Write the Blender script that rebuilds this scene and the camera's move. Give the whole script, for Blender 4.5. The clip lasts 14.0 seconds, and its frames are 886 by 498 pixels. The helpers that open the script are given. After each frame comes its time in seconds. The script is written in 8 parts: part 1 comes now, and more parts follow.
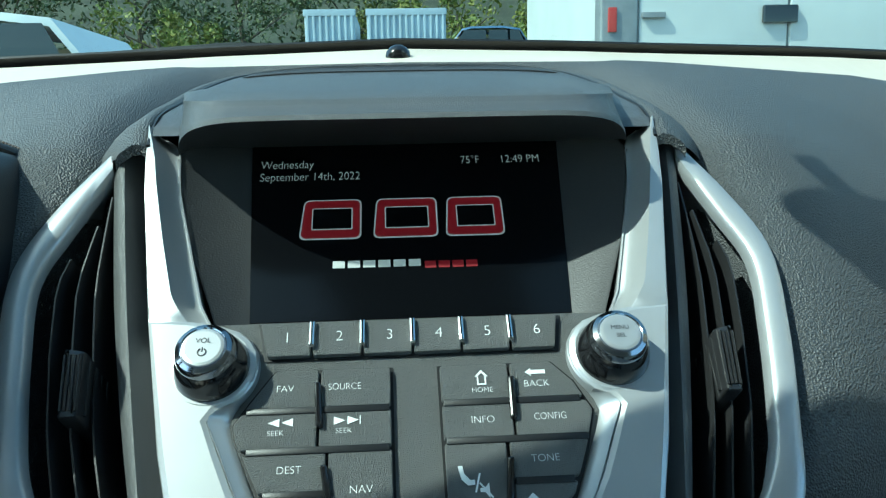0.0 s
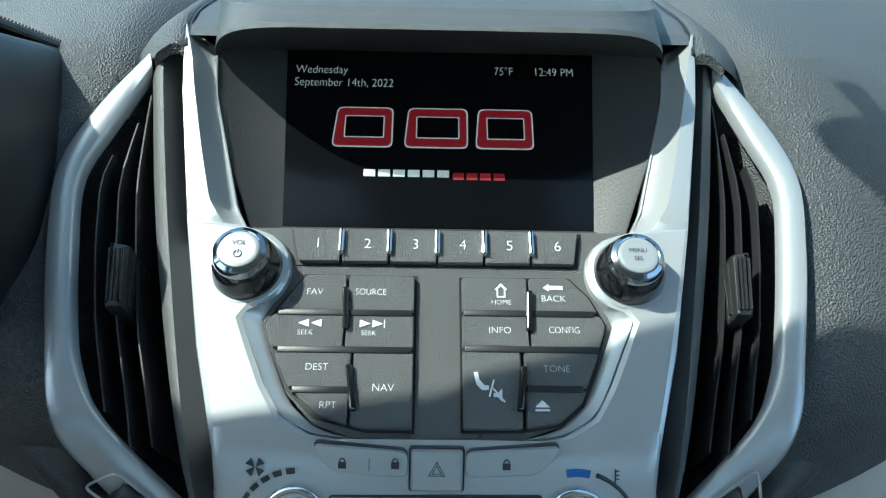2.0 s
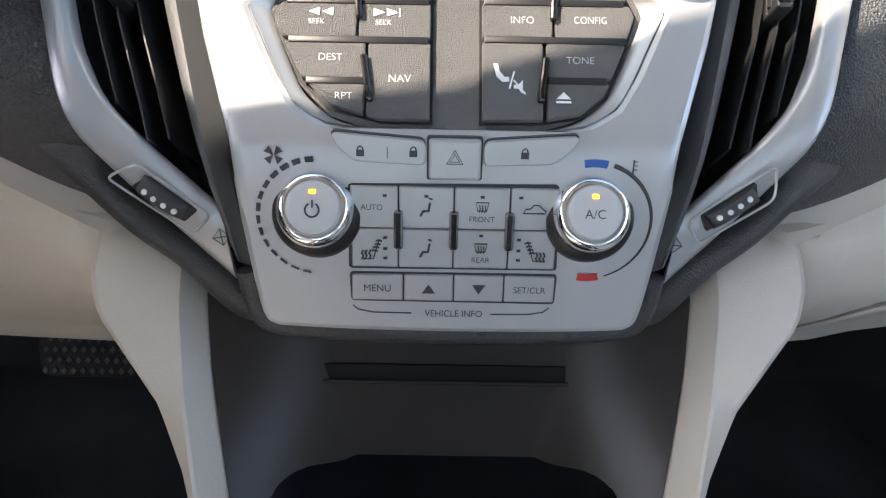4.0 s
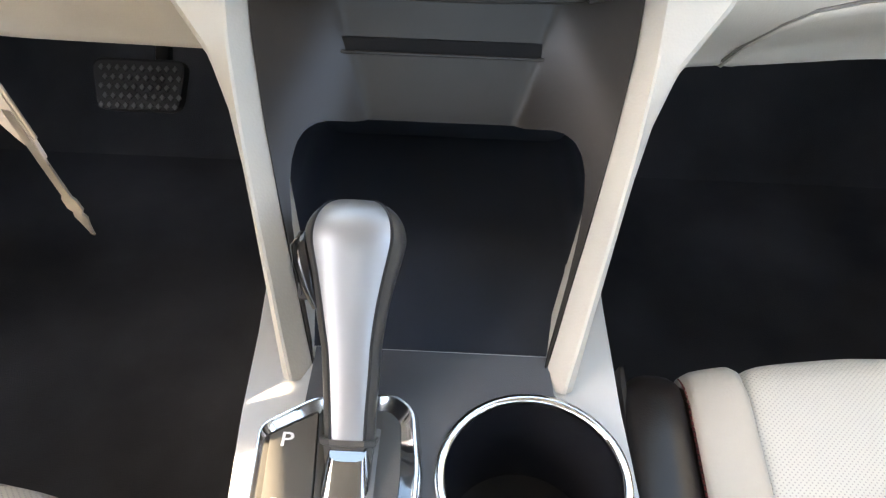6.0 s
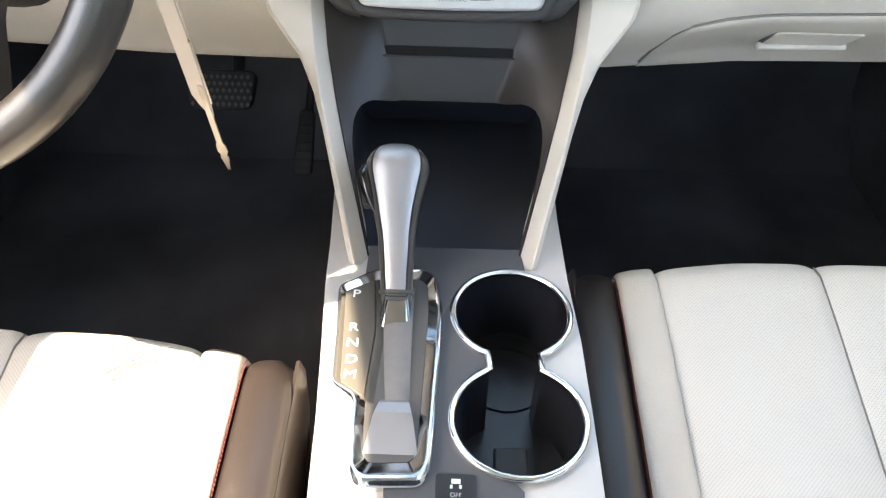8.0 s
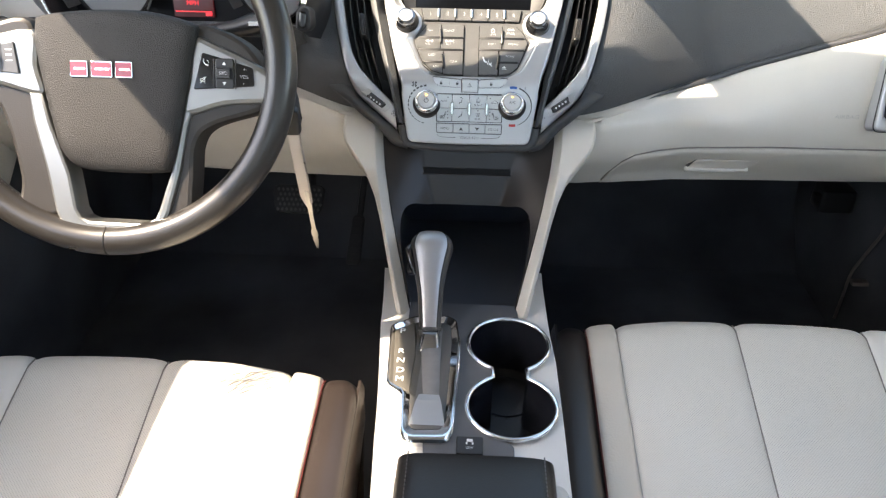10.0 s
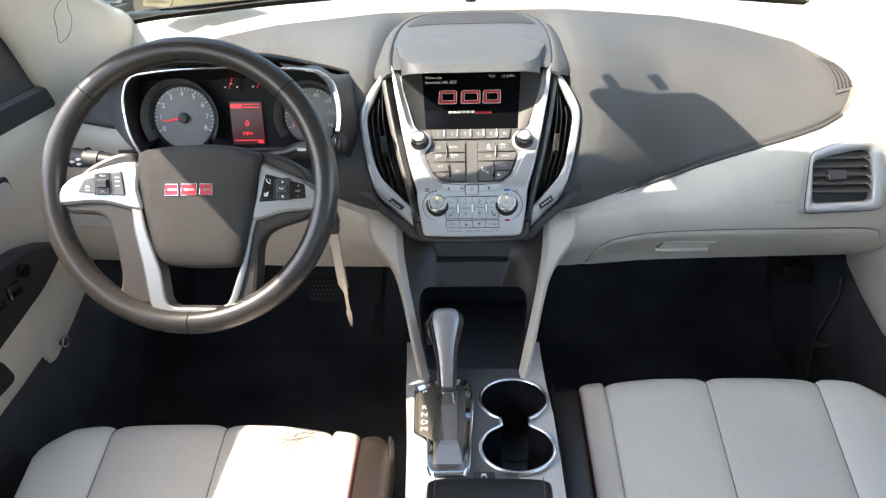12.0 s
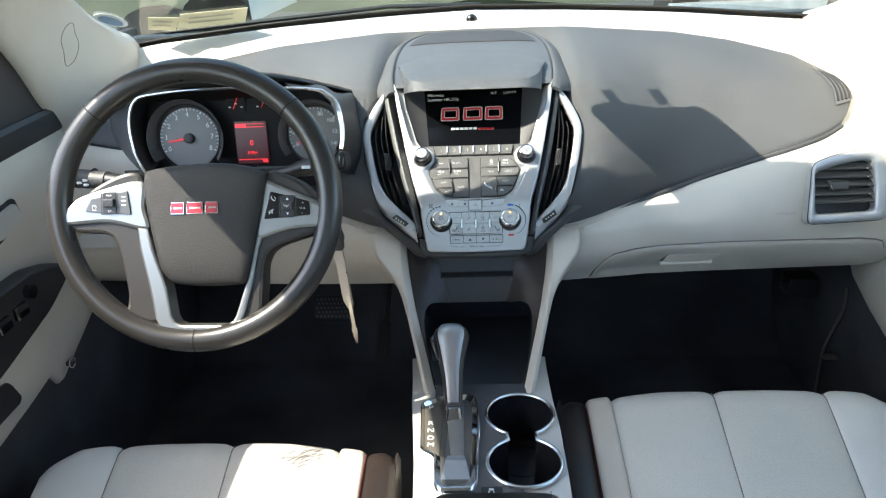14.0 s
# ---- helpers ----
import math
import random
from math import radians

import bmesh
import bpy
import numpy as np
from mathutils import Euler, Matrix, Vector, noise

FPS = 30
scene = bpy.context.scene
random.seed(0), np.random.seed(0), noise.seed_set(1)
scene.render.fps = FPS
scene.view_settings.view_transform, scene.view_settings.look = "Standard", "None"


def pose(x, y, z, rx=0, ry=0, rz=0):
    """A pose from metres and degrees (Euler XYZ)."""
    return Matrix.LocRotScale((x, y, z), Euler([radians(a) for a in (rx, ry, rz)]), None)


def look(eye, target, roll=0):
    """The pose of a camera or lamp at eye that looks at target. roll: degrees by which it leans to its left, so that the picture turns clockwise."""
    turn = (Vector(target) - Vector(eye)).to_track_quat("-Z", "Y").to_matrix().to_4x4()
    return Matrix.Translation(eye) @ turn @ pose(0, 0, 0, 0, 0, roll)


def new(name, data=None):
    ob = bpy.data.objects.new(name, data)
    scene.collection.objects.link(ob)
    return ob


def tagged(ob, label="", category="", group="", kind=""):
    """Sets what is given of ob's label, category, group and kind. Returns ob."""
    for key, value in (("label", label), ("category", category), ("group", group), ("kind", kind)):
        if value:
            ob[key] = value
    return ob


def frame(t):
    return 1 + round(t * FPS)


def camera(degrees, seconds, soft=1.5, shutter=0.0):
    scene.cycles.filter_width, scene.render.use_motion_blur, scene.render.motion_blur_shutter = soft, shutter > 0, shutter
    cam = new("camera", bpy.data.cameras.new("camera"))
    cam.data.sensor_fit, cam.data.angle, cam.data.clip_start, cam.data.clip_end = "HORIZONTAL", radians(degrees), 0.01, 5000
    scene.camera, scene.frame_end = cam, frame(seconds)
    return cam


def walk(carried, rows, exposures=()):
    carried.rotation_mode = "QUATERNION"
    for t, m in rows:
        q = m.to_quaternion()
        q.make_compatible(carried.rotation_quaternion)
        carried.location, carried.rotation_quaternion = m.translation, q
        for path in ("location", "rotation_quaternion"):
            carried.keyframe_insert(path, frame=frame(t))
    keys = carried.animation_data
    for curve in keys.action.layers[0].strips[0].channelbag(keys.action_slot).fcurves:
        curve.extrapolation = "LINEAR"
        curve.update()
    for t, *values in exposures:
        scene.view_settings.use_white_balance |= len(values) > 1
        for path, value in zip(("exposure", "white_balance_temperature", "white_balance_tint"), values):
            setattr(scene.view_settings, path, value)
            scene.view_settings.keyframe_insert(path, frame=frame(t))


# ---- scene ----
import mathutils
cam = camera(61.8, 14.0, soft=1.25)

PATH = [
    (0, (-0.0043, -0.2767, 0.7334), (0.0940, 1.4390, 0.4602), -1.2),
    (0.5, (0.0009, -0.2775, 0.7482), (0.0313, 1.4181, 0.3593), -2.1),
    (1, (-0.0026, -0.2828, 0.7543), (0.0209, 1.4042, 0.3280), -0.8),
    (1.5, (-0.0009, -0.2828, 0.7525), (0.0287, 1.3963, 0.2958), 0.4),
    (2, (-0.0035, -0.2845, 0.7439), (0.0252, 1.3772, 0.2288), 1.2),
    (2.2, (-0.0035, -0.2854, 0.7412), (0.0191, 1.3676, 0.1992), 1.3),
    (4.3, (-0.0061, -0.2932, 0.7030), (0.0061, 1.0988, -0.3410), 1.4),
    (4.5, (-0.0061, -0.3071, 0.6960), (0.0043, 1.0692, -0.3689), 1.6),
    (5, (-0.0052, -0.3358, 0.6934), (0.0200, 0.9727, -0.4541), 2.2),
    (5.5, (0.0000, -0.3802, 0.6873), (0.0305, 0.8865, -0.5055), 3.1),
    (6, (0.0122, -0.4211, 0.6795), (-0.0165, 0.8143, -0.5455), 1.7),
    (6.5, (0.0174, -0.4541, 0.6803), (-0.0009, 0.7351, -0.5899), 2.1),
    (7, (-0.0052, -0.5029, 0.7064), (0.0391, 0.6751, -0.5725), 4.4),
    (7.2, (-0.0009, -0.5298, 0.7195), (0.0383, 0.6647, -0.5455), 3.7),
    (9.5, (0.0061, -0.8543, 0.8839), (-0.0618, 0.5655, -0.1192), 0.1),
    (10, (0.0070, -0.9144, 0.9100), (-0.0557, 0.5420, -0.0400), 0.7),
    (10.5, (0.0165, -0.9805, 0.9483), (-0.0505, 0.5116, 0.0566), 0.1),
    (11, (0.0113, -1.0257, 0.9640), (-0.0592, 0.4976, 0.1253), -0.7),
    (11.5, (0.0070, -1.0692, 0.9788), (-0.0705, 0.4820, 0.1923), -1.3),
    (12, (0.0096, -1.0997, 0.9892), (-0.0740, 0.4672, 0.2375), -1.8),
    (12.5, (0.0113, -1.1075, 0.9883), (-0.0792, 0.4707, 0.2593), -2.1),
    (13, (0.0122, -1.1066, 0.9866), (-0.0792, 0.4776, 0.2714), -2.3),
    (13.5, (0.0104, -1.1084, 0.9857), (-0.0809, 0.4768, 0.2749), -2.5),
    (14, (0.0104, -1.1066, 0.9840), (-0.0835, 0.4794, 0.2767), -2.7),
]
walk(cam, [(t, look(eye, target, roll)) for t, eye, target, roll in PATH],
     exposures=[(0.0, 1.74, 5600, -20), (1.0, 1.94, 5800, -15), (2.2, 2.24, 6050, -7), (4.5, 3.42, 8400, 17), (5.0, 3.84, 8900, 16), (7.2, 4.16, 8500, 12), (9.5, 3.40, 8200, 13), (11.0, 3.16, 7900, 13), (12.5, 2.96, 7500, 11), (14.0, 2.86, 7000, 5)])

# ---- light ----
SUN = Vector((-1.0, -0.33, 1.25)).normalized()
world = bpy.data.worlds.new("world")
scene.world = world
world.use_nodes = True
wn = world.node_tree.nodes
sky = wn.new("ShaderNodeTexSky")
sky.sky_type = "NISHITA"
sky.sun_disc = False
sky.sun_elevation = math.asin(SUN.z)
sky.sun_rotation = math.atan2(SUN.x, SUN.y)
wn["Background"].inputs["Strength"].default_value = 0.15
world.node_tree.links.new(sky.outputs[0], wn["Background"].inputs["Color"])
sun_data = bpy.data.lights.new("sun", "SUN")
sun_data.energy = 2.0
sun_data.angle = radians(0.5)
sun_data.color = (1.0, 0.95, 0.88)
sun = new("sun", sun_data)
sun.matrix_world = look(SUN * 20, (0, 0, 0))

# ---- materials ----
MATS = {}


def mat(name, color, rough=0.5, metal=0.0, grain=0.0, grain_scale=900.0, stain=0.06, stain_scale=9.0,
        coat=0.0, spec=0.5, cells=False, emit=None, emit_strength=0.0, depth=0.0006, even=False):
    """A surface with colour, a large soft variation, a fine relief and a varying roughness."""
    if name in MATS:
        return MATS[name]
    m = bpy.data.materials.new(name)
    m.use_nodes = True
    n, l = m.node_tree.nodes, m.node_tree.links
    b = n["Principled BSDF"]
    tc = n.new("ShaderNodeTexCoord")
    big = n.new("ShaderNodeTexNoise")
    big.inputs["Scale"].default_value = stain_scale
    big.inputs["Detail"].default_value = 6
    l.new(tc.outputs["Object"], big.inputs["Vector"])
    ramp = n.new("ShaderNodeMapRange")
    ramp.inputs["From Min"].default_value, ramp.inputs["From Max"].default_value = 0.3, 0.7
    ramp.inputs["To Min"].default_value, ramp.inputs["To Max"].default_value = 1 - stain, 1 + stain
    l.new(big.outputs["Fac"], ramp.inputs["Value"])
    mix = n.new("ShaderNodeVectorMath")
    mix.operation = "SCALE"
    mix.inputs[0].default_value = color
    l.new(ramp.outputs[0], mix.inputs["Scale"])
    l.new(mix.outputs[0], b.inputs["Base Color"])
    fine = n.new("ShaderNodeTexVoronoi" if cells else "ShaderNodeTexNoise")
    fine.inputs["Scale"].default_value = grain_scale
    l.new(tc.outputs["Object"], fine.inputs["Vector"])
    rr = n.new("ShaderNodeMapRange")
    rr.inputs["To Min"].default_value, rr.inputs["To Max"].default_value = max(rough - (0.0 if even else 0.03), 0.02), min(rough + (0.01 if even else 0.04), 1)
    l.new(big.outputs["Fac"], rr.inputs["Value"])
    l.new(rr.outputs[0], b.inputs["Roughness"])
    if grain:
        bump = n.new("ShaderNodeBump")
        bump.inputs["Strength"].default_value = grain
        bump.inputs["Distance"].default_value = depth
        l.new(fine.outputs[0], bump.inputs["Height"])
        l.new(bump.outputs[0], b.inputs["Normal"])
    b.inputs["Metallic"].default_value = metal
    b.inputs["Coat Weight"].default_value = coat
    b.inputs["Specular IOR Level"].default_value = spec
    if emit:
        b.inputs["Emission Color"].default_value = (*emit, 1)
        b.inputs["Emission Strength"].default_value = emit_strength
    MATS[name] = m
    return m


DARK = mat("dark_dash_vinyl", (0.062, 0.065, 0.068), 0.46, grain=1.0, grain_scale=950, cells=True, stain=0.08, depth=0.0009)
CHAR = mat("charcoal_plastic", (0.045, 0.045, 0.047), 0.5, grain=0.35, grain_scale=1100, stain=0.1)
BLACK = mat("black_plastic", (0.012, 0.012, 0.013), 0.42, grain=0.15, grain_scale=1200, stain=0.1)
GLOSSB = mat("gloss_black", (0.008, 0.008, 0.009), 0.12, coat=0.4, stain=0.05)
BEIGE = mat("light_dash_vinyl", (0.575, 0.535, 0.47), 0.48, grain=0.13, grain_scale=600, cells=True, stain=0.05)
SILVER = mat("silver_paint", (0.45, 0.46, 0.47), 0.34, metal=0.45, grain=0.04, grain_scale=2500, stain=0.03)
SATIN = mat("satin_silver", (0.56, 0.54, 0.51), 0.40, metal=0.3, grain=0.05, grain_scale=2500, stain=0.04)
CHROME = mat("chrome", (0.86, 0.87, 0.88), 0.06, metal=1.0, stain=0.02)
DCHROME = mat("dark_chrome", (0.34, 0.35, 0.37), 0.12, metal=1.0, stain=0.03)
FACEB = mat("matt_instrument_black", (0.006, 0.006, 0.007), 0.65, stain=0.05, spec=0.2)
KEYM = mat("key_plastic", (0.15, 0.15, 0.147), 0.40, grain=1.0, grain_scale=2300, stain=0.06, depth=0.0018)
WHITE = mat("white_print", (0.75, 0.77, 0.76), 0.5, stain=0.02)
INK = mat("dark_print", (0.03, 0.03, 0.035), 0.5, stain=0.02)
CARPET = mat("black_carpet", (0.052, 0.054, 0.059), 0.95, grain=1.0, grain_scale=700, stain=0.4, stain_scale=5, spec=0.1)
LEATHER = mat("cream_leather", (0.67, 0.645, 0.60), 0.38, grain=0.35, grain_scale=420, cells=True, stain=0.05, stain_scale=6)
BLEATHER = mat("black_leather", (0.011, 0.0103, 0.0100), 0.32, grain=0.14, grain_scale=700, cells=True, stain=0.1, spec=0.4)
HUBM = mat("grained_airbag_cover", (0.028, 0.0268, 0.0265), 0.42, grain=0.75, grain_scale=1050, cells=True, stain=0.08, depth=0.0007, spec=0.22)
GUNM = mat("gunmetal_plastic", (0.10, 0.097, 0.094), 0.3, metal=0.5, grain=0.1, grain_scale=1500)
WELL = mat("cup_well_plastic", (0.013, 0.014, 0.018), 0.22, grain=0.2, grain_scale=1100, stain=0.1)
WSILV = mat("wheel_silver", (0.27, 0.27, 0.265), 0.37, metal=0.85, grain=0.04, grain_scale=2500, stain=0.03)
BOLST = mat("beige_bolster_leather", (0.55, 0.50, 0.43), 0.40, grain=0.3, grain_scale=420, cells=True, stain=0.05, stain_scale=6)
SIDEL = mat("dark_brown_leather", (0.024, 0.018, 0.016), 0.30, grain=0.10, grain_scale=700, cells=True, stain=0.1)
SEAMC = mat("seam_shadow_leather", (0.20, 0.18, 0.16), 0.7)
GRIPM = mat("satin_grip", (0.37, 0.375, 0.38), 0.42, metal=0.75, grain=0.05, grain_scale=2500, stain=0.03)
RIML = mat("rim_leather", (0.025, 0.0225, 0.0207), 0.28, grain=0.08, grain_scale=600, cells=True, stain=0.1, spec=0.5)
SPOKEL = mat("spoke_leather", (0.033, 0.030, 0.028), 0.40, grain=0.10, grain_scale=700, cells=True, stain=0.1, spec=0.3)
LINER = mat("dark_tray_liner", (0.030, 0.034, 0.043), 0.3, grain=0.1, grain_scale=1900, stain=0.08, stain_scale=30, even=True)
CLOTHROOF = mat("headliner_cloth", (0.66, 0.64, 0.60), 0.9, grain=0.4, grain_scale=800)
SLATE = mat("slate_plastic", (0.07, 0.072, 0.078), 0.42, grain=0.2, grain_scale=1300, stain=0.08)
POSTM = mat("grey_post_plastic", (0.088, 0.091, 0.092), 0.36, grain=0.6, grain_scale=2600, stain=0.06)
SLATM = mat("slat_plastic", (0.020, 0.020, 0.021), 0.30, grain=0.1, grain_scale=1300, stain=0.08)
# pad vinyl made darker, for the shade under the pad's lower edge
RIMM = mat("shaded_rim_vinyl", (0.042, 0.043, 0.045), 0.46, grain=0.5, grain_scale=1100, cells=True)
SLATV = mat("grey_vent_slat", (0.085, 0.080, 0.074), 0.45, grain=0.2, grain_scale=1300, stain=0.06)
RUBBER = mat("black_rubber", (0.01, 0.01, 0.011), 0.7, grain=0.3, grain_scale=900)


def glass(name, tint=(1, 1, 1), rough=0.0):
    m = bpy.data.materials.new(name)
    m.use_nodes = True
    n, l = m.node_tree.nodes, m.node_tree.links
    n.remove(n["Principled BSDF"])
    tr, gl, mx, fr = (n.new("ShaderNodeBsdfTransparent"), n.new("ShaderNodeBsdfGlossy"), n.new("ShaderNodeMixShader"), n.new("ShaderNodeFresnel"))
    tr.inputs[0].default_value = (*tint, 1)
    gl.inputs["Roughness"].default_value = rough
    fr.inputs["IOR"].default_value = 1.12
    l.new(fr.outputs[0], mx.inputs[0])
    l.new(tr.outputs[0], mx.inputs[1])
    l.new(gl.outputs[0], mx.inputs[2])
    l.new(mx.outputs[0], n["Material Output"].inputs["Surface"])
    return m


# ---- building tools ----
S = 0.87  # plan units to metres
BASE = {}


def thing(name, base, label, category, group="", kind=""):
    ob = new(name)
    ob.empty_display_size = 0.05
    ob.location = Vector(base) * S
    BASE[ob] = Vector(base)
    return tagged(ob, label, category, group, kind)


def part(name, bm, material, parent=None, label="", sharp=38, category="", kind=""):
    """Links a bmesh, given in plan units, as one mesh object under a thing or a part."""
    base = BASE.get(parent, Vector())
    bm.transform(Matrix.Scale(S, 4) @ Matrix.Translation(-base))
    bmesh.ops.recalc_face_normals(bm, faces=bm.faces)
    me = bpy.data.meshes.new(name)
    bm.to_mesh(me)
    bm.free()
    me.materials.append(material)
    me.polygons.foreach_set("use_smooth", [True] * len(me.polygons))
    me.set_sharp_from_angle(angle=radians(sharp))
    for f in me.polygons:
        if f.loop_total > 4:
            for i in f.loop_indices:
                me.edges[me.loops[i].edge_index].use_edge_sharp = True
    ob = new(name, me)
    BASE[ob] = base
    if parent:
        ob.parent = parent
    return tagged(ob, label, category, kind=kind)


class Frame:
    """A plane that leans back by tilt degrees: u to the right, v up along it, w out of it."""

    def __init__(self, o, tilt=0.0, flat=False):
        a = radians(tilt)
        self.o = Vector(o)
        self.u = Vector((1, 0, 0))
        self.v = Vector((0, math.sin(a), math.cos(a)))
        self.w = Vector((0, -math.cos(a), math.sin(a)))
        if flat:
            self.v, self.w = Vector((0, 1, 0)), Vector((0, 0, 1))

    def p(self, u, v, w=0.0):
        return self.o + self.u * u + self.v * v + self.w * w


def smooth_poly(pts, n=6, closed=True):
    """Catmull-Rom through 2D or 3D points."""
    k = len(pts)
    out = []
    P = [Vector(p) for p in pts]
    for i in range(k if closed else k - 1):
        a, b = P[i], P[(i + 1) % k]
        z = P[i - 1] if closed or i else a
        c = P[(i + 2) % k] if closed or i + 2 < k else b
        for j in range(n):
            t = j / n
            out.append(0.5 * ((2 * a) + (b - z) * t + (2 * z - 5 * a + 4 * b - c) * t * t + (3 * a - z - 3 * b + c) * t ** 3))
    if not closed:
        out.append(P[-1])
    return out


def round_poly(pts, r, n=4):
    """Polygon with rounded corners; r may be one radius or one for each corner."""
    out = []
    k = len(pts)
    for i in range(k):
        p, a, b = Vector(pts[i]), Vector(pts[i - 1]), Vector(pts[(i + 1) % k])
        ri = r[i] if isinstance(r, (list, tuple)) else r
        da, db = (a - p), (b - p)
        ri = min(ri, da.length * 0.48, db.length * 0.48)
        if ri < 1e-5:
            out.append(p)
            continue
        s, e = p + da.normalized() * ri, p + db.normalized() * ri
        for j in range(n + 1):
            t = j / n
            out.append(s * (1 - t) ** 2 + p * 2 * t * (1 - t) + e * t * t)
    return out


def slab_into(bm, fr, pts, w0, w1, bevel=0.0):
    """A plate with the outline pts from w0 to w1, its upper rim rounded."""
    k = len(pts)
    area = sum(pts[i][0] * pts[(i + 1) % k][1] - pts[(i + 1) % k][0] * pts[i][1] for i in range(k))
    pts = list(pts) if area > 0 else list(reversed(pts))
    loops = [[bm.verts.new(fr.p(p[0], p[1], w0)) for p in pts]]
    steps = [(0.0, 0.0)] if not bevel else [(0.0, bevel), (bevel * 0.3, bevel * 0.3), (bevel, 0.0)]
    for inset, drop in steps:
        ring = []
        for i in range(k):
            a, p, b = Vector(pts[i - 1][:2]), Vector(pts[i][:2]), Vector(pts[(i + 1) % k][:2])
            d = (p - a).normalized() + (b - p).normalized() if (p - a).length > 1e-9 and (b - p).length > 1e-9 else Vector((1, 0))
            d = d.normalized() if d.length > 1e-6 else Vector((1, 0))
            q = p + Vector((-d.y, d.x)) * inset
            ring.append(bm.verts.new(fr.p(q.x, q.y, w1 - drop)))
        loops.append(ring)
    for a, b in zip(loops, loops[1:]):
        for i in range(k):
            j = (i + 1) % k
            bm.faces.new((a[i], a[j], b[j], b[i]))
    bm.faces.new(loops[-1])
    bm.faces.new(list(reversed(loops[0])))
    return bm


def slab(fr, pts, w0, w1, bevel=0.0):
    return slab_into(bmesh.new(), fr, pts, w0, w1, bevel)


def rect(u0, v0, u1, v1, r=0.0):
    q = [(u0, v0), (u1, v0), (u1, v1), (u0, v1)]
    return round_poly(q, r) if r else q


def loft(rows, closed=False, caps=False, bm=None):
    """A skin over rows of points; closed joins the ends of each row."""
    bm = bm or bmesh.new()
    vs = [[bm.verts.new(p) for p in r] for r in rows]
    for a, b in zip(vs, vs[1:]):
        m = len(a)
        for i in range(m if closed else m - 1):
            j = (i + 1) % m
            bm.faces.new((a[i], a[j], b[j], b[i]))
    if caps and closed:
        bm.faces.new(list(reversed(vs[0])))
        bm.faces.new(vs[-1])
    return bm


def shell(rows, thick, closed=False):
    """A loft with thickness, set against the rows' own normals."""
    bm = loft(rows, closed)
    bmesh.ops.recalc_face_normals(bm, faces=bm.faces)
    bmesh.ops.solidify(bm, geom=bm.faces[:], thickness=thick)
    return bm


def tube(path, r, seg=10, closed=False, bm=None, flat=1.0):
    """A round rod along a path; r is one radius or one for each point."""
    P = [Vector(p) for p in path]
    k = len(P)
    rows = []
    ref = None
    for i in range(k):
        a = P[i - 1] if closed or i else P[i]
        b = P[(i + 1) % k] if closed or i + 1 < k else P[i]
        t = (b - a).normalized()
        if ref is None:
            ref = Vector((0, 0, 1)) if abs(t.z) < 0.9 else Vector((1, 0, 0))
        x = t.cross(ref).normalized()
        y = x.cross(t).normalized()
        ref = y
        ri = r[i] if isinstance(r, (list, tuple)) else r
        rows.append([P[i] + (x * math.cos(q) + y * math.sin(q) * flat) * ri for q in (2 * math.pi * j / seg for j in range(seg))])
    if closed:
        rows.append(rows[0])
        bm = loft(rows, True, False, bm)
        bmesh.ops.remove_doubles(bm, verts=bm.verts, dist=1e-6)
        return bm
    return loft(rows, True, True, bm)


def disc_rows(fr, u, v, prof, n=32):
    """Rings of a turned piece about the normal of a frame: prof is radius, w."""
    return [[fr.p(u + r * math.cos(q), v + r * math.sin(q), w) for q in (2 * math.pi * j / n for j in range(n))] for r, w in prof]


def turned(fr, u, v, prof, n=32):
    return loft(disc_rows(fr, u, v, prof, n), True, True)


def box(x0, y0, z0, x1, y1, z1, bevel=0.0):
    return slab(Frame((0, 0, 0), flat=True), rect(x0, y0, x1, y1, bevel * 1.5), z0, z1, bevel)


def lettering(text, fr, u, v, size, material, parent, w=0.0, name="lettering", align="CENTER", stretch=1.0, thick=0.0002, turn=0.0):
    """Raised or printed writing on a frame."""
    cu = bpy.data.curves.new("lettering", "FONT")
    cu.body, cu.size, cu.align_x, cu.align_y = text, 1.0, align, "CENTER"
    cu.extrude = 0.0
    cu.offset = (0.0 if text == "M" else 0.010) if material.name == "gear_letter_white" else -0.016 if material.name in ("white_print", "white_glow") and size < 0.015 else -0.002
    ob = bpy.data.objects.new("lettering", cu)
    me = bpy.data.meshes.new_from_object(ob)
    bpy.data.objects.remove(ob)
    bm = bmesh.new()
    bm.from_mesh(me)
    bpy.data.meshes.remove(me)
    c, s_ = math.cos(turn), math.sin(turn)
    for q in bm.verts:
        x, y = q.co.x * size * stretch, q.co.y * size
        q.co = fr.p(u + x * c - y * s_, v + x * s_ + y * c, w + thick)
    return part(name, bm, material, parent)


def interp(table, x):
    """Smooth interpolation in a small table of (x, value)."""
    if x <= table[0][0]:
        return table[0][1]
    for (a, p), (b, q) in zip(table, table[1:]):
        if x <= b:
            t = (x - a) / (b - a)
            return p + (q - p) * t
    return table[-1][1]


def steps(a, b, n):
    return [a + (b - a) * i / n for i in range(n + 1)]


FU = Frame((0, 0.0285, 0.7465), 44)   # screen and radio
FL = Frame((0, -0.044, 0.671), 15)    # climate panel
FG = Frame((0, -0.041, 0.5705), 41.6)  # console legs
FW = Frame((-0.423, -0.241, 0.751), 23.7)  # steering wheel

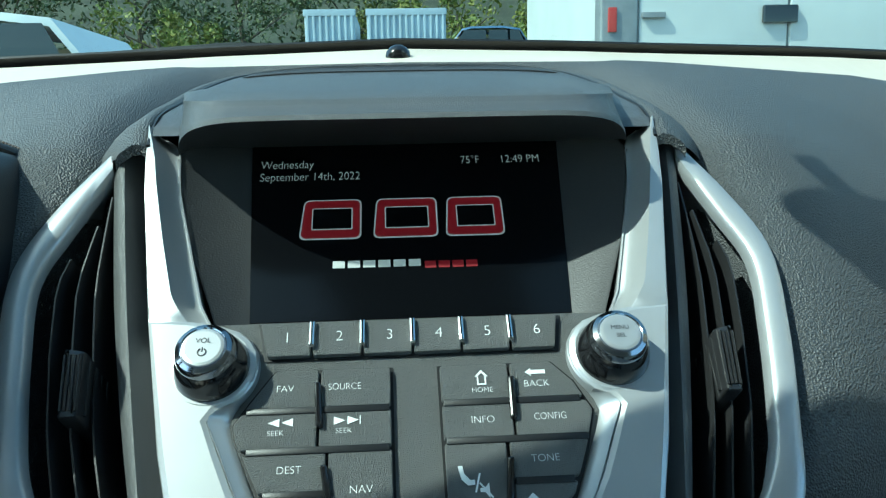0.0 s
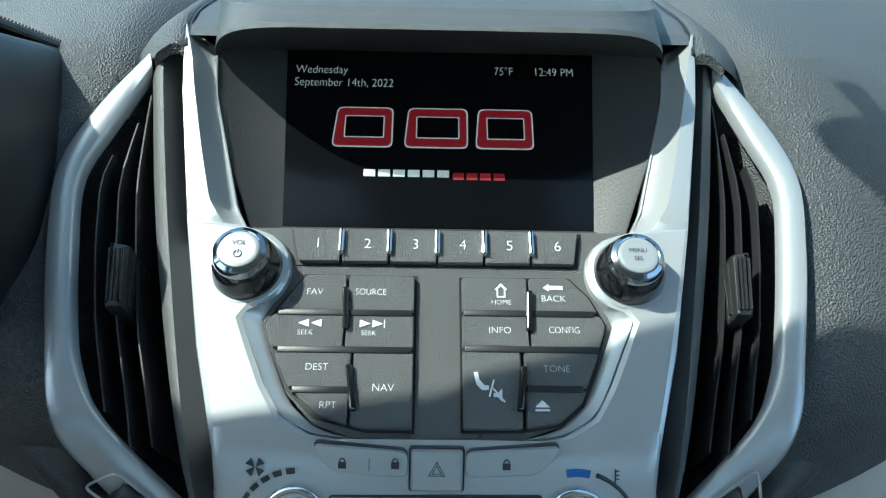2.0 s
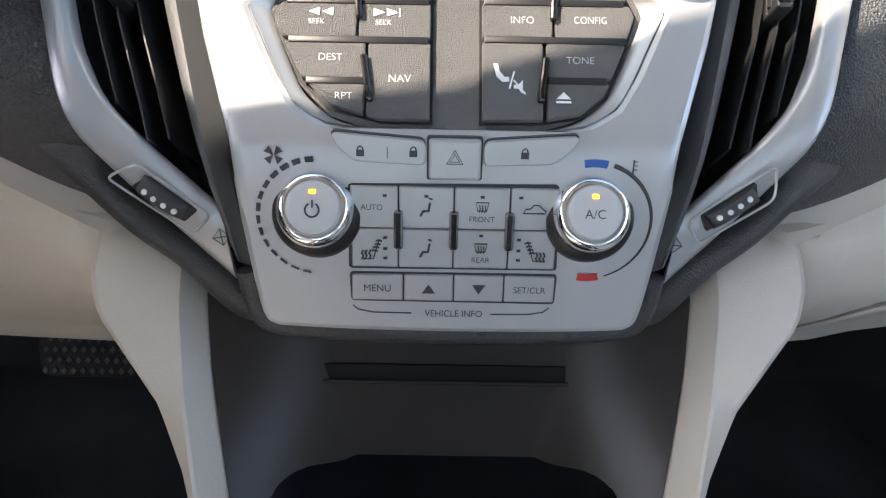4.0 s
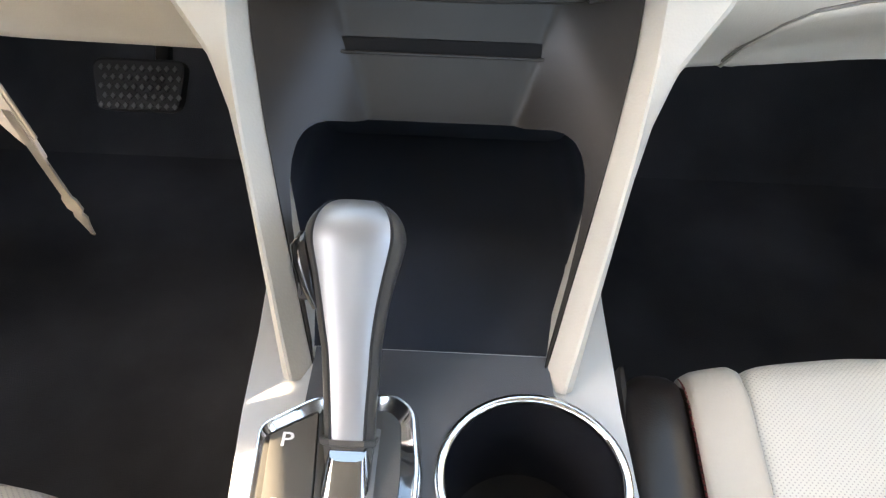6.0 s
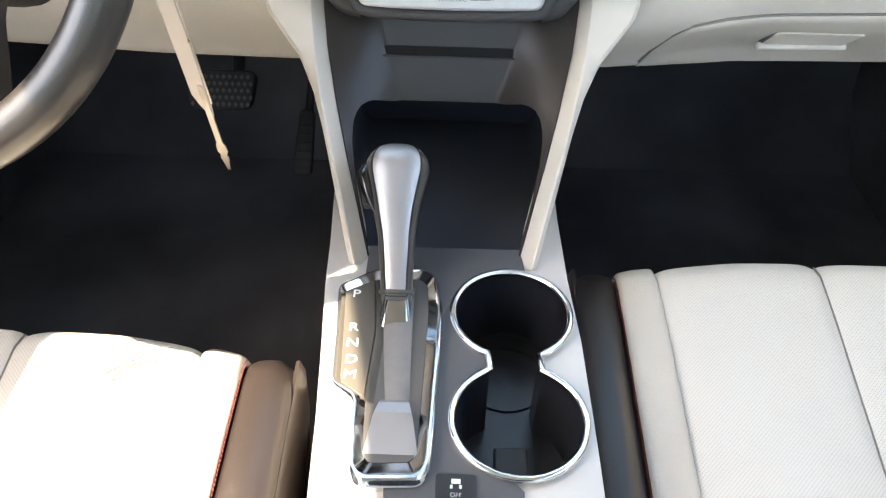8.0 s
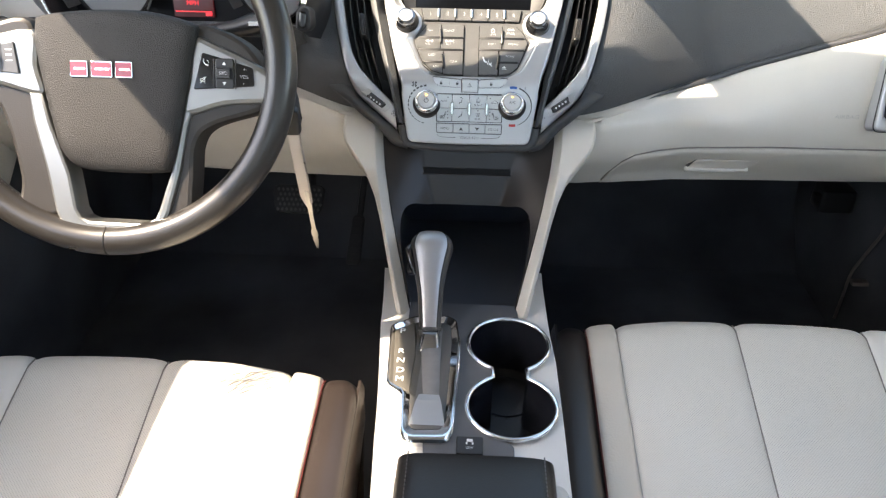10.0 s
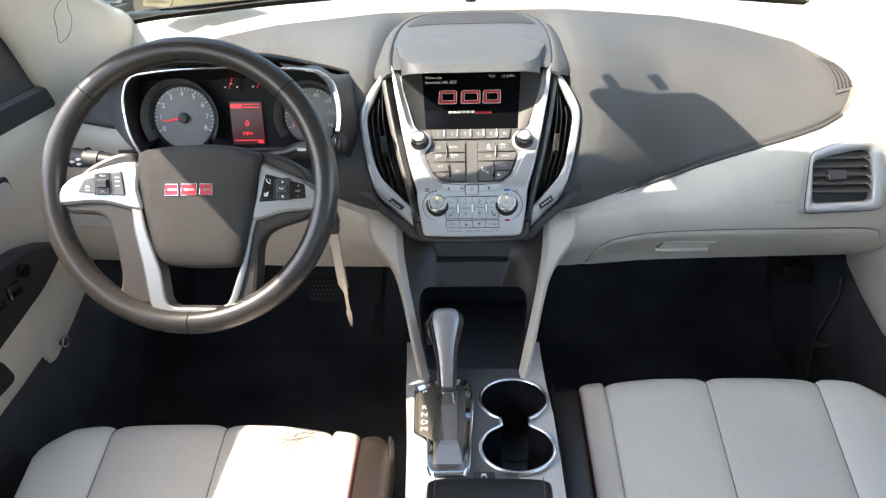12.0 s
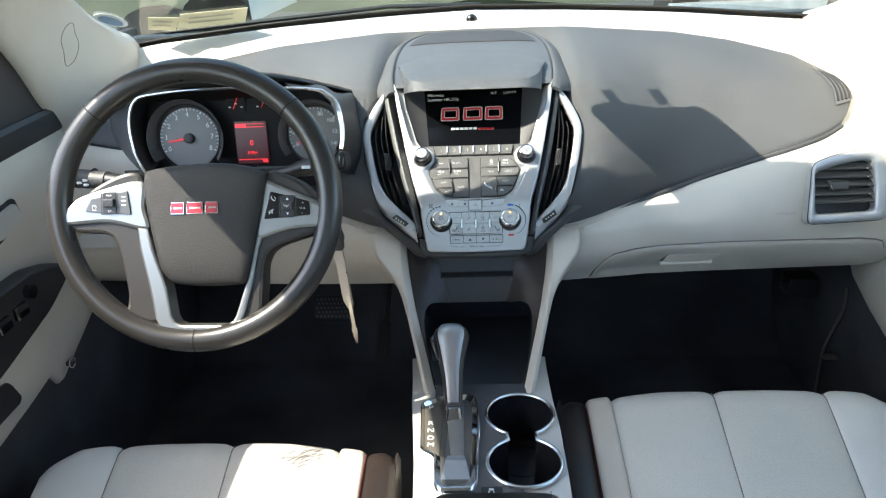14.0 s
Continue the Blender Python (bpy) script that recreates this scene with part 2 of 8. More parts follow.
# ---- the car's body ----
ZLO = [(0.0, 0.59), (0.19, 0.610), (0.283, 0.628), (0.38, 0.6445), (0.545, 0.702), (0.658, 0.7353), (0.7, 0.752), (0.78, 0.765), (0.83, 0.76)]
YLO = [(0.0, -0.01), (0.18, 0.0), (0.28, 0.045), (0.387, 0.098), (0.545, 0.09), (0.62, 0.09), (0.68, 0.11), (0.74, 0.16), (0.79, 0.22), (0.83, 0.27)]
YUP = [(0.0, 0.41), (0.3, 0.41), (0.5, 0.40), (0.6, 0.385), (0.7, 0.355), (0.78, 0.32), (0.83, 0.275)]
ZUP = [(0.0, 0.909), (0.2, 0.907), (0.43, 0.888), (0.55, 0.868), (0.67, 0.838), (0.73, 0.808), (0.79, 0.775), (0.83, 0.762)]
WSY = [(0.0, 0.545), (0.25, 0.54), (0.5, 0.51), (0.735, 0.475), (0.9, 0.42)]
WSZ = [(0.0, 0.935), (0.2, 0.929), (0.47, 0.916), (0.72, 0.897), (0.9, 0.875)]
BULGE = [(0.0, 0.0), (0.15, 0.0), (0.185, 0.058), (0.24, 0.066), (0.30, 0.063), (0.36, 0.058), (0.45, 0.047), (0.55, 0.035), (0.75, 0.015), (0.83, 0.0)]


def soft(table, a, h=0.05):
    """Table value with its corners rounded off."""
    return sum(interp(table, abs(a + h * k / 3)) for k in (-3, -2, -1, 0, 1, 2, 3)) / 7


def pad_point(x, s, lift=0.0):
    """A point of the dashboard's upper skin: s runs from the lower edge (0) to the edge below the windscreen (1)."""
    a = abs(x)
    lo = Vector((x, soft(YLO, a), soft(ZLO, a, 0.02)))
    up = Vector((x, interp(YUP, a), interp(ZUP, a)))
    n = Vector((0, -0.6, 0.8))
    return lo.lerp(up, s) + n * (soft(BULGE, a, 0.02) * math.sin(math.pi * s) ** 0.8 if 0 < s < 1 else 0) + n * lift


VENT_EDGE = [(0.0, 0.172), (0.04, 0.1775), (0.12, 0.1905), (0.21, 0.2015), (0.3, 0.2065), (0.39, 0.1925), (0.473, 0.170), (0.55, 0.16), (1.0, 0.16)]


def vu(sgn, u):
    """Distance from the middle, a little less on the passenger's side, whose vent is narrower."""
    return sgn * u - (0.009 * min(1.0, max(0.0, (u - 0.100) / 0.08)) if sgn > 0 else 0.0)


def pad_swell(x, s):
    """The pad rises to lie flush with the outer rim of the tall vents."""
    a, e = abs(x), interp(VENT_EDGE, s)
    e -= 0.009 if x > 0 else 0.0
    near = min(1.0, max(0.0, (a - e + 0.010) / 0.009))
    far = 0.5 + 0.5 * math.cos(math.pi * min(1.0, max(0.0, (a - e) / 0.24)))
    return near * far * interp([(0.0, 0.0), (0.02, 0.03), (0.05, 0.048), (0.12, 0.047), (0.21, 0.041), (0.3, 0.0375), (0.39, 0.039), (0.473, 0.045), (0.56, 0.036), (0.66, 0.024), (0.76, 0.012), (0.86, 0.004), (0.95, 0.0), (1.0, 0.0)], s)


def fascia(x):
    a = abs(x)
    ylo, zlo = interp(YLO, a), interp(ZLO, a)
    return [Vector((x, y, z)) for y, z in (
        (ylo - 0.012 if a > 0.175 else ylo + 0.02, zlo - 0.008),
        (interp([(0.165, 0.03), (0.19, -0.004), (0.3, 0.03), (0.5, 0.045), (0.6, 0.055), (0.83, 0.085), (0.9, 0.12)], a), max(0.605, zlo - 0.05) if a > 0.3 else 0.598),
        (interp([(0.165, 0.03), (0.19, -0.008), (0.3, 0.025), (0.5, 0.03), (0.83, 0.045), (0.9, 0.1)], a), 0.583),
        (interp([(0.18, 0.0), (0.35, 0.04 if x > 0 else 0.03), (0.8, 0.045), (0.9, 0.1)], a), 0.537),
        (interp([(0.18, 0.04), (0.35, 0.088 if x > 0 else 0.055), (0.8, 0.08), (0.9, 0.13)], a), 0.485),
        (interp([(0.18, 0.06), (0.35, 0.110 if x > 0 else 0.072), (0.9, 0.14)], a), interp([(0.18, 0.466), (0.35, 0.450 if x > 0 else 0.460), (0.9, 0.450)], a)),
        (0.2, 0.447), (0.42, 0.47))]


PAD_END = [(0.0, 0.690), (0.06, 0.708), (0.14, 0.722), (0.3, 0.740), (0.55, 0.754), (0.75, 0.753), (0.88, 0.742), (0.95, 0.726), (1.0, 0.700)]
PAD_S = [0, 0.015, 0.03, 0.05, 0.08] + steps(0.12, 1.0, 22)
dash = thing("dashboard", (0, 0.2, 0.0), "two-tone dashboard with dark grained upper pad and cream lower half", "dashboard", kind="structure")
rows = []
for x in steps(-0.9, 0.9, 90):
    prof = [Vector((x, interp(WSY, abs(x)) + 0.03, interp(WSZ, abs(x)) - 0.006)), Vector((x, interp(WSY, abs(x)) - 0.02, interp(WSZ, abs(x)) - 0.001))]
    prof += [pad_point(x, s, -0.005) for s in (1, 0.92, 0.82, 0.7, 0.58, 0.46, 0.34, 0.22, 0.1, 0)]
    rows.append(prof + smooth_poly(fascia(x), 3, False))
part("dash_body", shell(rows, 0.004), BEIGE, dash, "cream moulded lower dashboard", sharp=60)
for sgn in (1, -1):
    rows = []
    for t in steps(0, 1, 150):
        xs = [interp(PAD_END, s) * math.sin(math.pi / 2 * t) for s in PAD_S]
        rows.append([pad_point(sgn * x, s, 0.0 if s in (0, 1) or t == 1 else 0.002 + pad_swell(sgn * x, s)) for x, s in zip(xs, PAD_S)])
    part("dash_pad", shell(rows, 0.004), DARK, dash, "dark grey grained upper pad", sharp=60)
    # dark seam strip under the pad's edge
    part("edge_strip", tube([pad_point(sgn * x, 0, 0.0) + Vector((0, -0.004, -0.003)) for x in steps(0.27, 0.69, 40)], [0.0002, 0.0008, 0.0014, 0.002, 0.003] + [0.004] * 36, 8), CHAR, dash)

floor = thing("floor", (0, 0, 0), "black carpeted car floor in deep shade", "floor", kind="structure")
part("carpet", box(-0.95, -1.9, -0.03, 0.95, 0.75, 0.0), CARPET, floor)
part("toe_board", shell([[Vector((x, 0.50, -0.01)), Vector((x, 0.62, 0.12)), Vector((x, 0.66, 0.3)), Vector((x, 0.62, 0.62))] for x in steps(-0.95, 0.95, 8)], 0.01), CARPET, floor)
part("tunnel", box(-0.115, -1.9, 0.0, 0.12, 0.5, 0.17, 0.02), CARPET, floor)

# roof, sides and rear close the cabin; the windscreen, side windows and rear window are open
HEAD_Y, HEAD_Z = -0.13, 1.30
RAIL = [(-0.78, 0.10, 0.83), (-0.785, 0.03, 0.93), (-0.78, -0.05, 1.02), (-0.76, -0.15, 1.10), (-0.745, -0.25, 1.155), (-0.735, -0.40, 1.205), (-0.725, -0.6, 1.245), (-0.715, -1.0, 1.265), (-0.70, -1.9, 1.24)]
roof = thing("ceiling", (0, -1.0, HEAD_Z), "pale cloth headliner", "ceiling", kind="structure")


def rail_at(y):
    return interp([(-r[1], r[0]) for r in RAIL], -y), interp([(-r[1], r[2]) for r in RAIL], -y)


def header_y(x):
    return -0.095 - 0.19 * min(abs(x), 0.5)


rows = []
for t in steps(0, 1, 14):
    row = []
    for x in steps(-1, 1, 24):
        y = header_y(x * 0.72) * (1 - t) - 1.95 * t
        rx, rz = rail_at(y)
        rx, rz = abs(rx), max(rz, 1.16)
        row.append(Vector((x * rx, y, rz + 0.02 + (HEAD_Z + 0.04 - rz) * (1 - abs(x) ** 2.5))))
    rows.append(row)
part("headliner", shell(rows, 0.02), CLOTHROOF, roof)
FRIT = mat("black_frit", (0.01, 0.01, 0.01), 0.35)


def skin_at(rows_, i, j):
    """A point of a lofted skin at fractional row and column."""
    i0, j0 = int(i), int(j)
    a_, b_ = rows_[i0], rows_[min(i0 + 1, len(rows_) - 1)]
    j1 = min(j0 + 1, len(a_) - 1)
    return a_[j0].lerp(a_[j1], j - j0).lerp(b_[j0].lerp(b_[j1], j - j0), i - i0)


DOORDARK = mat("dark_door_vinyl", (0.02, 0.02, 0.022), 0.5, grain=0.3, grain_scale=700, cells=True)
for sgn in (-1, 1):
    body = thing("wall_left" if sgn < 0 else "wall_right", (sgn * 0.85, -0.6, 0), "cream door panel with dark armrest below the side window", "door panel", kind="structure")
    X = sgn * 0.8
    ys = steps(0.13, -0.09, 11) + [-0.105, -0.112, -0.128, -0.135] + steps(-0.2, -1.9, 16) if sgn < 0 else steps(0.215, -0.12, 12) + steps(-0.2, -1.9, 16)
    rows = []
    for y in ys:
        zb = 0.832 - 0.02 * (0.13 - y)
        zf = interp([(-1.9, 0.34), (-0.284, 0.351), (-0.128, 0.376), (-0.112, 0.350), (-0.095, 0.345), (0.054, 0.411), (0.13, 0.47)] if sgn < 0 else [(-1.9, 0.33), (0.0157, 0.329), (0.10, 0.352), (0.19, 0.388), (0.215, 0.42)], y)
        rows.append([Vector((X + sgn * d, y, z)) for d, z in ((0.09, zb - 0.01), (0.05, zb + 0.004), (0.012, zb), (0.0, zb - 0.02), (0.0, 0.70), (0.012, 0.62), (0.0, 0.55), (-0.005, 0.55 + (zf - 0.55) * 0.5), (0.0, zf + 0.012), (0.008, zf), (0.02, zf - 0.002))])
    part("door_card", shell(rows, 0.02), BEIGE, body, "cream door card", sharp=50)
    rows = [[Vector((X + sgn * d, y, 0.832 - 0.02 * (0.13 - y) + e)) for d, e in ((0.02, 0.008), (0.0, 0.008), (-0.006, 0.0), (-0.004, -0.035), (0.004, -0.045))] for y in ys]
    part("belt_trim", shell(rows, 0.004), DOORDARK, body, "dark trim under the window")
    # armrest pod with switches
    pod = round_poly([(-0.018, 0.545), (-0.05, 0.578), (-0.13, 0.600), (-0.55, 0.61), (-0.60, 0.55), (-0.40, 0.455), (-0.25, 0.482), (-0.10, 0.512)], 0.02)
    bm = bmesh.new()
    lp = [[Vector((X - sgn * w, y, z)) for y, z in pod] for w in (-0.01, 0.018)]
    ctr = Vector((X - sgn * 0.024, -0.33, 0.545))
    lp.append([ctr + (p - Vector((X - sgn * 0.018, -0.33, 0.545))) * 0.94 for p in lp[1]])
    part("door_armrest", loft(lp, True, True), DOORDARK, body, "dark door armrest", sharp=60)
    for k in range(3):
        part("window_switch", box(min(X - sgn * 0.020, X - sgn * 0.032), -0.215 - 0.05 * k, 0.545, max(X - sgn * 0.020, X - sgn * 0.032), -0.18 - 0.05 * k, 0.566, 0.003), GLOSSB, body)
    part("mirror_knob", tube([Vector((X - sgn * 0.02, -0.165, 0.575)), Vector((X - sgn * 0.036, -0.165, 0.575))], 0.012, 16), GLOSSB, body, "round black mirror knob")
    part("sill", box(min(X + sgn * 0.012, X + sgn * 0.05), -1.9, 0.0, max(X + sgn * 0.012, X + sgn * 0.05), 0.13, 0.50), CARPET, body, "black sill below the door panel")
    sail = [(0.125, 0.815), (0.118, 0.888), (0.064, 0.962), (0.012, 1.005), (-0.05, 1.06), (-0.10, 1.0), (-0.15, 0.90), (-0.17, 0.825)]
    part("sail_panel", loft([[Vector((X + sgn * w, y, z)) for y, z in sail] for w in (0.004, 0.024)], True, True), DOORDARK, body, "black corner trim in front of the side window")
    hp = round_poly([(-0.098, 0.690), (-0.106, 0.717), (-0.165, 0.712), (-0.235, 0.700), (-0.240, 0.682), (-0.165, 0.672)], 0.008)
    part("handle_cup", loft([[Vector((X + sgn * 0.012, -0.165 + (y + 0.165) * 1.12, 0.695 + (z - 0.695) * 1.35)) for y, z in hp], [Vector((X - sgn * 0.004, -0.165 + (y + 0.165) * 1.12, 0.695 + (z - 0.695) * 1.35)) for y, z in hp]], True, True), DOORDARK, body, "dark recess behind the handle", sharp=50)
    part("door_handle", loft([[Vector((X - sgn * w, -0.165 + (y + 0.165) * f, 0.695 + (z - 0.695) * f)) for y, z in hp] for w, f in ((0.0, 1.0), (0.009, 1.0), (0.013, 0.93))], True, True), SATIN, body, "pale satin door handle", sharp=50)
    mp = round_poly([(-0.2588, 0.453), (-0.2485, 0.441), (-0.234, 0.407), (-0.241, 0.400), (-0.62, 0.395), (-0.62, 0.455)], 0.008)
    part("map_pocket", loft([[Vector((X - sgn * w, -0.42 + (y + 0.42) * f, z)) for y, z in mp] for w, f in ((-0.004, 1.0), (0.0075, 1.0), (0.009, 0.985))], True, True), DOORDARK, body, "dark map pocket opening", sharp=50)
    part("speaker_badge", turned(Frame((X - sgn * 0.004, -0.0762, 0.3745), 90), 0, 0, [(0.010, -0.002), (0.010, 0.004), (0.008, 0.005)], 20), CHAR, body, "small round dark badge in a pale ring")
    part("badge_ring", tube([Vector((X - sgn * 0.0085, -0.0762 + 0.0102 * math.cos(q), 0.3745 + 0.0102 * math.sin(q))) for q in steps(0, 2 * math.pi, 25)[:-1]], 0.0012, 6, True), SATIN, body)
    part("kick_panel", box(min(X + sgn * 0.02, X + sgn * 0.05), 0.13, 0.0, max(X + sgn * 0.02, X + sgn * 0.05), 0.75, 0.745), CARPET, body, "black carpeted kick panel")
    # added panel that keeps sun from leaking in past the dashboard's end
    part("sun_block_side", box(min(sgn * 0.905, sgn * 0.93), 0.13, 0.3, max(sgn * 0.905, sgn * 0.93), 0.75, 0.90), RUBBER, body, "added black panel beyond the pillar that blocks stray sun")
    part("roof_rail", tube([Vector((-sgn * r[0], r[1], r[2] + 0.045)) for r in RAIL[2:]], [0.03, 0.036, 0.04, 0.045, 0.045, 0.045, 0.045], 10), CLOTHROOF, body)
    part("b_pillar", tube([Vector((sgn * 0.72, -1.08, 1.28)), Vector((sgn * 0.78, -1.04, 0.85)), Vector((sgn * 0.82, -1.0, 0.3))], [0.05, 0.07, 0.08], 10, flat=0.6), BEIGE, body)
    # windscreen pillar: a broad curved trim from the dashboard to the roof
    pil = thing("pillar_left" if sgn < 0 else "pillar_right", (sgn * 0.78, 0.2, 0.85), "cream windscreen pillar trim with a small oval cover", "pillar", kind="structure")
    if sgn < 0:
        rear_e = [Vector(p) for p in ((-0.80, 0.13, 0.72), (-0.80, 0.11, 0.80), (-0.795, 0.07, 0.86), (-0.79, 0.03, 0.925), (-0.787, -0.01, 0.975), (-0.785, -0.05, 1.02), (-0.765, -0.15, 1.10), (-0.745, -0.22, 1.155), (-0.72, -0.33, 1.20))]
        front_e = [Vector(p) for p in ((-0.765, 0.46, 0.80), (-0.779, 0.45, 0.895), (-0.798, 0.412, 0.925), (-0.812, 0.345, 0.962), (-0.809, 0.285, 0.998), (-0.797, 0.215, 1.042), (-0.735, 0.05, 1.15), (-0.665, -0.09, 1.236), (-0.595, -0.205, 1.285))]
    else:
        rear_e = [Vector(p) for p in ((0.775, 0.13, 0.70), (0.772, 0.11, 0.80), (0.772, 0.07, 0.86), (0.775, 0.03, 0.925), (0.78, -0.01, 0.975), (0.782, -0.05, 1.02), (0.765, -0.15, 1.10), (0.745, -0.22, 1.155), (0.72, -0.33, 1.20))]
        front_e = [Vector(p) for p in ((0.725, 0.50, 0.78), (0.738, 0.498, 0.882), (0.754, 0.469, 0.903), (0.771, 0.441, 0.916), (0.787, 0.395, 0.939), (0.800, 0.30, 0.995), (0.735, 0.05, 1.15), (0.665, -0.09, 1.236), (0.595, -0.205, 1.285))]
    rows = []
    for a_, b_ in zip(smooth_poly(rear_e, 5, False), smooth_poly(front_e, 5, False)):
        inn = Vector((-sgn * 0.012, -0.004, 0.0))
        rows.append(smooth_poly([a_ + Vector((sgn * 0.03, 0.0, 0)), a_, a_.lerp(b_, 0.3) + inn, a_.lerp(b_, 0.7) + inn * 0.7, b_, b_ + Vector((sgn * 0.03, 0.02, 0.0))], 3, False))
    part("pillar_trim", shell(rows, 0.008), BEIGE, pil, sharp=70)
    part("edge_seal", tube([b_ + Vector((-sgn * 0.003, -0.006, 0.001)) for b_ in smooth_poly(front_e, 5, False)[4:]], 0.0045, 8), FRIT, pil, "black seal along the windscreen's edge")
    part("oval_cover", tube([skin_at(rows, 15.2 + 3.0 * math.copysign(abs(math.cos(q)) ** 0.7, math.cos(q)), 7.4 + 1.3 * math.cos(q) + 0.85 * math.copysign(abs(math.sin(q)) ** 0.7, math.sin(q))) + Vector((-sgn * 0.0083, -0.0015, 0)) for q in steps(0, 2 * math.pi, 40)[:-1]], 0.0007, 6, True), SEAMC, pil, "thin joint round the airbag cover")
back = thing("wall_rear", (0, -1.95, 0), "dark rear of the cabin below the rear window", "wall", kind="structure")
part("rear_panel", box(-0.9, -1.98, 0.0, 0.9, -1.9, 0.8), CHAR, back)

GLASS = glass("window_glass", (0.50, 0.55, 0.51))
screen = thing("window_1", (0, 0.45, 0.9), "sloping windscreen with a black border", "windscreen", kind="structure")


def ws_point(x, t):
    a = abs(x)
    lo = Vector((x, interp(WSY, a) + 0.012, interp(WSZ, a) + 0.002))
    hi = Vector((x * 0.8, header_y(x * 0.8) + 0.02, HEAD_Z + 0.05 - 0.13 * (a / 0.8) ** 2.5))
    return lo.lerp(hi, t) + Vector((0, 0.03, 0.04)) * math.sin(math.pi * t) * 0.8


pane = part("pane", loft([[ws_point(x, t) for t in steps(0, 1, 12)] for x in steps(-0.87, 0.87, 24)]), GLASS, screen)
pane.visible_shadow = False
part("frit_band", shell([[ws_point(x, t) + Vector((0, -0.004, -0.002)) for t in (0.0, 0.012, 0.024)] for x in steps(-0.83, 0.83, 30)], 0.003), FRIT, screen)

PRIVACY = glass("privacy_glass", (0.46, 0.48, 0.48))
for k_, q_ in enumerate(([(-0.80, -1.12, 0.83), (-0.80, -1.88, 0.83), (-0.72, -1.86, 1.25), (-0.74, -1.12, 1.27)], [(0.80, -1.12, 0.83), (0.80, -1.88, 0.83), (0.72, -1.86, 1.25), (0.74, -1.12, 1.27)], [(-0.82, -1.94, 0.79), (0.82, -1.94, 0.79), (0.72, -1.93, 1.27), (-0.72, -1.93, 1.27)])):
    rw = thing("window_%d" % (k_ + 2), q_[0], "dark tinted rear window", "window", kind="structure")
    bm = bmesh.new()
    bm.faces.new([bm.verts.new(p) for p in q_])
    part("pane", bm, PRIVACY, rw)
GREYP = mat("faded_print", (0.32, 0.33, 0.28), 0.7)
STICKW = mat("white_sticker", (0.75, 0.78, 0.82), 0.5)
STICKB = mat("blue_sticker_print", (0.20, 0.32, 0.50), 0.5)
PAPER = mat("yellowed_paper", (0.55, 0.54, 0.40), 0.7)


def stuck(name, label, pts, m, lift=0.003):
    """A thin sticker that follows the inside of the windscreen; pts are across and up the pane."""
    st_ = thing(name, ws_point(*pts[0]), label, "sticker", group="windscreen stickers")
    bm_ = bmesh.new()
    off = Vector((0, -0.8, -0.6)) * lift
    lo_, hi_ = [bm_.verts.new(ws_point(*p) + off) for p in pts], [bm_.verts.new(ws_point(*p) + off * 1.4) for p in pts]
    bm_.faces.new(lo_)
    bm_.faces.new(list(reversed(hi_)))
    for i in range(len(pts)):
        bm_.faces.new((lo_[i], lo_[i - 1], hi_[i - 1], hi_[i]))
    part("sheet", bm_, m, st_)
    return st_


def oval(x, t, rx, rt, n=28):
    return [(x + rx * math.cos(a) - 0.35 * rx * math.sin(a), t + rt * math.sin(a) - rt * 0.55 * math.cos(a)) for a in steps(0, 2 * math.pi, n)[:-1]]


rs = stuck("round_sticker", "round white and blue sticker inside the windscreen", oval(-0.808, 0.180, 0.027, 0.045), STICKW)
for k in range(3):
    bm = bmesh.new()
    bm.faces.new([bm.verts.new(ws_point(*p) + Vector((0, -0.8, -0.6)) * 0.006) for p in oval(-0.808, 0.180, 0.020 - 0.006 * k, 0.034 - 0.010 * k)])
    part("print", bm, STICKB if k != 1 else STICKW, rs)
for q in ([(-0.745, 0.085), (-0.690, 0.055), (-0.668, 0.118), (-0.735, 0.150)], [(-0.685, 0.058), (-0.530, 0.045), (-0.515, 0.115), (-0.665, 0.135)]):
    ps = stuck("paper_sticker", "yellowed paper sticker with faded print on the windscreen", q, PAPER)
    for k in range(2):
        f = 0.35 + 0.3 * k
        a0, a1 = Vector(q[0]).lerp(Vector(q[3]), f), Vector(q[1]).lerp(Vector(q[2]), f)
        b0, b1 = Vector(q[0]).lerp(Vector(q[3]), f + 0.1), Vector(q[1]).lerp(Vector(q[2]), f + 0.1)
        bm = bmesh.new()
        bm.faces.new([bm.verts.new(ws_point(*p) + Vector((0, -0.8, -0.6)) * 0.006) for p in (a0.lerp(a1, 0.15), a0.lerp(a1, 0.8), b0.lerp(b1, 0.8), b0.lerp(b1, 0.15))])
        part("faded_line", bm, GREYP, ps)

# ---- centre stack ----
stack = thing("center_stack", (0, 0.1, 0.55), "centre stack with silver frame, screen, radio keys and climate panel", "centre stack")


def mirrored(pts):
    """Closes a left half outline (from the top to the middle) with its mirror image."""
    return list(pts) + [(-u, v) for u, v in reversed(pts) if abs(u) > 1e-6]


outer = [(-0.1515, 0.1512), (-0.1465, 0.1190), (-0.1424, 0.09), (-0.1273, 0.011), (-0.1126, -0.055), (-0.0992, -0.1000)]
inner = [(-0.1100, 0.0110), (-0.1000, 0.0095), (-0.0898, 0.0067), (-0.0828, 0.0041), (-0.0770, -0.0007), (-0.0733, -0.0071), (-0.0722, -0.0145), (-0.0733, -0.0219), (-0.0770, -0.0290), (-0.0812, -0.0335), (-0.0885, -0.0365), (-0.0920, -0.0415), (-0.0855, -0.0560), (-0.0782, -0.0722), (-0.0700, -0.0860), (-0.0560, -0.0945), (-0.036, -0.0972), (-0.0, -0.0980)]
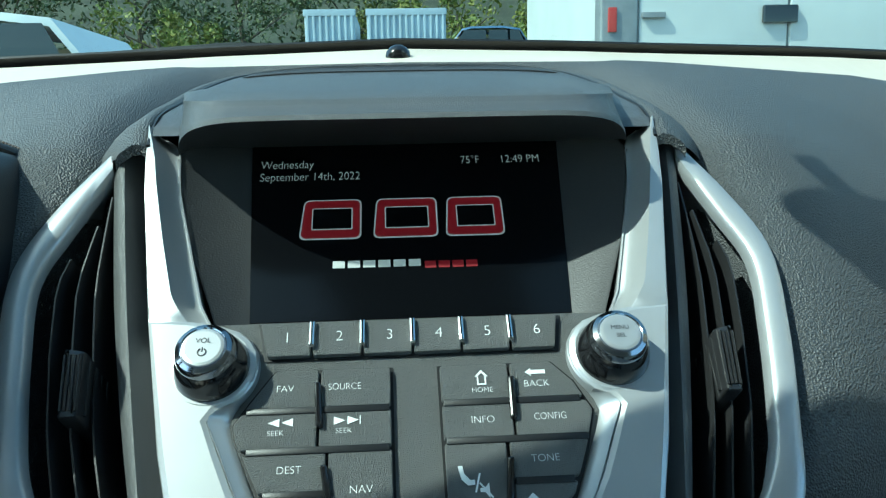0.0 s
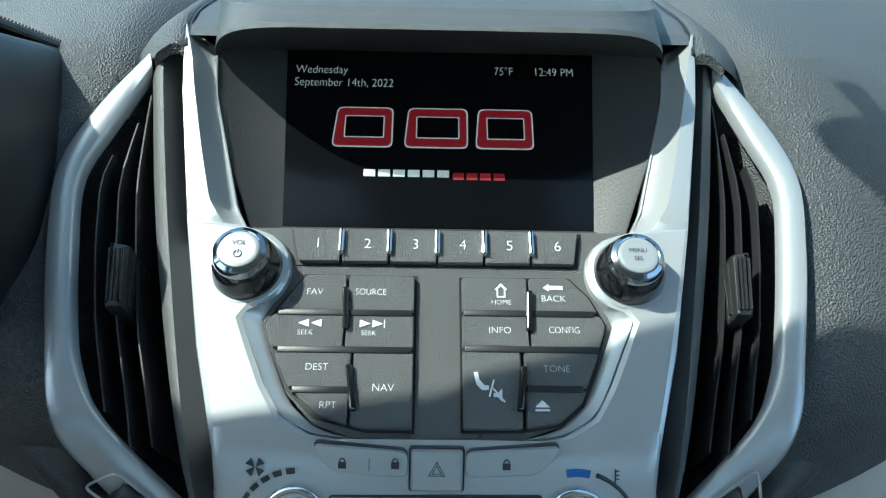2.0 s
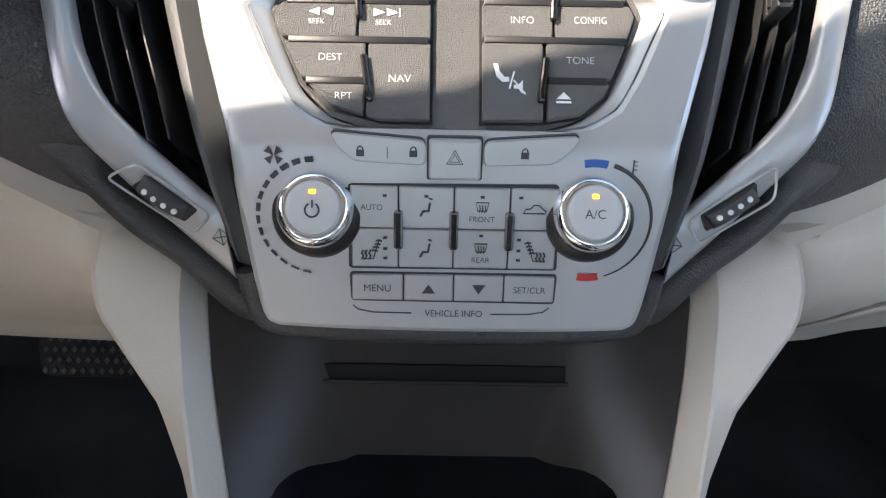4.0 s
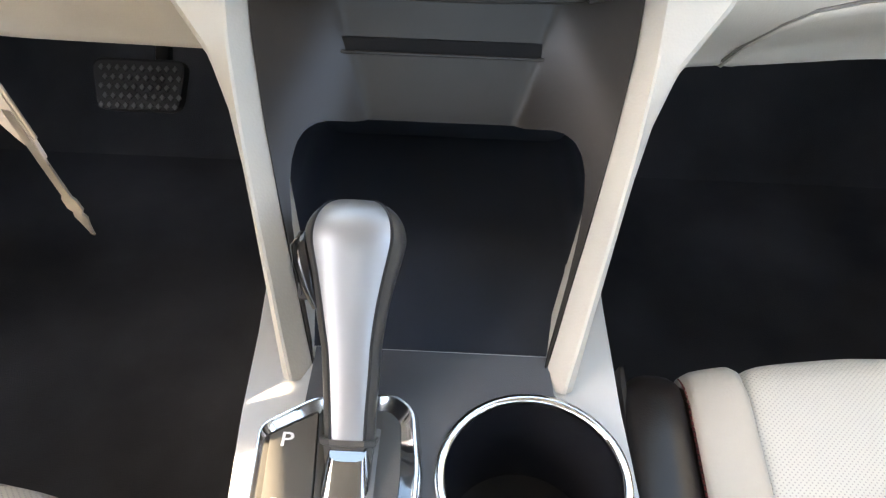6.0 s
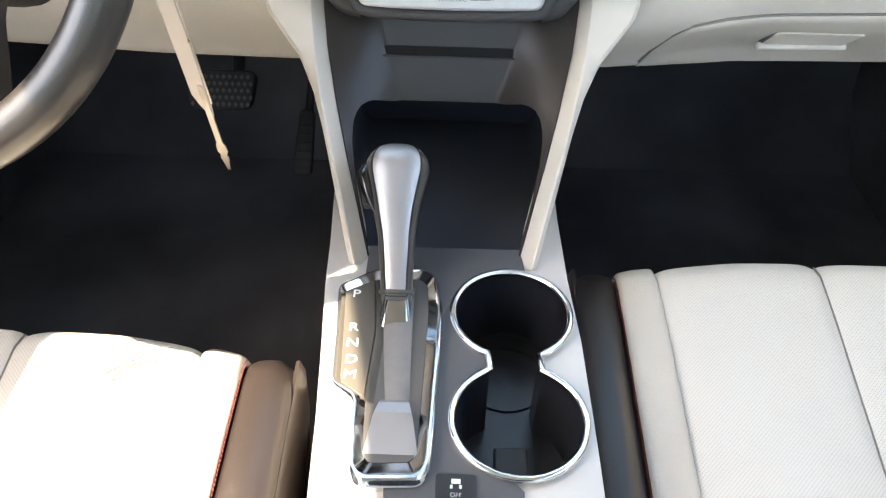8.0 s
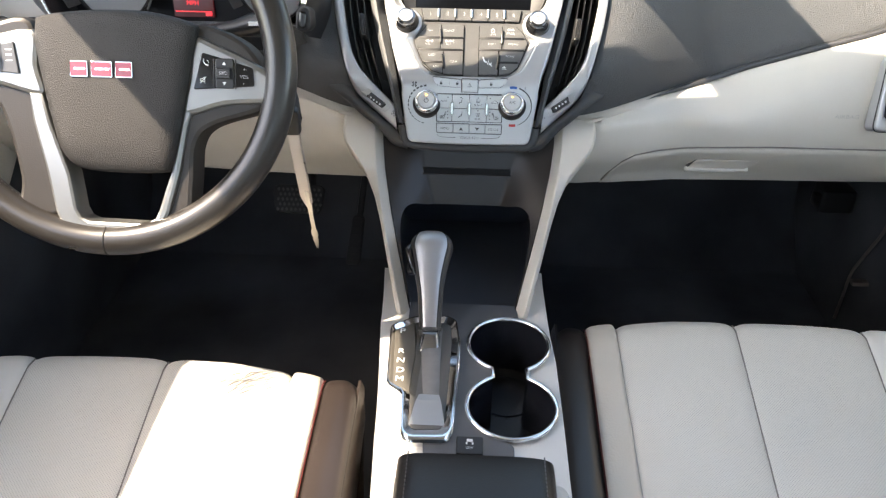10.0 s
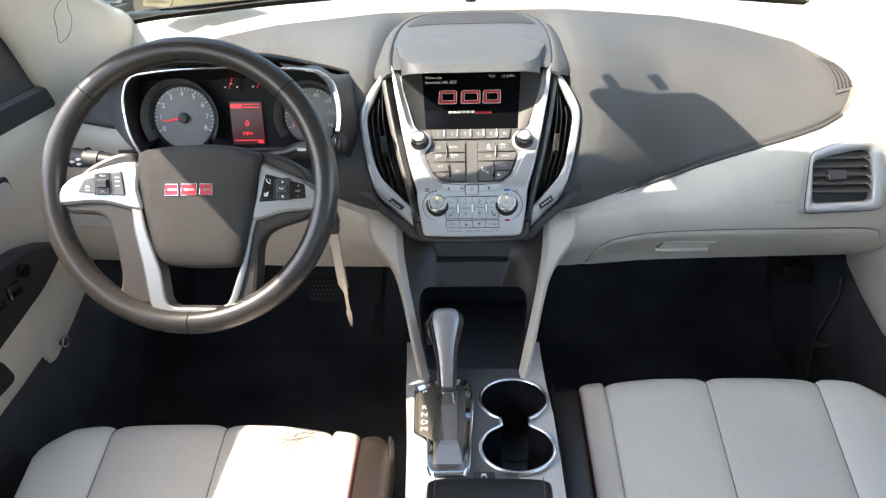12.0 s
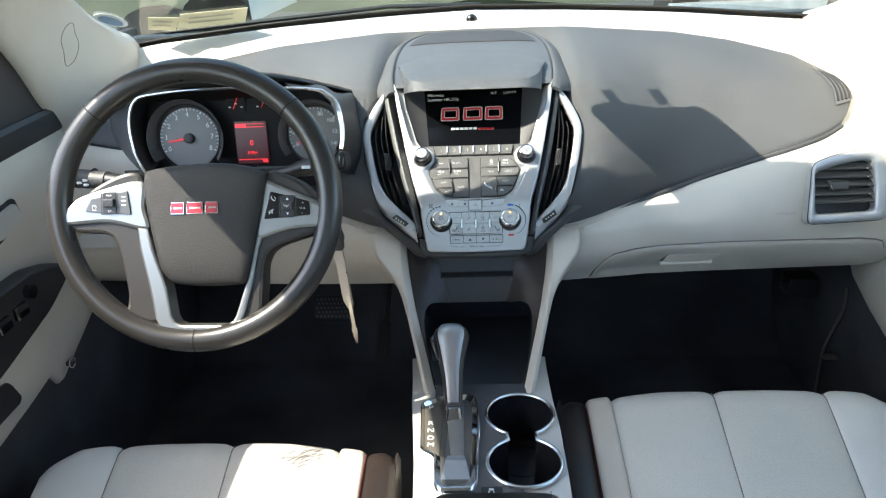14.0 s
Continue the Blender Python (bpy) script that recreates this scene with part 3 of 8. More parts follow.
bend = [(-0.0800, -0.0335), (-0.0822, -0.0380), (-0.0830, -0.0420), (-0.0800, -0.0505), (-0.0695, -0.0755), (-0.0615, -0.0855), (-0.0510, -0.0925), (-0.035, -0.0966)]
outline = outer[3:] + [(-u, v) for u, v in reversed(outer[3:])] + [(-u, v) for u, v in inner[:-1]] + [inner[-1]] + list(reversed(inner[:-1]))
part("frame", slab(FU, outline, -0.03, 0.004, 0.0035), SILVER, stack, "satin silver frame")
OUT_V = [(v, -u) for u, v in reversed(outer)]
INN_V = [(0.002, 0.0930), (0.012, 0.0985), (0.025, 0.1053), (0.060, 0.1153), (0.098, 0.1262), (0.1276, 0.1308), (0.1380, 0.1350), (0.1512, 0.1500)]
RIDGE = [(0.002, 0.72), (0.012, 0.60), (0.022, 0.51), (0.057, 0.45), (0.094, 0.42), (0.114, 0.36), (0.138, 0.16), (0.15, 0.14)]
for sgn in (-1, 1):
    rows = []
    for v in steps(0.002, 0.1445, 42):
        o_, i_, f_ = interp(OUT_V, v), interp(INN_V, v), interp(RIDGE, v)
        k = min(1.0, max(0.0, (v - 0.002) / 0.022))
        k = k * k * (3 - 2 * k)
        e = 0.0035 - 0.0070 * max(0.0, (v - 0.112) / 0.038) ** 1.6
        h = e - 0.0006 + 0.0016 * k
        z_ = 0.01 * (1 - k)
        prof = [(z_, e - 0.010), (z_ + 0.015, h - 0.0022 * k), (z_ + 0.05, h - 0.0008 * k), (z_ + f_ * 0.6, h), (f_ - 0.01, h + 0.0002 * k)]
        prof += [(f_ + (0.93 - f_) * q, h - 0.0128 * k * (1 - (1 - q) ** 1.7)) for q in (0.03, 0.12, 0.25, 0.4, 0.55, 0.7, 0.85, 1.0)]
        prof += [(0.945, h - 0.0118 * k), (0.985, h - 0.0121 * k), (1.0, e - 0.020)]
        rows.append([FU.p(sgn * (o_ + (i_ - o_) * f), v, w) for f, w in prof])
    part("side_rail", loft(rows, True, True), SILVER, stack, "ridged silver side of the frame", sharp=35)
    hi3 = smooth_poly([FU.p(sgn * u, v, 0.0038) for u, v in inner[9:17]], 4, False)
    lo3 = smooth_poly([FU.p(sgn * u, v, -0.0022) for u, v in bend], 4, False)
    part("sloping_band", shell([[a_ - FU.w * 0.004 + (a_ - b_) * 0.12, a_, a_.lerp(b_, 0.12) - FU.w * 0.0002, a_.lerp(b_, 0.5) + FU.w * 0.0004, a_.lerp(b_, 0.9) + FU.w * 0.0004, b_, b_ - FU.w * 0.006] for a_, b_ in zip(hi3, lo3)], 0.0006), SILVER, stack, "silver slope down to the radio keys", sharp=35)
part("backing", slab(FU, mirrored([(-0.09, 0.005), (-0.088, -0.02), (-0.086, -0.05), (-0.06, -0.095)]), -0.05, -0.012), KEYM, stack)
# radio face between the silver sides
face = [(-0.0950, 0.0095), (-0.0898, 0.0060), (-0.0828, 0.0041), (-0.0770, -0.0007), (-0.0733, -0.0071), (-0.0722, -0.0145), (-0.0733, -0.0219), (-0.0770, -0.0290), (-0.0815, -0.035), (-0.0835, -0.042), (-0.0805, -0.0505), (-0.069, -0.076), (-0.0555, -0.090), (-0.036, -0.0965), (0, -0.0978)]
part("radio_face", slab(FU, mirrored(face), -0.02, -0.0015), KEYM, stack, "dark grey radio face")
# recess round the display
lo_ = [(-0.0965, 0.0095), (-0.1170, 0.0635), (-0.1320, 0.125), (-0.118, 0.150)]
hi_ = [(-0.0842, 0.0215), (-0.0885, 0.08), (-0.0925, 0.125), (-0.094, 0.150)]
ring_a = lo_ + [(-u, v) for u, v in reversed(lo_)]
ring_b = hi_ + [(-u, v) for u, v in reversed(hi_)]
bm = bmesh.new()
va = [bm.verts.new(FU.p(u, v, -0.0090)) for u, v in ring_a]
vm = [bm.verts.new(FU.p(u * 0.99, v, -0.0105)) for u, v in ring_a]
vb = [bm.verts.new(FU.p(u, v, -0.022)) for u, v in ring_b]
for p_, q_ in ((va, vm), (vm, vb)):
    for i in range(len(p_)):
        j = (i + 1) % len(p_)
        bm.faces.new((p_[i], p_[j], q_[j], q_[i]))
part("display_recess", bm, CHAR, stack, "dark grained recess round the display")
SCREENM = mat("display_glass", (0.0030, 0.0035, 0.0045), 0.16, spec=0.22, stain=0.02, even=True)
display = part("display", slab(FU, [(-0.0842, 0.0215), (0.0842, 0.0215), (0.094, 0.150), (-0.094, 0.150)], -0.03, -0.0215), SCREENM, stack, "glossy black display, switched on")

# hood over the display: a visor with a sloping front face, set into a domed cowl
HOODM = mat("hood_plastic", (0.066, 0.069, 0.074), 0.36, grain=0.8, grain_scale=2600, stain=0.06)
rows = []
for t in steps(-1, 1, 60):
    a = abs(t)
    f = 1 - a ** 9
    x = (0.1305 if t < 0 else 0.1265) * t
    low = Vector((x, 0.118 - 0.058 * f - 0.012 * max(0.0, t) ** 6 * a ** 3, 0.8327 + 0.0173 * f + 0.003 * max(0.0, t) ** 9))
    lip = low + Vector((0, 0.0016, 0.0026))
    top = Vector((x * (1.045 - 0.03 * f), 0.158 - 0.082 * f, 0.861 - 0.003 * f))
    brow = Vector((x * (1.06 - 0.03 * f), 0.165 - 0.0850 * f, 0.8655 - 0.0045 * f))
    rear = Vector((x * 1.125, 0.2417 - 0.042 * a ** 3.2, 0.8845 - 0.0135 * a ** 3))
    inb = FU.p(x * 0.93, 0.150, -0.03)
    rows.append([inb, low + Vector((0, 0.012, 0.001)), low, lip, top, brow, brow.lerp(rear, 0.3) + Vector((0, 0, 0.0022)), brow.lerp(rear, 0.65) + Vector((0, 0, 0.0024)), rear, rear + Vector((0, 0.006, -0.006))])
part("display_hood", shell(rows, 0.002), HOODM, stack, "grey grained hood over the display", sharp=34)

COWL_B = [(0.112, 0.1455), (0.14, 0.1490), (0.17, 0.1520), (0.22, 0.1540), (0.27, 0.1530), (0.31, 0.1490), (0.34, 0.1420), (0.365, 0.1310), (0.385, 0.1160), (0.400, 0.0980), (0.410, 0.0770), (0.417, 0.0480), (0.420, 0.0)]
COWL_Z = [(0.112, 0.838), (0.13, 0.8485), (0.16, 0.859), (0.2, 0.869), (0.24, 0.8785), (0.28, 0.886), (0.34, 0.8965), (0.40, 0.9035), (0.43, 0.9050)]


def cowl_z(x, y):
    return interp(COWL_Z, y) - 0.007 * min(1.0, abs(x) / 0.155) ** 4 * min(1.0, max(0.0, (y - 0.13) / 0.08))


rows = []
for y in steps(0.112, 0.34, 24) + steps(0.348, 0.4195, 16):
    b = interp(COWL_B, y)
    rows.append([Vector((b * t, y, cowl_z(b * t, y))) for t in steps(-1, 1, 40)])
bm = shell(rows[7:], 0.003)
for side_ in (slice(0, 5), slice(36, 41)):
    loft([r_[side_] for r_ in rows[1:8]], bm=bm)
part("cowl", bm, HOODM, stack, "smooth dark cowl round the hood", sharp=60)
rim_l = [Vector((-b, y, cowl_z(b, y))) for y, b in COWL_B]
rim = smooth_poly(rim_l + [Vector((-p.x, p.y, p.z)) for p in reversed(rim_l[:-1])], 5, False)
rows = []
for i, p in enumerate(rim):
    d = rim[min(i + 1, len(rim) - 1)] - rim[max(i - 1, 0)]
    o = Vector((-d.y, d.x, 0)).normalized()
    c_ = 0.12 + 0.88 * min(1.0, max(0.0, (p.y - 0.115) / 0.05))
    rows.append([p + o * (w_ if w_ < 0.015 else 0.014 + (w_ - 0.014) * c_) + Vector((0, 0, h_ if w_ < 0.015 else -0.0025 + (h_ + 0.0025) * c_)) for w_, h_ in ((0.0, -0.012), (0.0012, -0.001), (0.004, 0.0012), (0.009, 0.0008), (0.014, -0.0025), (0.021, -0.007), (0.030, -0.015), (0.040, -0.028), (0.048, -0.048))])
rows.insert(0, [q_ + Vector((0, 0.001, -0.006)) for q_ in rows[0]])
rows.append([q_ + Vector((0, 0.001, -0.006)) for q_ in rows[-1]])
part("cowl_border", loft(rows), DARK, stack, "rounded grained border of the cowl", sharp=60)
part("cowl_seam", tube([p + Vector((0, 0, 0.0002)) for p in rim], 0.0011, 6), BLACK, stack, "dark seam round the cowl")
rows = [[Vector((t * (interp(COWL_B, y) - 0.014), y, cowl_z(t * (interp(COWL_B, y) - 0.014), y) + 0.0012)) for t in steps(-1, 1, 30)] for y in steps(0.322, 0.404, 10)]
part("speaker_grille", shell(rows, 0.0008), CHAR, stack, "dark perforated speaker grille", sharp=60)
bm = bmesh.new()
for iy in range(16):
    y = 0.326 + 0.0050 * iy
    lim = interp(COWL_B, y) - 0.017
    for ix in range(76):
        x = -0.1425 + 0.0038 * ix + (0.0019 if iy % 2 else 0)
        if abs(x) > lim:
            continue
        z = cowl_z(x, y) + 0.0024
        bm.faces.new([bm.verts.new((x + 0.0011 * math.cos(a), y + 0.0016 * math.sin(a), z)) for a in steps(0, 2 * math.pi, 6)[:-1]])
part("grille_holes", bm, BLACK, stack, "rows of small speaker holes", kind="stuff")

# side vents
for sgn in (-1, 1):
    vent = thing("air_vent", (sgn * 0.17, 0.03, 0.6), "tall slatted air vent in a silver surround", "air vent", group="dashboard vents")
    O = [FU.p(vu(sgn, u), v, -0.013) for u, v in ((0.170, 0.1325), (0.1925, 0.0935), (0.2065, 0.0515), (0.2015, 0.004), (0.1905, -0.045), (0.1775, -0.088))] + [FL.p(vu(sgn, u), v, -0.022) for u, v in ((0.158, -0.020), (0.106, -0.0722))]
    I = [FU.p(vu(sgn, u), v, -0.013) for u, v in ((0.1675, 0.1165), (0.1825, 0.077), (0.1925, 0.045), (0.1875, 0.006), (0.178, -0.038), (0.1700, -0.062))] + [FL.p(vu(sgn, u), v, -0.022) for u, v in ((0.154, 0.0080), (0.1100, -0.0355))]
    Os, Is = smooth_poly(O, 5, False), smooth_poly(I, 5, False)
    rows = []
    for o_, i_ in zip(Os, Is):
        d = (i_ - o_)
        n = FU.w
        rows.append([o_ - n * 0.05, o_, o_ + d * 0.05 + n * 0.003, o_ + d * 0.12 + n * 0.0042, o_ + d * 0.5 + n * 0.005, i_ - d * 0.14 + n * 0.0042, i_ - d * 0.06 + n * 0.0028, i_ + n * 0.0005, i_ - n * 0.004])
    part("surround", shell(rows, 0.002), SILVER, vent, "silver surround", sharp=45)
    # dark post between vent and frame
    po = [FU.p(vu(sgn, u), v, w) for u, v, w in ((0.172, 0.1345, -0.014), (0.1655, 0.10, -0.014), (0.152, 0.03, -0.014), (0.135, -0.04, -0.014), (0.1155, -0.105, -0.014))] + [FL.p(sgn * 0.1045, -0.062, -0.02)]
    pi_ = [FU.p(vu(sgn, u), v, w) for u, v, w in ((0.150, 0.133, -0.014), (0.1455, 0.10, -0.024), (0.131, 0.03, -0.024), (0.117, -0.04, -0.024), (0.104, -0.105, -0.018))] + [FL.p(sgn * 0.096, -0.062, -0.014)]
    rows = []
    for a_, b_ in zip(smooth_poly(po, 4, False), smooth_poly(pi_, 4, False)):
        top_ = a_.lerp(b_, 0.4) + FU.w * (0.0065 + 0.4 * max(0.0, FU.w.dot(a_ - b_)))
        rows.append([a_ - FU.w * 0.05, a_ - FU.w * 0.001, a_.lerp(top_, 0.1) + FU.w * 0.0012, a_.lerp(top_, 0.85) + FU.w * 0.0008, top_, top_.lerp(b_, 0.15) - FU.w * 0.0010, b_, b_ - FU.w * 0.02])
    part("post", shell(rows, 0.002), POSTM, vent, "grey post beside the frame")
    # cavity
    cav = [p - FU.w * 0.075 for p in Is]
    base_l = [p - FU.w * 0.075 for p in smooth_poly(po, 5, False)][:len(cav)]
    k = min(len(cav), len(base_l))
    part("cavity", shell([[cav[i], base_l[i]] for i in range(k)], 0.003), BLACK, vent)
    for j, f in enumerate((0.20, 0.47, 0.76)):
        pth = []
        for v in steps(0.118 - 0.075 * f, -0.098 + (0.016 if f > 0.7 else 0.004 if f > 0.5 else 0), 12):
            ui = interp([(-0.1, 0.122), (-0.04, 0.141), (0.03, 0.155), (0.10, 0.1655), (0.1345, 0.17)], v)
            uo = interp([(-0.094, 0.160), (-0.038, 0.178), (0.006, 0.1875), (0.045, 0.1925), (0.077, 0.1825), (0.1165, 0.1675)], v)
            pth.append((ui + (uo - ui) * f, v))
        rows = [[FU.p(vu(sgn, u) - 0.0008, v, -0.0160), FU.p(vu(sgn, u) - 0.0004, v, -0.0152), FU.p(vu(sgn, u) + 0.0004, v, -0.0152), FU.p(vu(sgn, u) + 0.0008, v, -0.0160), FU.p(vu(sgn, u) + 0.0016 + sgn * 0.002, v, -0.064), FU.p(vu(sgn, u) - 0.0016 + sgn * 0.002, v, -0.064)] for u, v in pth]
        part("slat", loft(rows, True, True), SLATM, vent)
    knob_s = part("slider", slab(FU, round_poly([(vu(sgn, 0.1555), 0.0), (vu(sgn, 0.1665), 0.002), (vu(sgn, 0.162), -0.034), (vu(sgn, 0.1520), -0.034)], 0.002), -0.048, -0.003, 0.003), SLATM, vent, "dark ribbed slider")
    for k in range(4):
        w = -0.010 - 0.008 * k
        part("rib", tube([FU.p(vu(sgn, 0.1553), -0.003, w), FU.p(vu(sgn, 0.1520), -0.031, w)], 0.0011, 6), BLACK, knob_s)
        part("rib", tube([FU.p(vu(sgn, 0.1572 + 0.0024 * k), -0.003, -0.0027), FU.p(vu(sgn, 0.1538 + 0.0022 * k), -0.031, -0.0027)], 0.0007, 6), SLATM, knob_s)

# ---- lower console ----
console = thing("center_console", (0, -0.3, 0.0), "centre console with silver top, dark inlay and chrome-rimmed cup holders", "console")
OUT = [(-0.255, 0.0945), (-0.19, 0.1092), (-0.153, 0.1176), (-0.116, 0.1262), (-0.079, 0.1365), (-0.046, 0.1505), (-0.02, 0.170), (0.0, 0.185), (0.02, 0.191), (0.06, 0.193)]
INN = [(-0.255, 0.0745), (-0.22, 0.0832), (-0.19, 0.0902), (-0.15, 0.1000), (-0.094, 0.1125), (-0.04, 0.1228), (0.0, 0.1275), (0.06, 0.1310)]
for sgn in (-1, 1):
    rows = []
    for v in steps(-0.252, 0.052, 44):
        o_, i_ = interp(OUT, v), interp(INN, v)
        c_ = i_ + 0.0105
        b_ = -0.014 * max(0.0, v / 0.05) ** 2
        rows.append([FG.p(sgn * x, v, w) for x, w in ((o_, -0.06), (o_, -0.009 + b_), (o_ - 0.0015, -0.004 + b_), (o_ - 0.005, -0.001 + b_), (c_ + 0.003, 0.0025 + b_), (c_ + 0.001, 0.002 + b_), (c_, 0.0008 + b_), (i_ + 0.001, -0.011 + b_), (i_, -0.013 + b_), (i_, -0.06))])
    part("leg", loft(rows, True, True), BEIGE, console, "cream leg from dashboard to console", sharp=24)


def half_width(z):
    return interp(INN, (z - 0.5705) / 0.748) + 0.001


def leg_y(z):
    return -0.041 - (0.5705 - z) * 0.887


YC = [(0.36, -0.09), (0.48, -0.052), (0.60, -0.006)]
OPEN_Z = [(0.0, 0.478), (0.45, 0.478), (0.50, 0.4786), (0.55, 0.4803), (0.62, 0.4840), (0.69, 0.4875), (0.76, 0.4890), (0.82, 0.4877), (0.87, 0.4835), (0.91, 0.4760), (0.94, 0.4650), (0.965, 0.4470), (0.982, 0.42), (0.990, 0.36), (1.0, 0.355)]
rows = []
half_s = steps(0, 0.78, 26) + steps(0.79, 1.0, 30)
for s in [-q for q in reversed(half_s[1:])] + half_s:
    a = abs(s)
    zl = interp(OPEN_Z, a)
    row = []
    for t in steps(0, 1, 24):
        z = 0.592 + (zl - 0.592) * t
        s0 = 0.455 + (z - 0.473) * 1.3
        k = max(0.0, (a - s0) / (1 - s0))
        k = k * k / (2 * 0.06) if k < 0.06 else k - 0.03
        row.append(Vector((s * half_width(z), interp(YC, z) * (1 - k) + (leg_y(z) + 0.013) * k, z)))
    rows.append(row)
SHROUD = mat("shroud_plastic", (0.034, 0.030, 0.028), 0.24, spec=0.2, grain=0.05, grain_scale=1900, stain=0.04, stain_scale=30, even=True)
part("shroud", shell(rows, 0.003), SHROUD, console, "dark grey shroud above the pocket", sharp=50)
FS = Frame((0, -0.0345, 0.5265), 20)
part("slot", slab(FS, rect(-0.070, -0.0048, 0.066, 0.0048, 0.0015), -0.01, 0.0010, 0.0004), FACEB, console, "black card slot")
part("slot_lip", tube([FS.p(x, -0.0052, 0.002) for x in steps(-0.0715, 0.0675, 8)], 0.0013, 8), SHROUD, console)
bm = bmesh.new()
rows = []
for y, w_, h in ((0.10, 0.112, 0.515), (0.03, 0.115, 0.515), (-0.06, 0.1165, 0.505), (-0.10, 0.1125, 0.485), (-0.14, 0.1035, 0.43), (-0.182, 0.0915, 0.39)):
    rows.append([Vector((-w_, y, h)), Vector((-w_ * 0.98, y, 0.40)), Vector((-w_ * 0.93, y, 0.379)), Vector((-w_ * 0.84, y, 0.374)), Vector((w_ * 0.84, y, 0.374)), Vector((w_ * 0.93, y, 0.379)), Vector((w_ * 0.98, y, 0.40)), Vector((w_, y, h))])
loft(rows, bm=bm)
loft([[Vector((-0.118, y, z)), Vector((0.118, y, z))] for y, z in ((0.075, 0.37), (0.06, 0.40), (0.045, 0.512), (-0.025, 0.50))], bm=bm)
part("pocket", bm, LINER, console, "dark open storage pocket", sharp=50)
part("socket_cover", turned(Frame((-0.005, 0.048, 0.47), 8), 0, 0, [(0.017, -0.01), (0.017, 0.002), (0.014, 0.004)], 24), BLACK, console, "round black power socket cover")

FC = Frame((0, 0, 0.38), flat=True)
CUP = []
c1, c2, rc = (0.0655, -0.2705), (0.0668, -0.3880), 0.0547
for q in steps(-65.5, 245.5, 40):
    CUP.append((c1[0] + rc * math.cos(radians(q)), c1[1] + rc * math.sin(radians(q))))
for q in steps(114.5, 425.5, 40):
    CUP.append((c2[0] + (rc + 0.0008) * math.cos(radians(q)), c2[1] + rc * math.sin(radians(q))))
top_out = [(-0.125, -0.09), (-0.118, -0.17), (-0.1145, -0.233), (-0.106, -0.32), (-0.1, -0.39), (-0.0965, -0.4475), (-0.088, -0.56), (0.129, -0.56), (0.1295, -0.41), (0.1285, -0.3), (0.1235, -0.219), (0.1215, -0.128), (0.122, -0.09), (0.098, -0.09), (0.088, -0.178), (-0.088, -0.178), (-0.098, -0.09)]
bm = bmesh.new()
edges = []
for pts in (top_out, CUP):
    vs = [bm.verts.new((p[0], p[1], 0.38)) for p in pts]
    edges += [bm.edges.new((vs[i], vs[(i + 1) % len(vs)])) for i in range(len(vs))]
bmesh.ops.triangle_fill(bm, use_beauty=True, use_dissolve=False, edges=edges)
for pts, dz in ((top_out, -0.2), (CUP, -0.02)):
    loft([[Vector((p[0], p[1], 0.38)) for p in pts], [Vector((p[0], p[1], 0.38 + dz)) for p in pts]], True, bm=bm)
bmesh.ops.remove_doubles(bm, verts=bm.verts, dist=1e-6)
part("top_panel", bm, SATIN, console, "satin silver console top")
insert = [(-0.076, -0.181), (0.0785, -0.181), (0.0815, -0.21)] + CUP[17:41] + CUP[41:61] + [(0.068, -0.452), (0.068, -0.5), (-0.035, -0.5), (-0.04, -0.44), (-0.076, -0.30)]
part("inlay", slab(FC, insert, -0.004, 0.0035, 0.0006), SLATE, console, "dark slate inlay")
part("cup_rim", tube([(p[0], p[1], 0.385) for p in CUP], 0.0035, 10, True), CHROME, console, "chrome cup holder rim")
bm = loft([[Vector((p[0], p[1], 0.381)) for p in CUP], [Vector((p[0] * 0.97 + 0.002, p[1] * 0.985 - 0.005, 0.30)) for p in CUP], [Vector((p[0] * 0.94 + 0.004, p[1] * 0.97 - 0.01, 0.295)) for p in CUP]], True)
bm.faces.new([bm.verts.new((p[0] * 0.94 + 0.004, p[1] * 0.97 - 0.01, 0.295)) for p in CUP])
part("cup_well", bm, WELL, console, "black rubber cup wells")

arm = thing("armrest", (0.02, -0.8, 0.38), "black stitched leather armrest lid on a cream bin", "armrest")
rows = []
for y, dz in ((-0.522, -0.06), (-0.524, -0.02), (-0.53, -0.005), (-0.545, 0.0), (-0.6, 0.004), (-0.75, 0.006), (-0.9, 0.004), (-0.95, -0.02)):
    rows.append([Vector((0.022 + 0.081 * math.copysign(abs(math.cos(q)) ** 0.35, math.cos(q)), y, 0.435 + (0.026 + dz if math.sin(q) > 0 else 0.028) * math.copysign(abs(math.sin(q)) ** 0.5, math.sin(q)))) for q in steps(0, 2 * math.pi, 40)[:-1]])
part("lid", loft(rows, True, True), BLEATHER, arm, "black leather lid")
part("bin", box(-0.085, -0.97, 0.2, 0.125, -0.515, 0.405, 0.012), SATIN, arm, "cream bin below the lid")

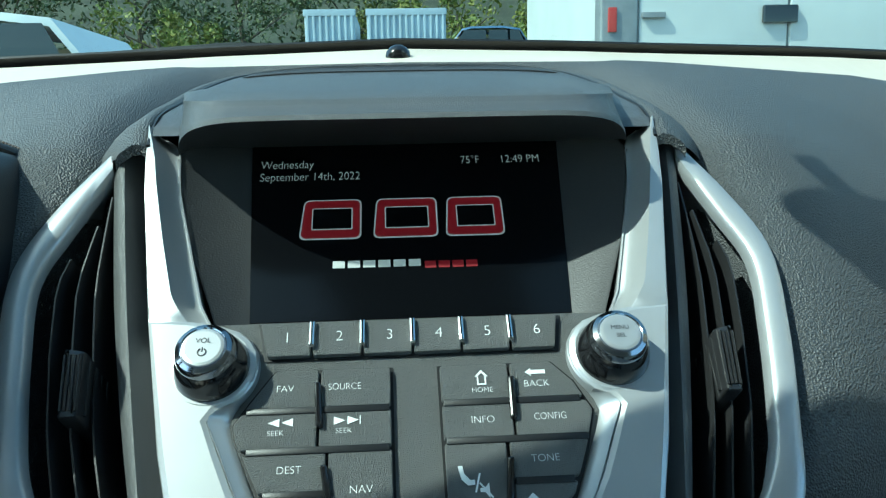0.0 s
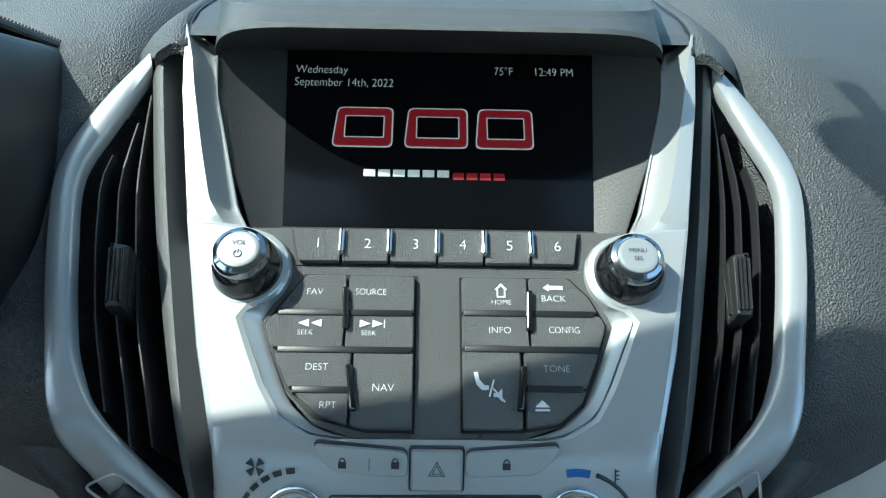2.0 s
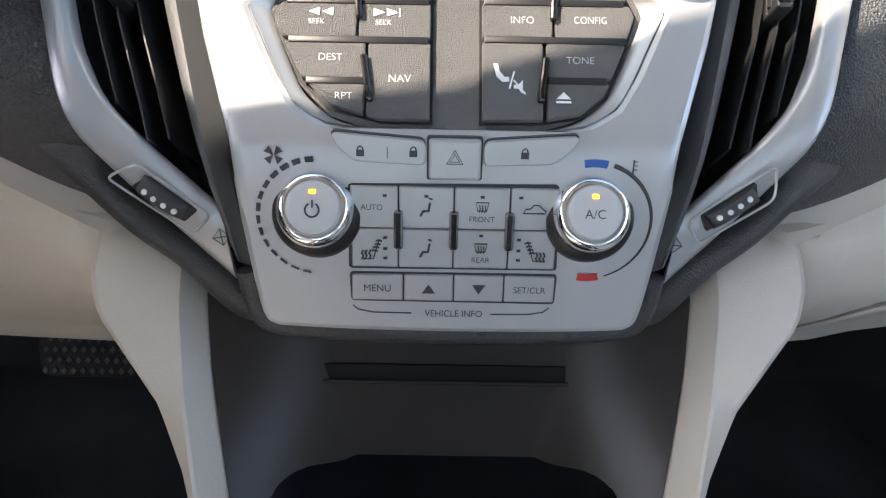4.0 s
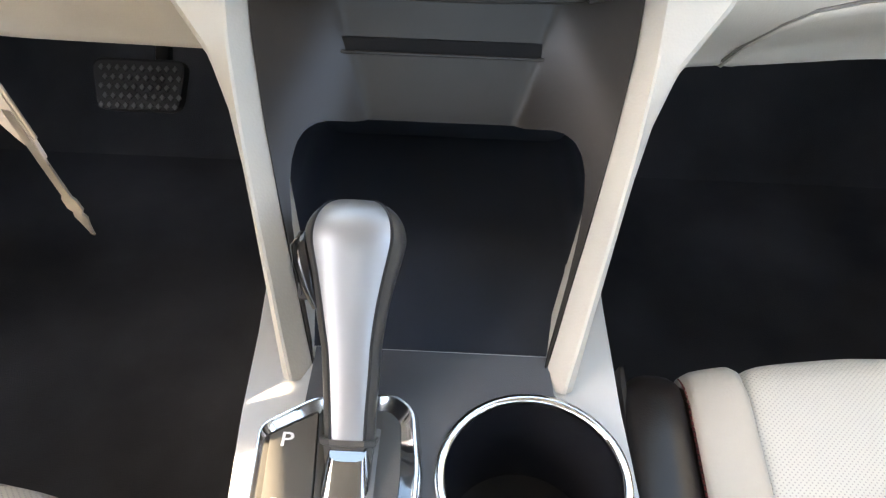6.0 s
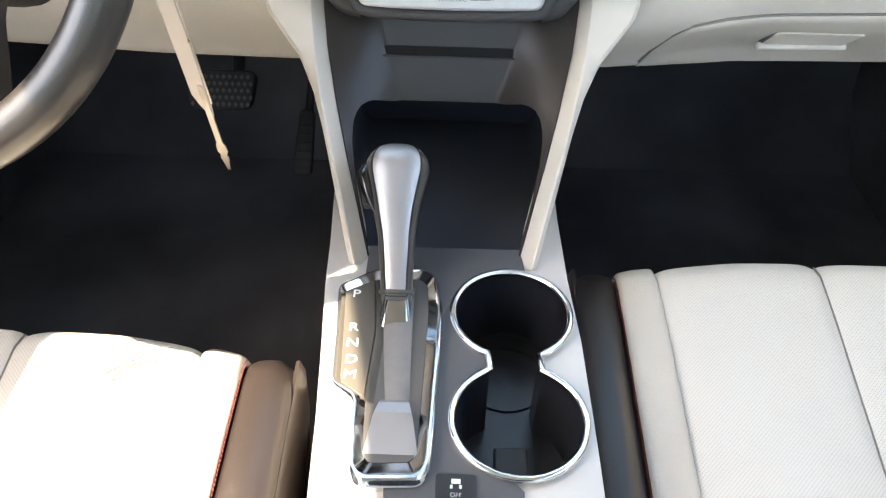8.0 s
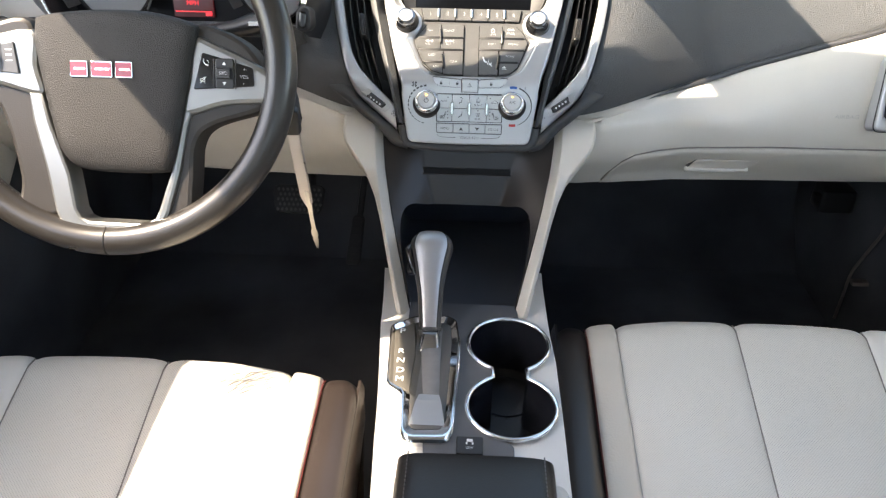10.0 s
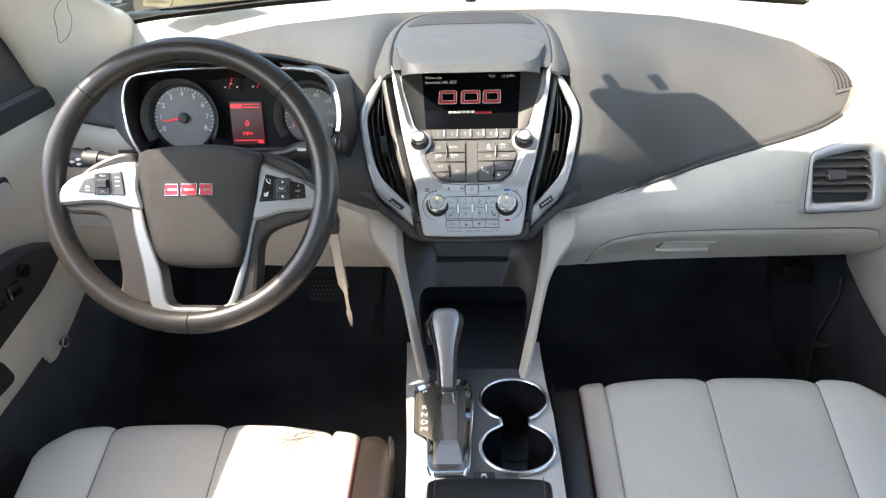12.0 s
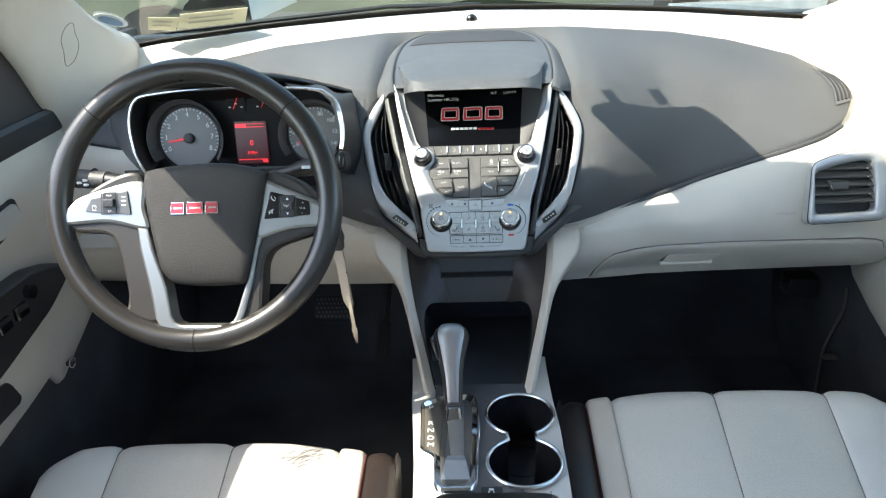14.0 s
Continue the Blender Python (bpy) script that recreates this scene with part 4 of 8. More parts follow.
# gear lever
GATEC = mat("polished_gate_chrome", (0.74, 0.75, 0.77), 0.10, metal=1.0, stain=0.03)
gear = thing("gear_shifter", (-0.045, -0.3, 0.38), "automatic gear lever with satin silver grip in a chrome-edged gate", "gear lever")
gate = [(-0.0998, -0.246), (-0.068, -0.2240), (-0.017, -0.2195), (-0.0045, -0.230), (0.0015, -0.27), (0.0015, -0.33), (-0.003, -0.440), (-0.011, -0.453), (-0.058, -0.455), (-0.067, -0.445), (-0.0720, -0.376), (-0.0925, -0.361)]
gate_in = [(-0.0915, -0.2515), (-0.064, -0.2335), (-0.0225, -0.2300), (-0.0145, -0.2375), (-0.0120, -0.27), (-0.0130, -0.33), (-0.0155, -0.424), (-0.020, -0.431), (-0.052, -0.433), (-0.0575, -0.425), (-0.0605, -0.3690), (-0.0840, -0.3555)]
go, gi = round_poly(gate, 0.007, 5), round_poly(gate_in, 0.005, 5)
rows = [[FC.p(p[0], p[1], 0.0) for p in go], [FC.p(p[0], p[1], 0.0065) for p in go]]
rows += [[FC.p(a[0] * (1 - f) + b[0] * f, a[1] * (1 - f) + b[1] * f, w_) for a, b in zip(go, gi)] for f, w_ in ((0.10, 0.0100), (0.22, 0.0118), (0.34, 0.0118), (0.46, 0.0100), (1.0, 0.0050))]
rows += [[FC.p(p[0], p[1], 0.002) for p in gi]]
part("gate_rim", loft(rows, True), GATEC, gear, "polished chrome gate rim with a sloping inner band", sharp=28)
part("gate_floor", slab(FC, gi, 0.0, 0.0055), SLATV, gear)
SLIDEM = mat("grey_sliding_cover", (0.16, 0.155, 0.15), 0.36, grain=0.15, grain_scale=1300, stain=0.12, stain_scale=60)
LETTW = mat("gear_letter_white", (0.8, 0.8, 0.78), 0.5, stain=0.02)
PLATE = mat("letter_plate", (0.088, 0.080, 0.067), 0.55, metal=0.0, grain=0.1, grain_scale=1500, spec=0.3)
part("letter_plate", slab(FC, [(-0.0915, -0.2520), (-0.0650, -0.2350), (-0.0585, -0.300), (-0.0615, -0.3740), (-0.0830, -0.3580)], 0.003, 0.0085, 0.001), PLATE, gear, "bronze plate with gear letters")
part("trench_wall", loft([[FC.p(-0.0625 + d, -0.236, w_), FC.p(-0.0580 + d, -0.300, w_), FC.p(-0.0610 + d, -0.378, w_)] for d, w_ in ((0.0, 0.0095), (0.0022, 0.0090), (0.0085, 0.0050))]), PLATE, gear, "bronze wall beside the lever's slot")
for ch, u, v in (("P", -0.0815, -0.2545), ("R", -0.0795, -0.2965), ("N", -0.0785, -0.3147), ("D", -0.0775, -0.3335), ("M", -0.0768, -0.3500)):
    lettering(ch, FC, u + 0.0008, v - 0.001, 0.0135, LETTW, gear, 0.0088, stretch=1.15)
rows = []
for t in steps(0, 1, 14):
    cx, hw, y = -0.0405 + 0.0075 * t ** 1.4, 0.0150 - 0.0052 * t, -0.245 - 0.142 * t
    rows.append([FC.p(cx + hw * q, y, 0.0080 + 0.0035 * math.sin(math.pi * min(1.0, t + 0.25)) - 0.0022 * q * q) for q in steps(-1, 1, 8)])
part("slide", shell(rows, 0.002), SLIDEM, gear, "grey curved sliding cover below the lever")
axis = [Vector((-0.0425, -0.262, 0.388)), Vector((-0.0435, -0.245, 0.402)), Vector((-0.0445, -0.222, 0.420)), Vector((-0.046, -0.199, 0.439)), Vector((-0.0463, -0.178, 0.457)), Vector((-0.0465, -0.162, 0.470)), Vector((-0.0465, -0.145, 0.482))]
AX = smooth_poly(axis, 8, False)
GRIP_W = [(0, 0.0145), (0.2, 0.0158), (0.4, 0.0182), (0.55, 0.0228), (0.7, 0.0284), (0.8, 0.0312), (0.88, 0.0325), (1, 0.0325)]
GRIP_T = [(0, 0.0110), (0.3, 0.0125), (0.55, 0.0165), (0.75, 0.0215), (0.88, 0.0235), (1, 0.0235)]


def grip_rows(lift, q0, q1, n, a0, a1):
    rows_ = []
    for i, c in enumerate(AX):
        t = i / (len(AX) - 1)
        if t < a0 or t > a1:
            continue
        d = (AX[min(i + 1, len(AX) - 1)] - AX[max(i - 1, 0)]).normalized()
        side = Vector((1, 0, 0))
        up = side.cross(d).normalized()
        dome = 1 if t < 0.76 else math.sqrt(max(0.0, 1 - ((t - 0.76) / 0.243) ** 2.3))
        rw, rt = interp(GRIP_W, t) * dome, interp(GRIP_T, t) * dome
        k = 0.0 if q0 == 0 else 0.2 * max(0.0, 1 - t / 0.75)
        rows_.append([c + side * math.copysign(abs(math.cos(q)) ** 0.85, math.cos(q)) * (rw + lift) + up * math.copysign(abs(math.sin(q)) ** 0.85, math.sin(q)) * (rt + lift) for q in steps(q0 + k, q1 - k, n)])
    return rows_


rows = [r[:-1] for r in grip_rows(0.0, 0, 2 * math.pi, 36, 0, 1)]
part("grip", loft(rows, True, True), GUNM, gear, "dark gunmetal grip", sharp=60)
part("grip_face", shell(grip_rows(0.0012, math.pi * 0.27, math.pi * 0.73, 20, 0.06, 0.99), 0.001), GRIPM, gear, "satin silver grip face", sharp=60)
edge_rows = grip_rows(0.0010, math.pi * 0.255, math.pi * 0.745, 1, 0.05, 0.985)
for e in (0, 1):
    part("piping", tube([r[e] for r in edge_rows], 0.0011, 6), BLACK, gear, "thin dark line beside the grip face")
bt = [AX[int(len(AX) * f)] for f in (0.52, 0.6, 0.68, 0.76, 0.83)]
part("release_button", tube([p_ + Vector((-w_, -0.004, 0.004)) for p_, w_ in zip(bt, (0.0205, 0.0255, 0.0290, 0.0310, 0.0295))], [0.0022, 0.0058, 0.0072, 0.0070, 0.0035], 12), GLOSSB, gear, "glossy black release button")
STEMM = mat("brushed_stem_metal", (0.12, 0.118, 0.115), 0.40, metal=0.7, grain=0.05, grain_scale=2500, stain=0.03)
rows = []
for t, w_, d_ in ((0.0, 0.0118, 0.0070), (0.08, 0.0124, 0.0078), (0.55, 0.0138, 0.0098), (0.80, 0.0146, 0.0108), (0.84, 0.0162, 0.0124), (1.0, 0.0166, 0.0128)):
    c = Vector((-0.0418, -0.2740, 0.3860)).lerp(AX[4] + Vector((0, 0, 0.0005)), t)
    rows.append([c + Vector((w_ * a_, 0, 0)) + Vector((0, -0.64, 0.77)) * d_ * b_ for a_, b_ in ((-1, -1), (1, -1), (1, 0.55), (0.62, 1), (-0.62, 1), (-1, 0.55))])
part("stem", loft(rows, True, True), STEMM, gear, "faceted satin metal stem below the grip", sharp=20)
part("boot", loft([[Vector((-0.042 + w_ * math.copysign(abs(math.cos(q)) ** 0.5, math.cos(q)), y + h_ * math.copysign(abs(math.sin(q)) ** 0.5, math.sin(q)), z)) for q in steps(0, 2 * math.pi, 24)[:-1]] for w_, h_, y, z in ((0.0145, 0.022, -0.275, 0.388), (0.0125, 0.016, -0.272, 0.394), (0.0105, 0.010, -0.264, 0.400))], True, True), DCHROME, gear, "dark chrome lever foot")

# ---- seats ----
def seat(name, sgn, front, label):
    """A cushion: outer bolster, two centre panels, inner bolster and black side, with sunk seams."""
    st = thing(name, (sgn * 0.43, front - 0.35, 0.0), label, "car seat", group="front seats")
    edge = [(0.139, -0.050), (0.148, -0.038), (0.16, -0.031), (0.19, -0.03), (0.24, -0.018), (0.33, -0.005), (0.43, 0.0), (0.55, -0.003), (0.63, -0.006), (0.69, -0.022), (0.73, -0.06)]

    def patch(x0, x1, m, label_, puff=0.008, crown=0.0, top=0.323, nm="panel"):
        rows_ = []
        for s_ in [0.0, 0.012, 0.03, 0.06] + steps(0.1, 0.9, 12) + [0.94, 0.97, 0.988, 1.0]:
            row_ = []
            for y in [0.0, 0.0, 0.002, 0.008, 0.02, 0.04, 0.07, 0.12, 0.2, 0.3, 0.4, 0.5, 0.58]:
                x = x0 + (x1 - x0) * s_
                x -= (0.008 + max(0.0, x - 0.2) * 0.13) * min(y, 0.5) / 0.35
                f = front + interp(edge, 0.43 + (x0 + (x1 - x0) * s_ - 0.43))
                seam = 1 - abs(2 * s_ - 1) ** 10
                k = len(row_)
                drop = (0.20, 0.10, 0.035, 0.018, 0.006, 0.0, 0.0, 0, 0, 0, 0, 0, 0)[k]
                zz = top - drop - 0.03 * max(0, y - 0.1) + puff * seam - puff + crown * math.sin(math.pi * s_)
                yy = f - y + (0.0 if k > 2 else (-0.03, 0.004, 0.002)[k]) - 0.008 * (1 - seam)
                row_.append(Vector((sgn * x, yy, zz)))
            rows_.append(row_)
        return part(nm, shell(rows_, 0.012), m, st, label_, sharp=70)

    patch(0.145 if sgn > 0 else 0.139, 0.192, SIDEL, "black leather inner side", 0.005, 0.006, top=0.319, nm="side_panel")
    patch(0.192, 0.238, BOLST, "beige inner bolster", 0.004, 0.002, top=0.326, nm="bolster")
    patch(0.238, 0.427, PERF, "perforated cream centre panel", 0.004, 0.002, nm="centre_panel")
    patch(0.427, 0.625, PERF, "perforated cream centre panel", 0.004, 0.002, nm="centre_panel")
    patch(0.625, 0.735, LEATHER, "cream outer bolster", 0.005, 0.006, top=0.324, nm="bolster")
    for x0 in (0.238, 0.427, 0.625):
        pth = []
        for y in steps(0.012, 0.56, 24):
            x = x0 - (0.008 + max(0.0, x0 - 0.2) * 0.13) * min(y, 0.5) / 0.35
            pth.append(Vector((sgn * x, front + interp(edge, x0) - y - 0.008, 0.3192 - 0.03 * max(0, y - 0.1) - max(0.0, 0.035 - y) ** 2 * 14)))
        part("seam", tube(pth, 0.0012, 6), SEAMC, st, "sunk seam between panels")
    part("cushion_base", box(min(sgn * 0.16, sgn * 0.72), front - 0.6, 0.03, max(sgn * 0.16, sgn * 0.72), front - 0.06, 0.285, 0.02), BLACK, st, "black seat base")
    # inner flank of the cushion, down to the rails
    xi = 0.145 if sgn > 0 else 0.139
    rows_ = [[Vector((sgn * (xi - 0.008 * min(y, 0.5) / 0.35 + d), front + (interp(edge, xi + 0.004) if d < 0.02 else 0) - y, z)) for d, z in ((0.004, 0.314 - 0.03 * max(0, y - 0.1)), (0.0, 0.300 - 0.03 * max(0, y - 0.1)), (0.002, 0.24), (0.010, 0.17), (0.018, 0.10))] for y in steps(0.0, 0.56, 14)]
    part("side_skirt", shell(rows_, 0.004), SIDEL, st, "dark leather flank of the cushion", sharp=60)
    # reclined backrest and head restraint
    rows_ = []
    for t in steps(0, 1, 10):
        yb, zb = -1.05 - 0.30 * t, 0.28 + 0.66 * t
        hw = 0.255 - 0.05 * t * t
        rows_.append([Vector((sgn * 0.43 + hw * math.cos(q), yb + (0.055 + 0.02 * math.cos(2 * q)) * math.sin(q) * -1, zb)) for q in steps(0, 2 * math.pi, 28)[:-1]])
    part("backrest", loft(rows_, True, True), LEATHER, st, "cream leather backrest", sharp=60)
    part("head_restraint", loft([[Vector((sgn * 0.43 + 0.125 * f * math.cos(q), -1.40 + 0.045 * f * math.sin(q), z)) for q in steps(0, 2 * math.pi, 24)[:-1]] for f, z in ((0.8, 1.0), (1.0, 1.03), (1.0, 1.12), (0.85, 1.16))], True, True), LEATHER, st, "cream head restraint", sharp=60)
    THREAD = mat("red_thread", (0.16, 0.025, 0.022), 0.7)
    pts = [Vector((sgn * (0.1905 - 0.008 * min(y, 0.5) / 0.35), front - 0.043 - y, 0.3228 - 0.03 * max(0, y - 0.1) - max(0, 0.03 - y) ** 2 * 14)) for y in steps(0.0, 0.5, 110)]
    bm_ = bmesh.new()
    for i in range(0, len(pts) - 1):
        tube([pts[i].lerp(pts[i + 1], 0.15), pts[i].lerp(pts[i + 1], 0.75)], 0.0007, 5, bm=bm_)
    part("stitching", bm_, THREAD, st, "dark red stitching")
    return st


PERF = mat("perforated_leather", (0.62, 0.59, 0.53), 0.48, grain=0.3, grain_scale=420, cells=True, stain=0.05, stain_scale=6)
pn, pl = PERF.node_tree.nodes, PERF.node_tree.links
holes = pn.new("ShaderNodeTexVoronoi")
holes.inputs["Scale"].default_value = 430
holes.inputs["Randomness"].default_value = 0.0
edge_ = pn.new("ShaderNodeMapRange")
edge_.inputs["From Min"].default_value, edge_.inputs["From Max"].default_value = 0.14, 0.26
edge_.inputs["To Min"].default_value, edge_.inputs["To Max"].default_value = 0.62, 1.0
flat_ = pn.new("ShaderNodeVectorMath")
flat_.operation = "MULTIPLY"
flat_.inputs[1].default_value = (1, 1, 0)
turn_ = pn.new("ShaderNodeVectorRotate")
turn_.inputs["Angle"].default_value = radians(45)
dark_ = pn.new("ShaderNodeVectorMath")
dark_.operation = "SCALE"
src_ = pn["Principled BSDF"].inputs["Base Color"].links[0].from_socket
for a_, b_ in ((pn["Texture Coordinate"].outputs["Object"], flat_.inputs[0]), (flat_.outputs[0], turn_.inputs["Vector"]), (turn_.outputs[0], holes.inputs["Vector"]), (holes.outputs["Distance"], edge_.inputs["Value"]), (src_, dark_.inputs[0]), (edge_.outputs[0], dark_.inputs["Scale"]), (dark_.outputs[0], pn["Principled BSDF"].inputs["Base Color"])):
    pl.new(a_, b_)
seat("driver_seat", -1, -0.234, "cream leather driver seat cushion with creased wear, sunlit")
seat("passenger_seat", 1, -0.097, "cream perforated leather passenger seat cushion in shade")

rnd = random.Random(5)
CRACK = mat("worn_crack", (0.19, 0.18, 0.17), 0.8)
driver = [o for o in scene.objects if o.name == "driver_seat"][0]
skins = [(BASE[o], mathutils.bvhtree.BVHTree.FromPolygons([v.co for v in o.data.vertices], [p.vertices for p in o.data.polygons])) for o in scene.objects if o.parent == driver and o.name.startswith("centre_panel")]


def seat_z(x, y):
    """Height of the driver's cushion at a point of the plan."""
    best = 0.30
    for base, tree in skins:
        hit = tree.ray_cast((Vector((x, y, 0.6)) - base) * S, Vector((0, 0, -1)))
        if hit[0]:
            best = max(best, hit[0].z / S + base.z)
    return best


bm = bmesh.new()
for k in range(130):
    x, y = -0.292 + rnd.gauss(0, 0.022), -0.302 + rnd.gauss(0, 0.015)
    ln, an = rnd.uniform(0.008, 0.024), radians(rnd.gauss(38, 12))
    pts = []
    for t in steps(0, 1, 5):
        px_, py_ = x + (t - 0.5) * ln * math.cos(an) + rnd.uniform(-0.0008, 0.0008), y + (t - 0.5) * ln * math.sin(an) + rnd.uniform(-0.0008, 0.0008)
        pts.append(Vector((px_, py_, seat_z(px_, py_) + 0.0002)))
    tube(pts, [0.0002, 0.0004, 0.0005, 0.0005, 0.0004, 0.0002], 4, bm=bm)
part("wear_cracks", bm, CRACK, driver, "fine dark cracks in the worn leather", kind="stuff")

# ---- steering wheel ----
wheel = thing("steering_wheel", (-0.423, -0.1, 0.6), "black leather four-spoke steering wheel with silver inserts", "steering wheel")
R = 0.2085


def rim_p(r, q, w):
    """A point of the slightly flattened steering wheel ring."""
    return FW.p(r * math.cos(q), r * 0.977 * math.sin(q) + 0.0025, w)


part("rim", tube([rim_p(R, q, 0.0) for q in steps(0, 2 * math.pi, 96)[:-1]], 0.0185, 18, True), RIML, wheel, "black leather rim")
pad = [(-0.070, 0.046), (-0.060, 0.056), (-0.002, 0.063), (0.06, 0.0625), (0.107, 0.052), (0.1155, 0.040), (0.106, -0.008), (0.0955, -0.062), (0.083, -0.110), (0.062, -0.1195), (-0.015, -0.118), (-0.043, -0.102), (-0.055, -0.065), (-0.069, 0.01)]
pad_s = smooth_poly(pad, 5)
pc = sum(pad_s, Vector((0, 0))) / len(pad_s)
rows = [[FW.p(*(pc + (p - pc) * f), w) for p in pad_s] for f, w in ((1.0, -0.05), (1.0, 0.004), (0.995, 0.010), (0.98, 0.0145), (0.95, 0.0175), (0.88, 0.0198), (0.75, 0.0213), (0.55, 0.0222), (0.3, 0.0226), (0.06, 0.0228))]
part("hub", loft(rows, True, True), HUBM, wheel, "dark grained airbag cover", sharp=60)
lsil = [(-0.2, -0.0116), (-0.187, 0.008), (-0.160, 0.0225), (-0.076, 0.0405), (-0.071, 0.0), (-0.068, -0.034), (-0.129, -0.022), (-0.192, -0.0246)]
rsil = [(0.111, 0.034), (0.1395, 0.027), (0.19, 0.0036), (0.2063, -0.0177), (0.2005, -0.0344), (0.1464, -0.0395), (0.098, -0.051), (0.103, -0.01)]
part("spoke", slab(FW, smooth_poly(lsil, 4), -0.02, 0.010, 0.006), WSILV, wheel, "silver spoke insert")
part("spoke", slab(FW, smooth_poly(rsil, 4), -0.02, 0.010, 0.006), WSILV, wheel, "silver spoke insert")
ush = [(-0.084, -0.030), (-0.0815, -0.0622), (-0.0698, -0.1136), (-0.060, -0.169), (-0.050, -0.1900), (-0.040, -0.1960), (0.055, -0.1970), (0.065, -0.1905), (0.077, -0.165), (0.091, -0.117), (0.101, -0.066), (0.108, -0.045), (0.097, -0.046), (0.088, -0.083), (0.080, -0.1167), (0.0640, -0.163), (0.0595, -0.1725), (0.048, -0.1790), (-0.019, -0.1775), (-0.0285, -0.1735), (-0.0338, -0.164), (-0.040, -0.1228), (-0.0600, -0.0627), (-0.068, -0.030)]
part("lower_insert", slab(FW, ush, -0.02, 0.009, 0.004), WSILV, wheel, "silver lower insert")
part("column", tube([FW.p(0, -0.02, -0.04), FW.p(0, -0.03, -0.25)], 0.06, 20), CHAR, wheel)

# ---- instrument cluster ----
cluster = thing("instrument_cluster", (-0.42, 0.1, 0.68), "instrument cluster with two round dials under a stitched hood", "instrument cluster")
EB = [(-0.640, -0.020, 0.850), (-0.628, -0.028, 0.872), (-0.600, -0.0335, 0.887), (-0.497, -0.0335, 0.897), (-0.37, -0.030, 0.9035), (-0.320, 0.006, 0.8900), (-0.2795, 0.05, 0.870), (-0.2512, 0.11, 0.8475), (-0.2286, 0.15, 0.8300)]
brow = smooth_poly(EB, 7, False)
rows = []
for p in brow:
    d = Vector((p.x + 0.42, 0, p.z - 0.79)).normalized()
    rows.append([p - d * a_ + Vector((0, b_, -c_)) for a_, b_, c_ in ((0.013, 0.040, 0.0), (0.0125, 0.014, 0.0), (0.0105, 0.003, 0.0), (0.006, 0.0, 0.0), (0.0, 0.0, 0.0), (-0.0022, 0.003, 0.0), (-0.0036, 0.013, 0.0), (-0.001, 0.030, 0.003), (0.010, 0.050, 0.010), (0.030, 0.080, 0.022), (0.055, 0.11, 0.045))])
part("hood", shell(rows, 0.003), BLEATHER, cluster, "black stitched leather hood", sharp=40)
FI = Frame((-0.42, 0.035, 0.81), 12)
part("face", slab(FI, [(-0.2, -0.12), (0.15, -0.12), (0.170, -0.03), (0.172, 0.03), (0.15, 0.048), (0.10, 0.056), (0.06, 0.068), (-0.05, 0.076), (-0.15, 0.072), (-0.19, 0.05)], -0.02, 0.0), FACEB, cluster)

# ---- controls of the centre stack ----
GREEN = mat("white_glow", (0.36, 0.375, 0.365), 0.5, emit=(0.80, 0.86, 0.84), emit_strength=0.06)
REDG = mat("red_glow", (0.16, 0.006, 0.01), 0.5, emit=(0.5, 0.012, 0.03), emit_strength=0.035)
AMBER = mat("amber_glow", (0.8, 0.4, 0.02), 0.5, emit=(1.0, 0.45, 0.02), emit_strength=1.5)
BLUEP = mat("blue_print", (0.02, 0.10, 0.35), 0.5)
REDP = mat("red_print", (0.45, 0.03, 0.03), 0.5)
KEYS_SILVER = mat("silver_keys", (0.43, 0.44, 0.45), 0.34, metal=0.5, grain=0.05, grain_scale=2500, stain=0.02)

lettering("Wednesday", FU, -0.0872, 0.1292, 0.0088, GREEN, display, -0.0214, align="LEFT", stretch=0.75)
lettering("September 14th, 2022", FU, -0.0872, 0.1196, 0.0088, GREEN, display, -0.0214, align="LEFT", stretch=0.75)
lettering("75\u00b0F", FU, 0.0325, 0.1302, 0.0088, GREEN, display, -0.0214, align="LEFT", stretch=0.72)
lettering("12:49 PM", FU, 0.0812, 0.1302, 0.0088, GREEN, display, -0.0214, align="RIGHT", stretch=0.74)
# emblem on the display: plain red blocks with a pale border, and a two-colour bar
PALEG = mat("grey_glow", (0.35, 0.35, 0.36), 0.5, emit=(0.62, 0.66, 0.66), emit_strength=0.07)
for u0, u1 in ((-0.0620, -0.0270), (-0.0205, 0.0165), (0.0205, 0.0545)):
    q = [(u0, 0.0735), (u1, 0.0735), (u1, 0.1018), (u0 + 0.002, 0.1018)]
    part("emblem_border", slab(FU, round_poly(q, 0.004), -0.0216, -0.0213), PALEG, display)
    part("emblem_block", slab(FU, round_poly([(u0 + 0.0009, 0.0744), (u1 - 0.0009, 0.0744), (u1 - 0.0009, 0.1009), (u0 + 0.0028, 0.1009)], 0.0035), -0.0216, -0.0211), REDG, display)
    part("gap_border", slab(FU, rect(u0 + 0.0068, 0.0800, u1 - 0.0050, 0.0955, 0.001), -0.0216, -0.0210), PALEG, display)
    part("emblem_gap", slab(FU, rect(u0 + 0.0075, 0.0807, u1 - 0.0057, 0.0948, 0.0008), -0.0216, -0.0209), SCREENM, display)
for k in range(6):
    part("bar", slab(FU, rect(-0.0425 + 0.0083 * k, 0.0540, -0.0425 + 0.0083 * k + 0.0066, 0.0585), -0.0216, -0.0212), GREEN, display)
for k in range(4):
    part("bar", slab(FU, rect(0.0078 + 0.0076 * k, 0.0525, 0.0078 + 0.0076 * k + 0.0062, 0.0570), -0.0216, -0.0212), REDG, display)


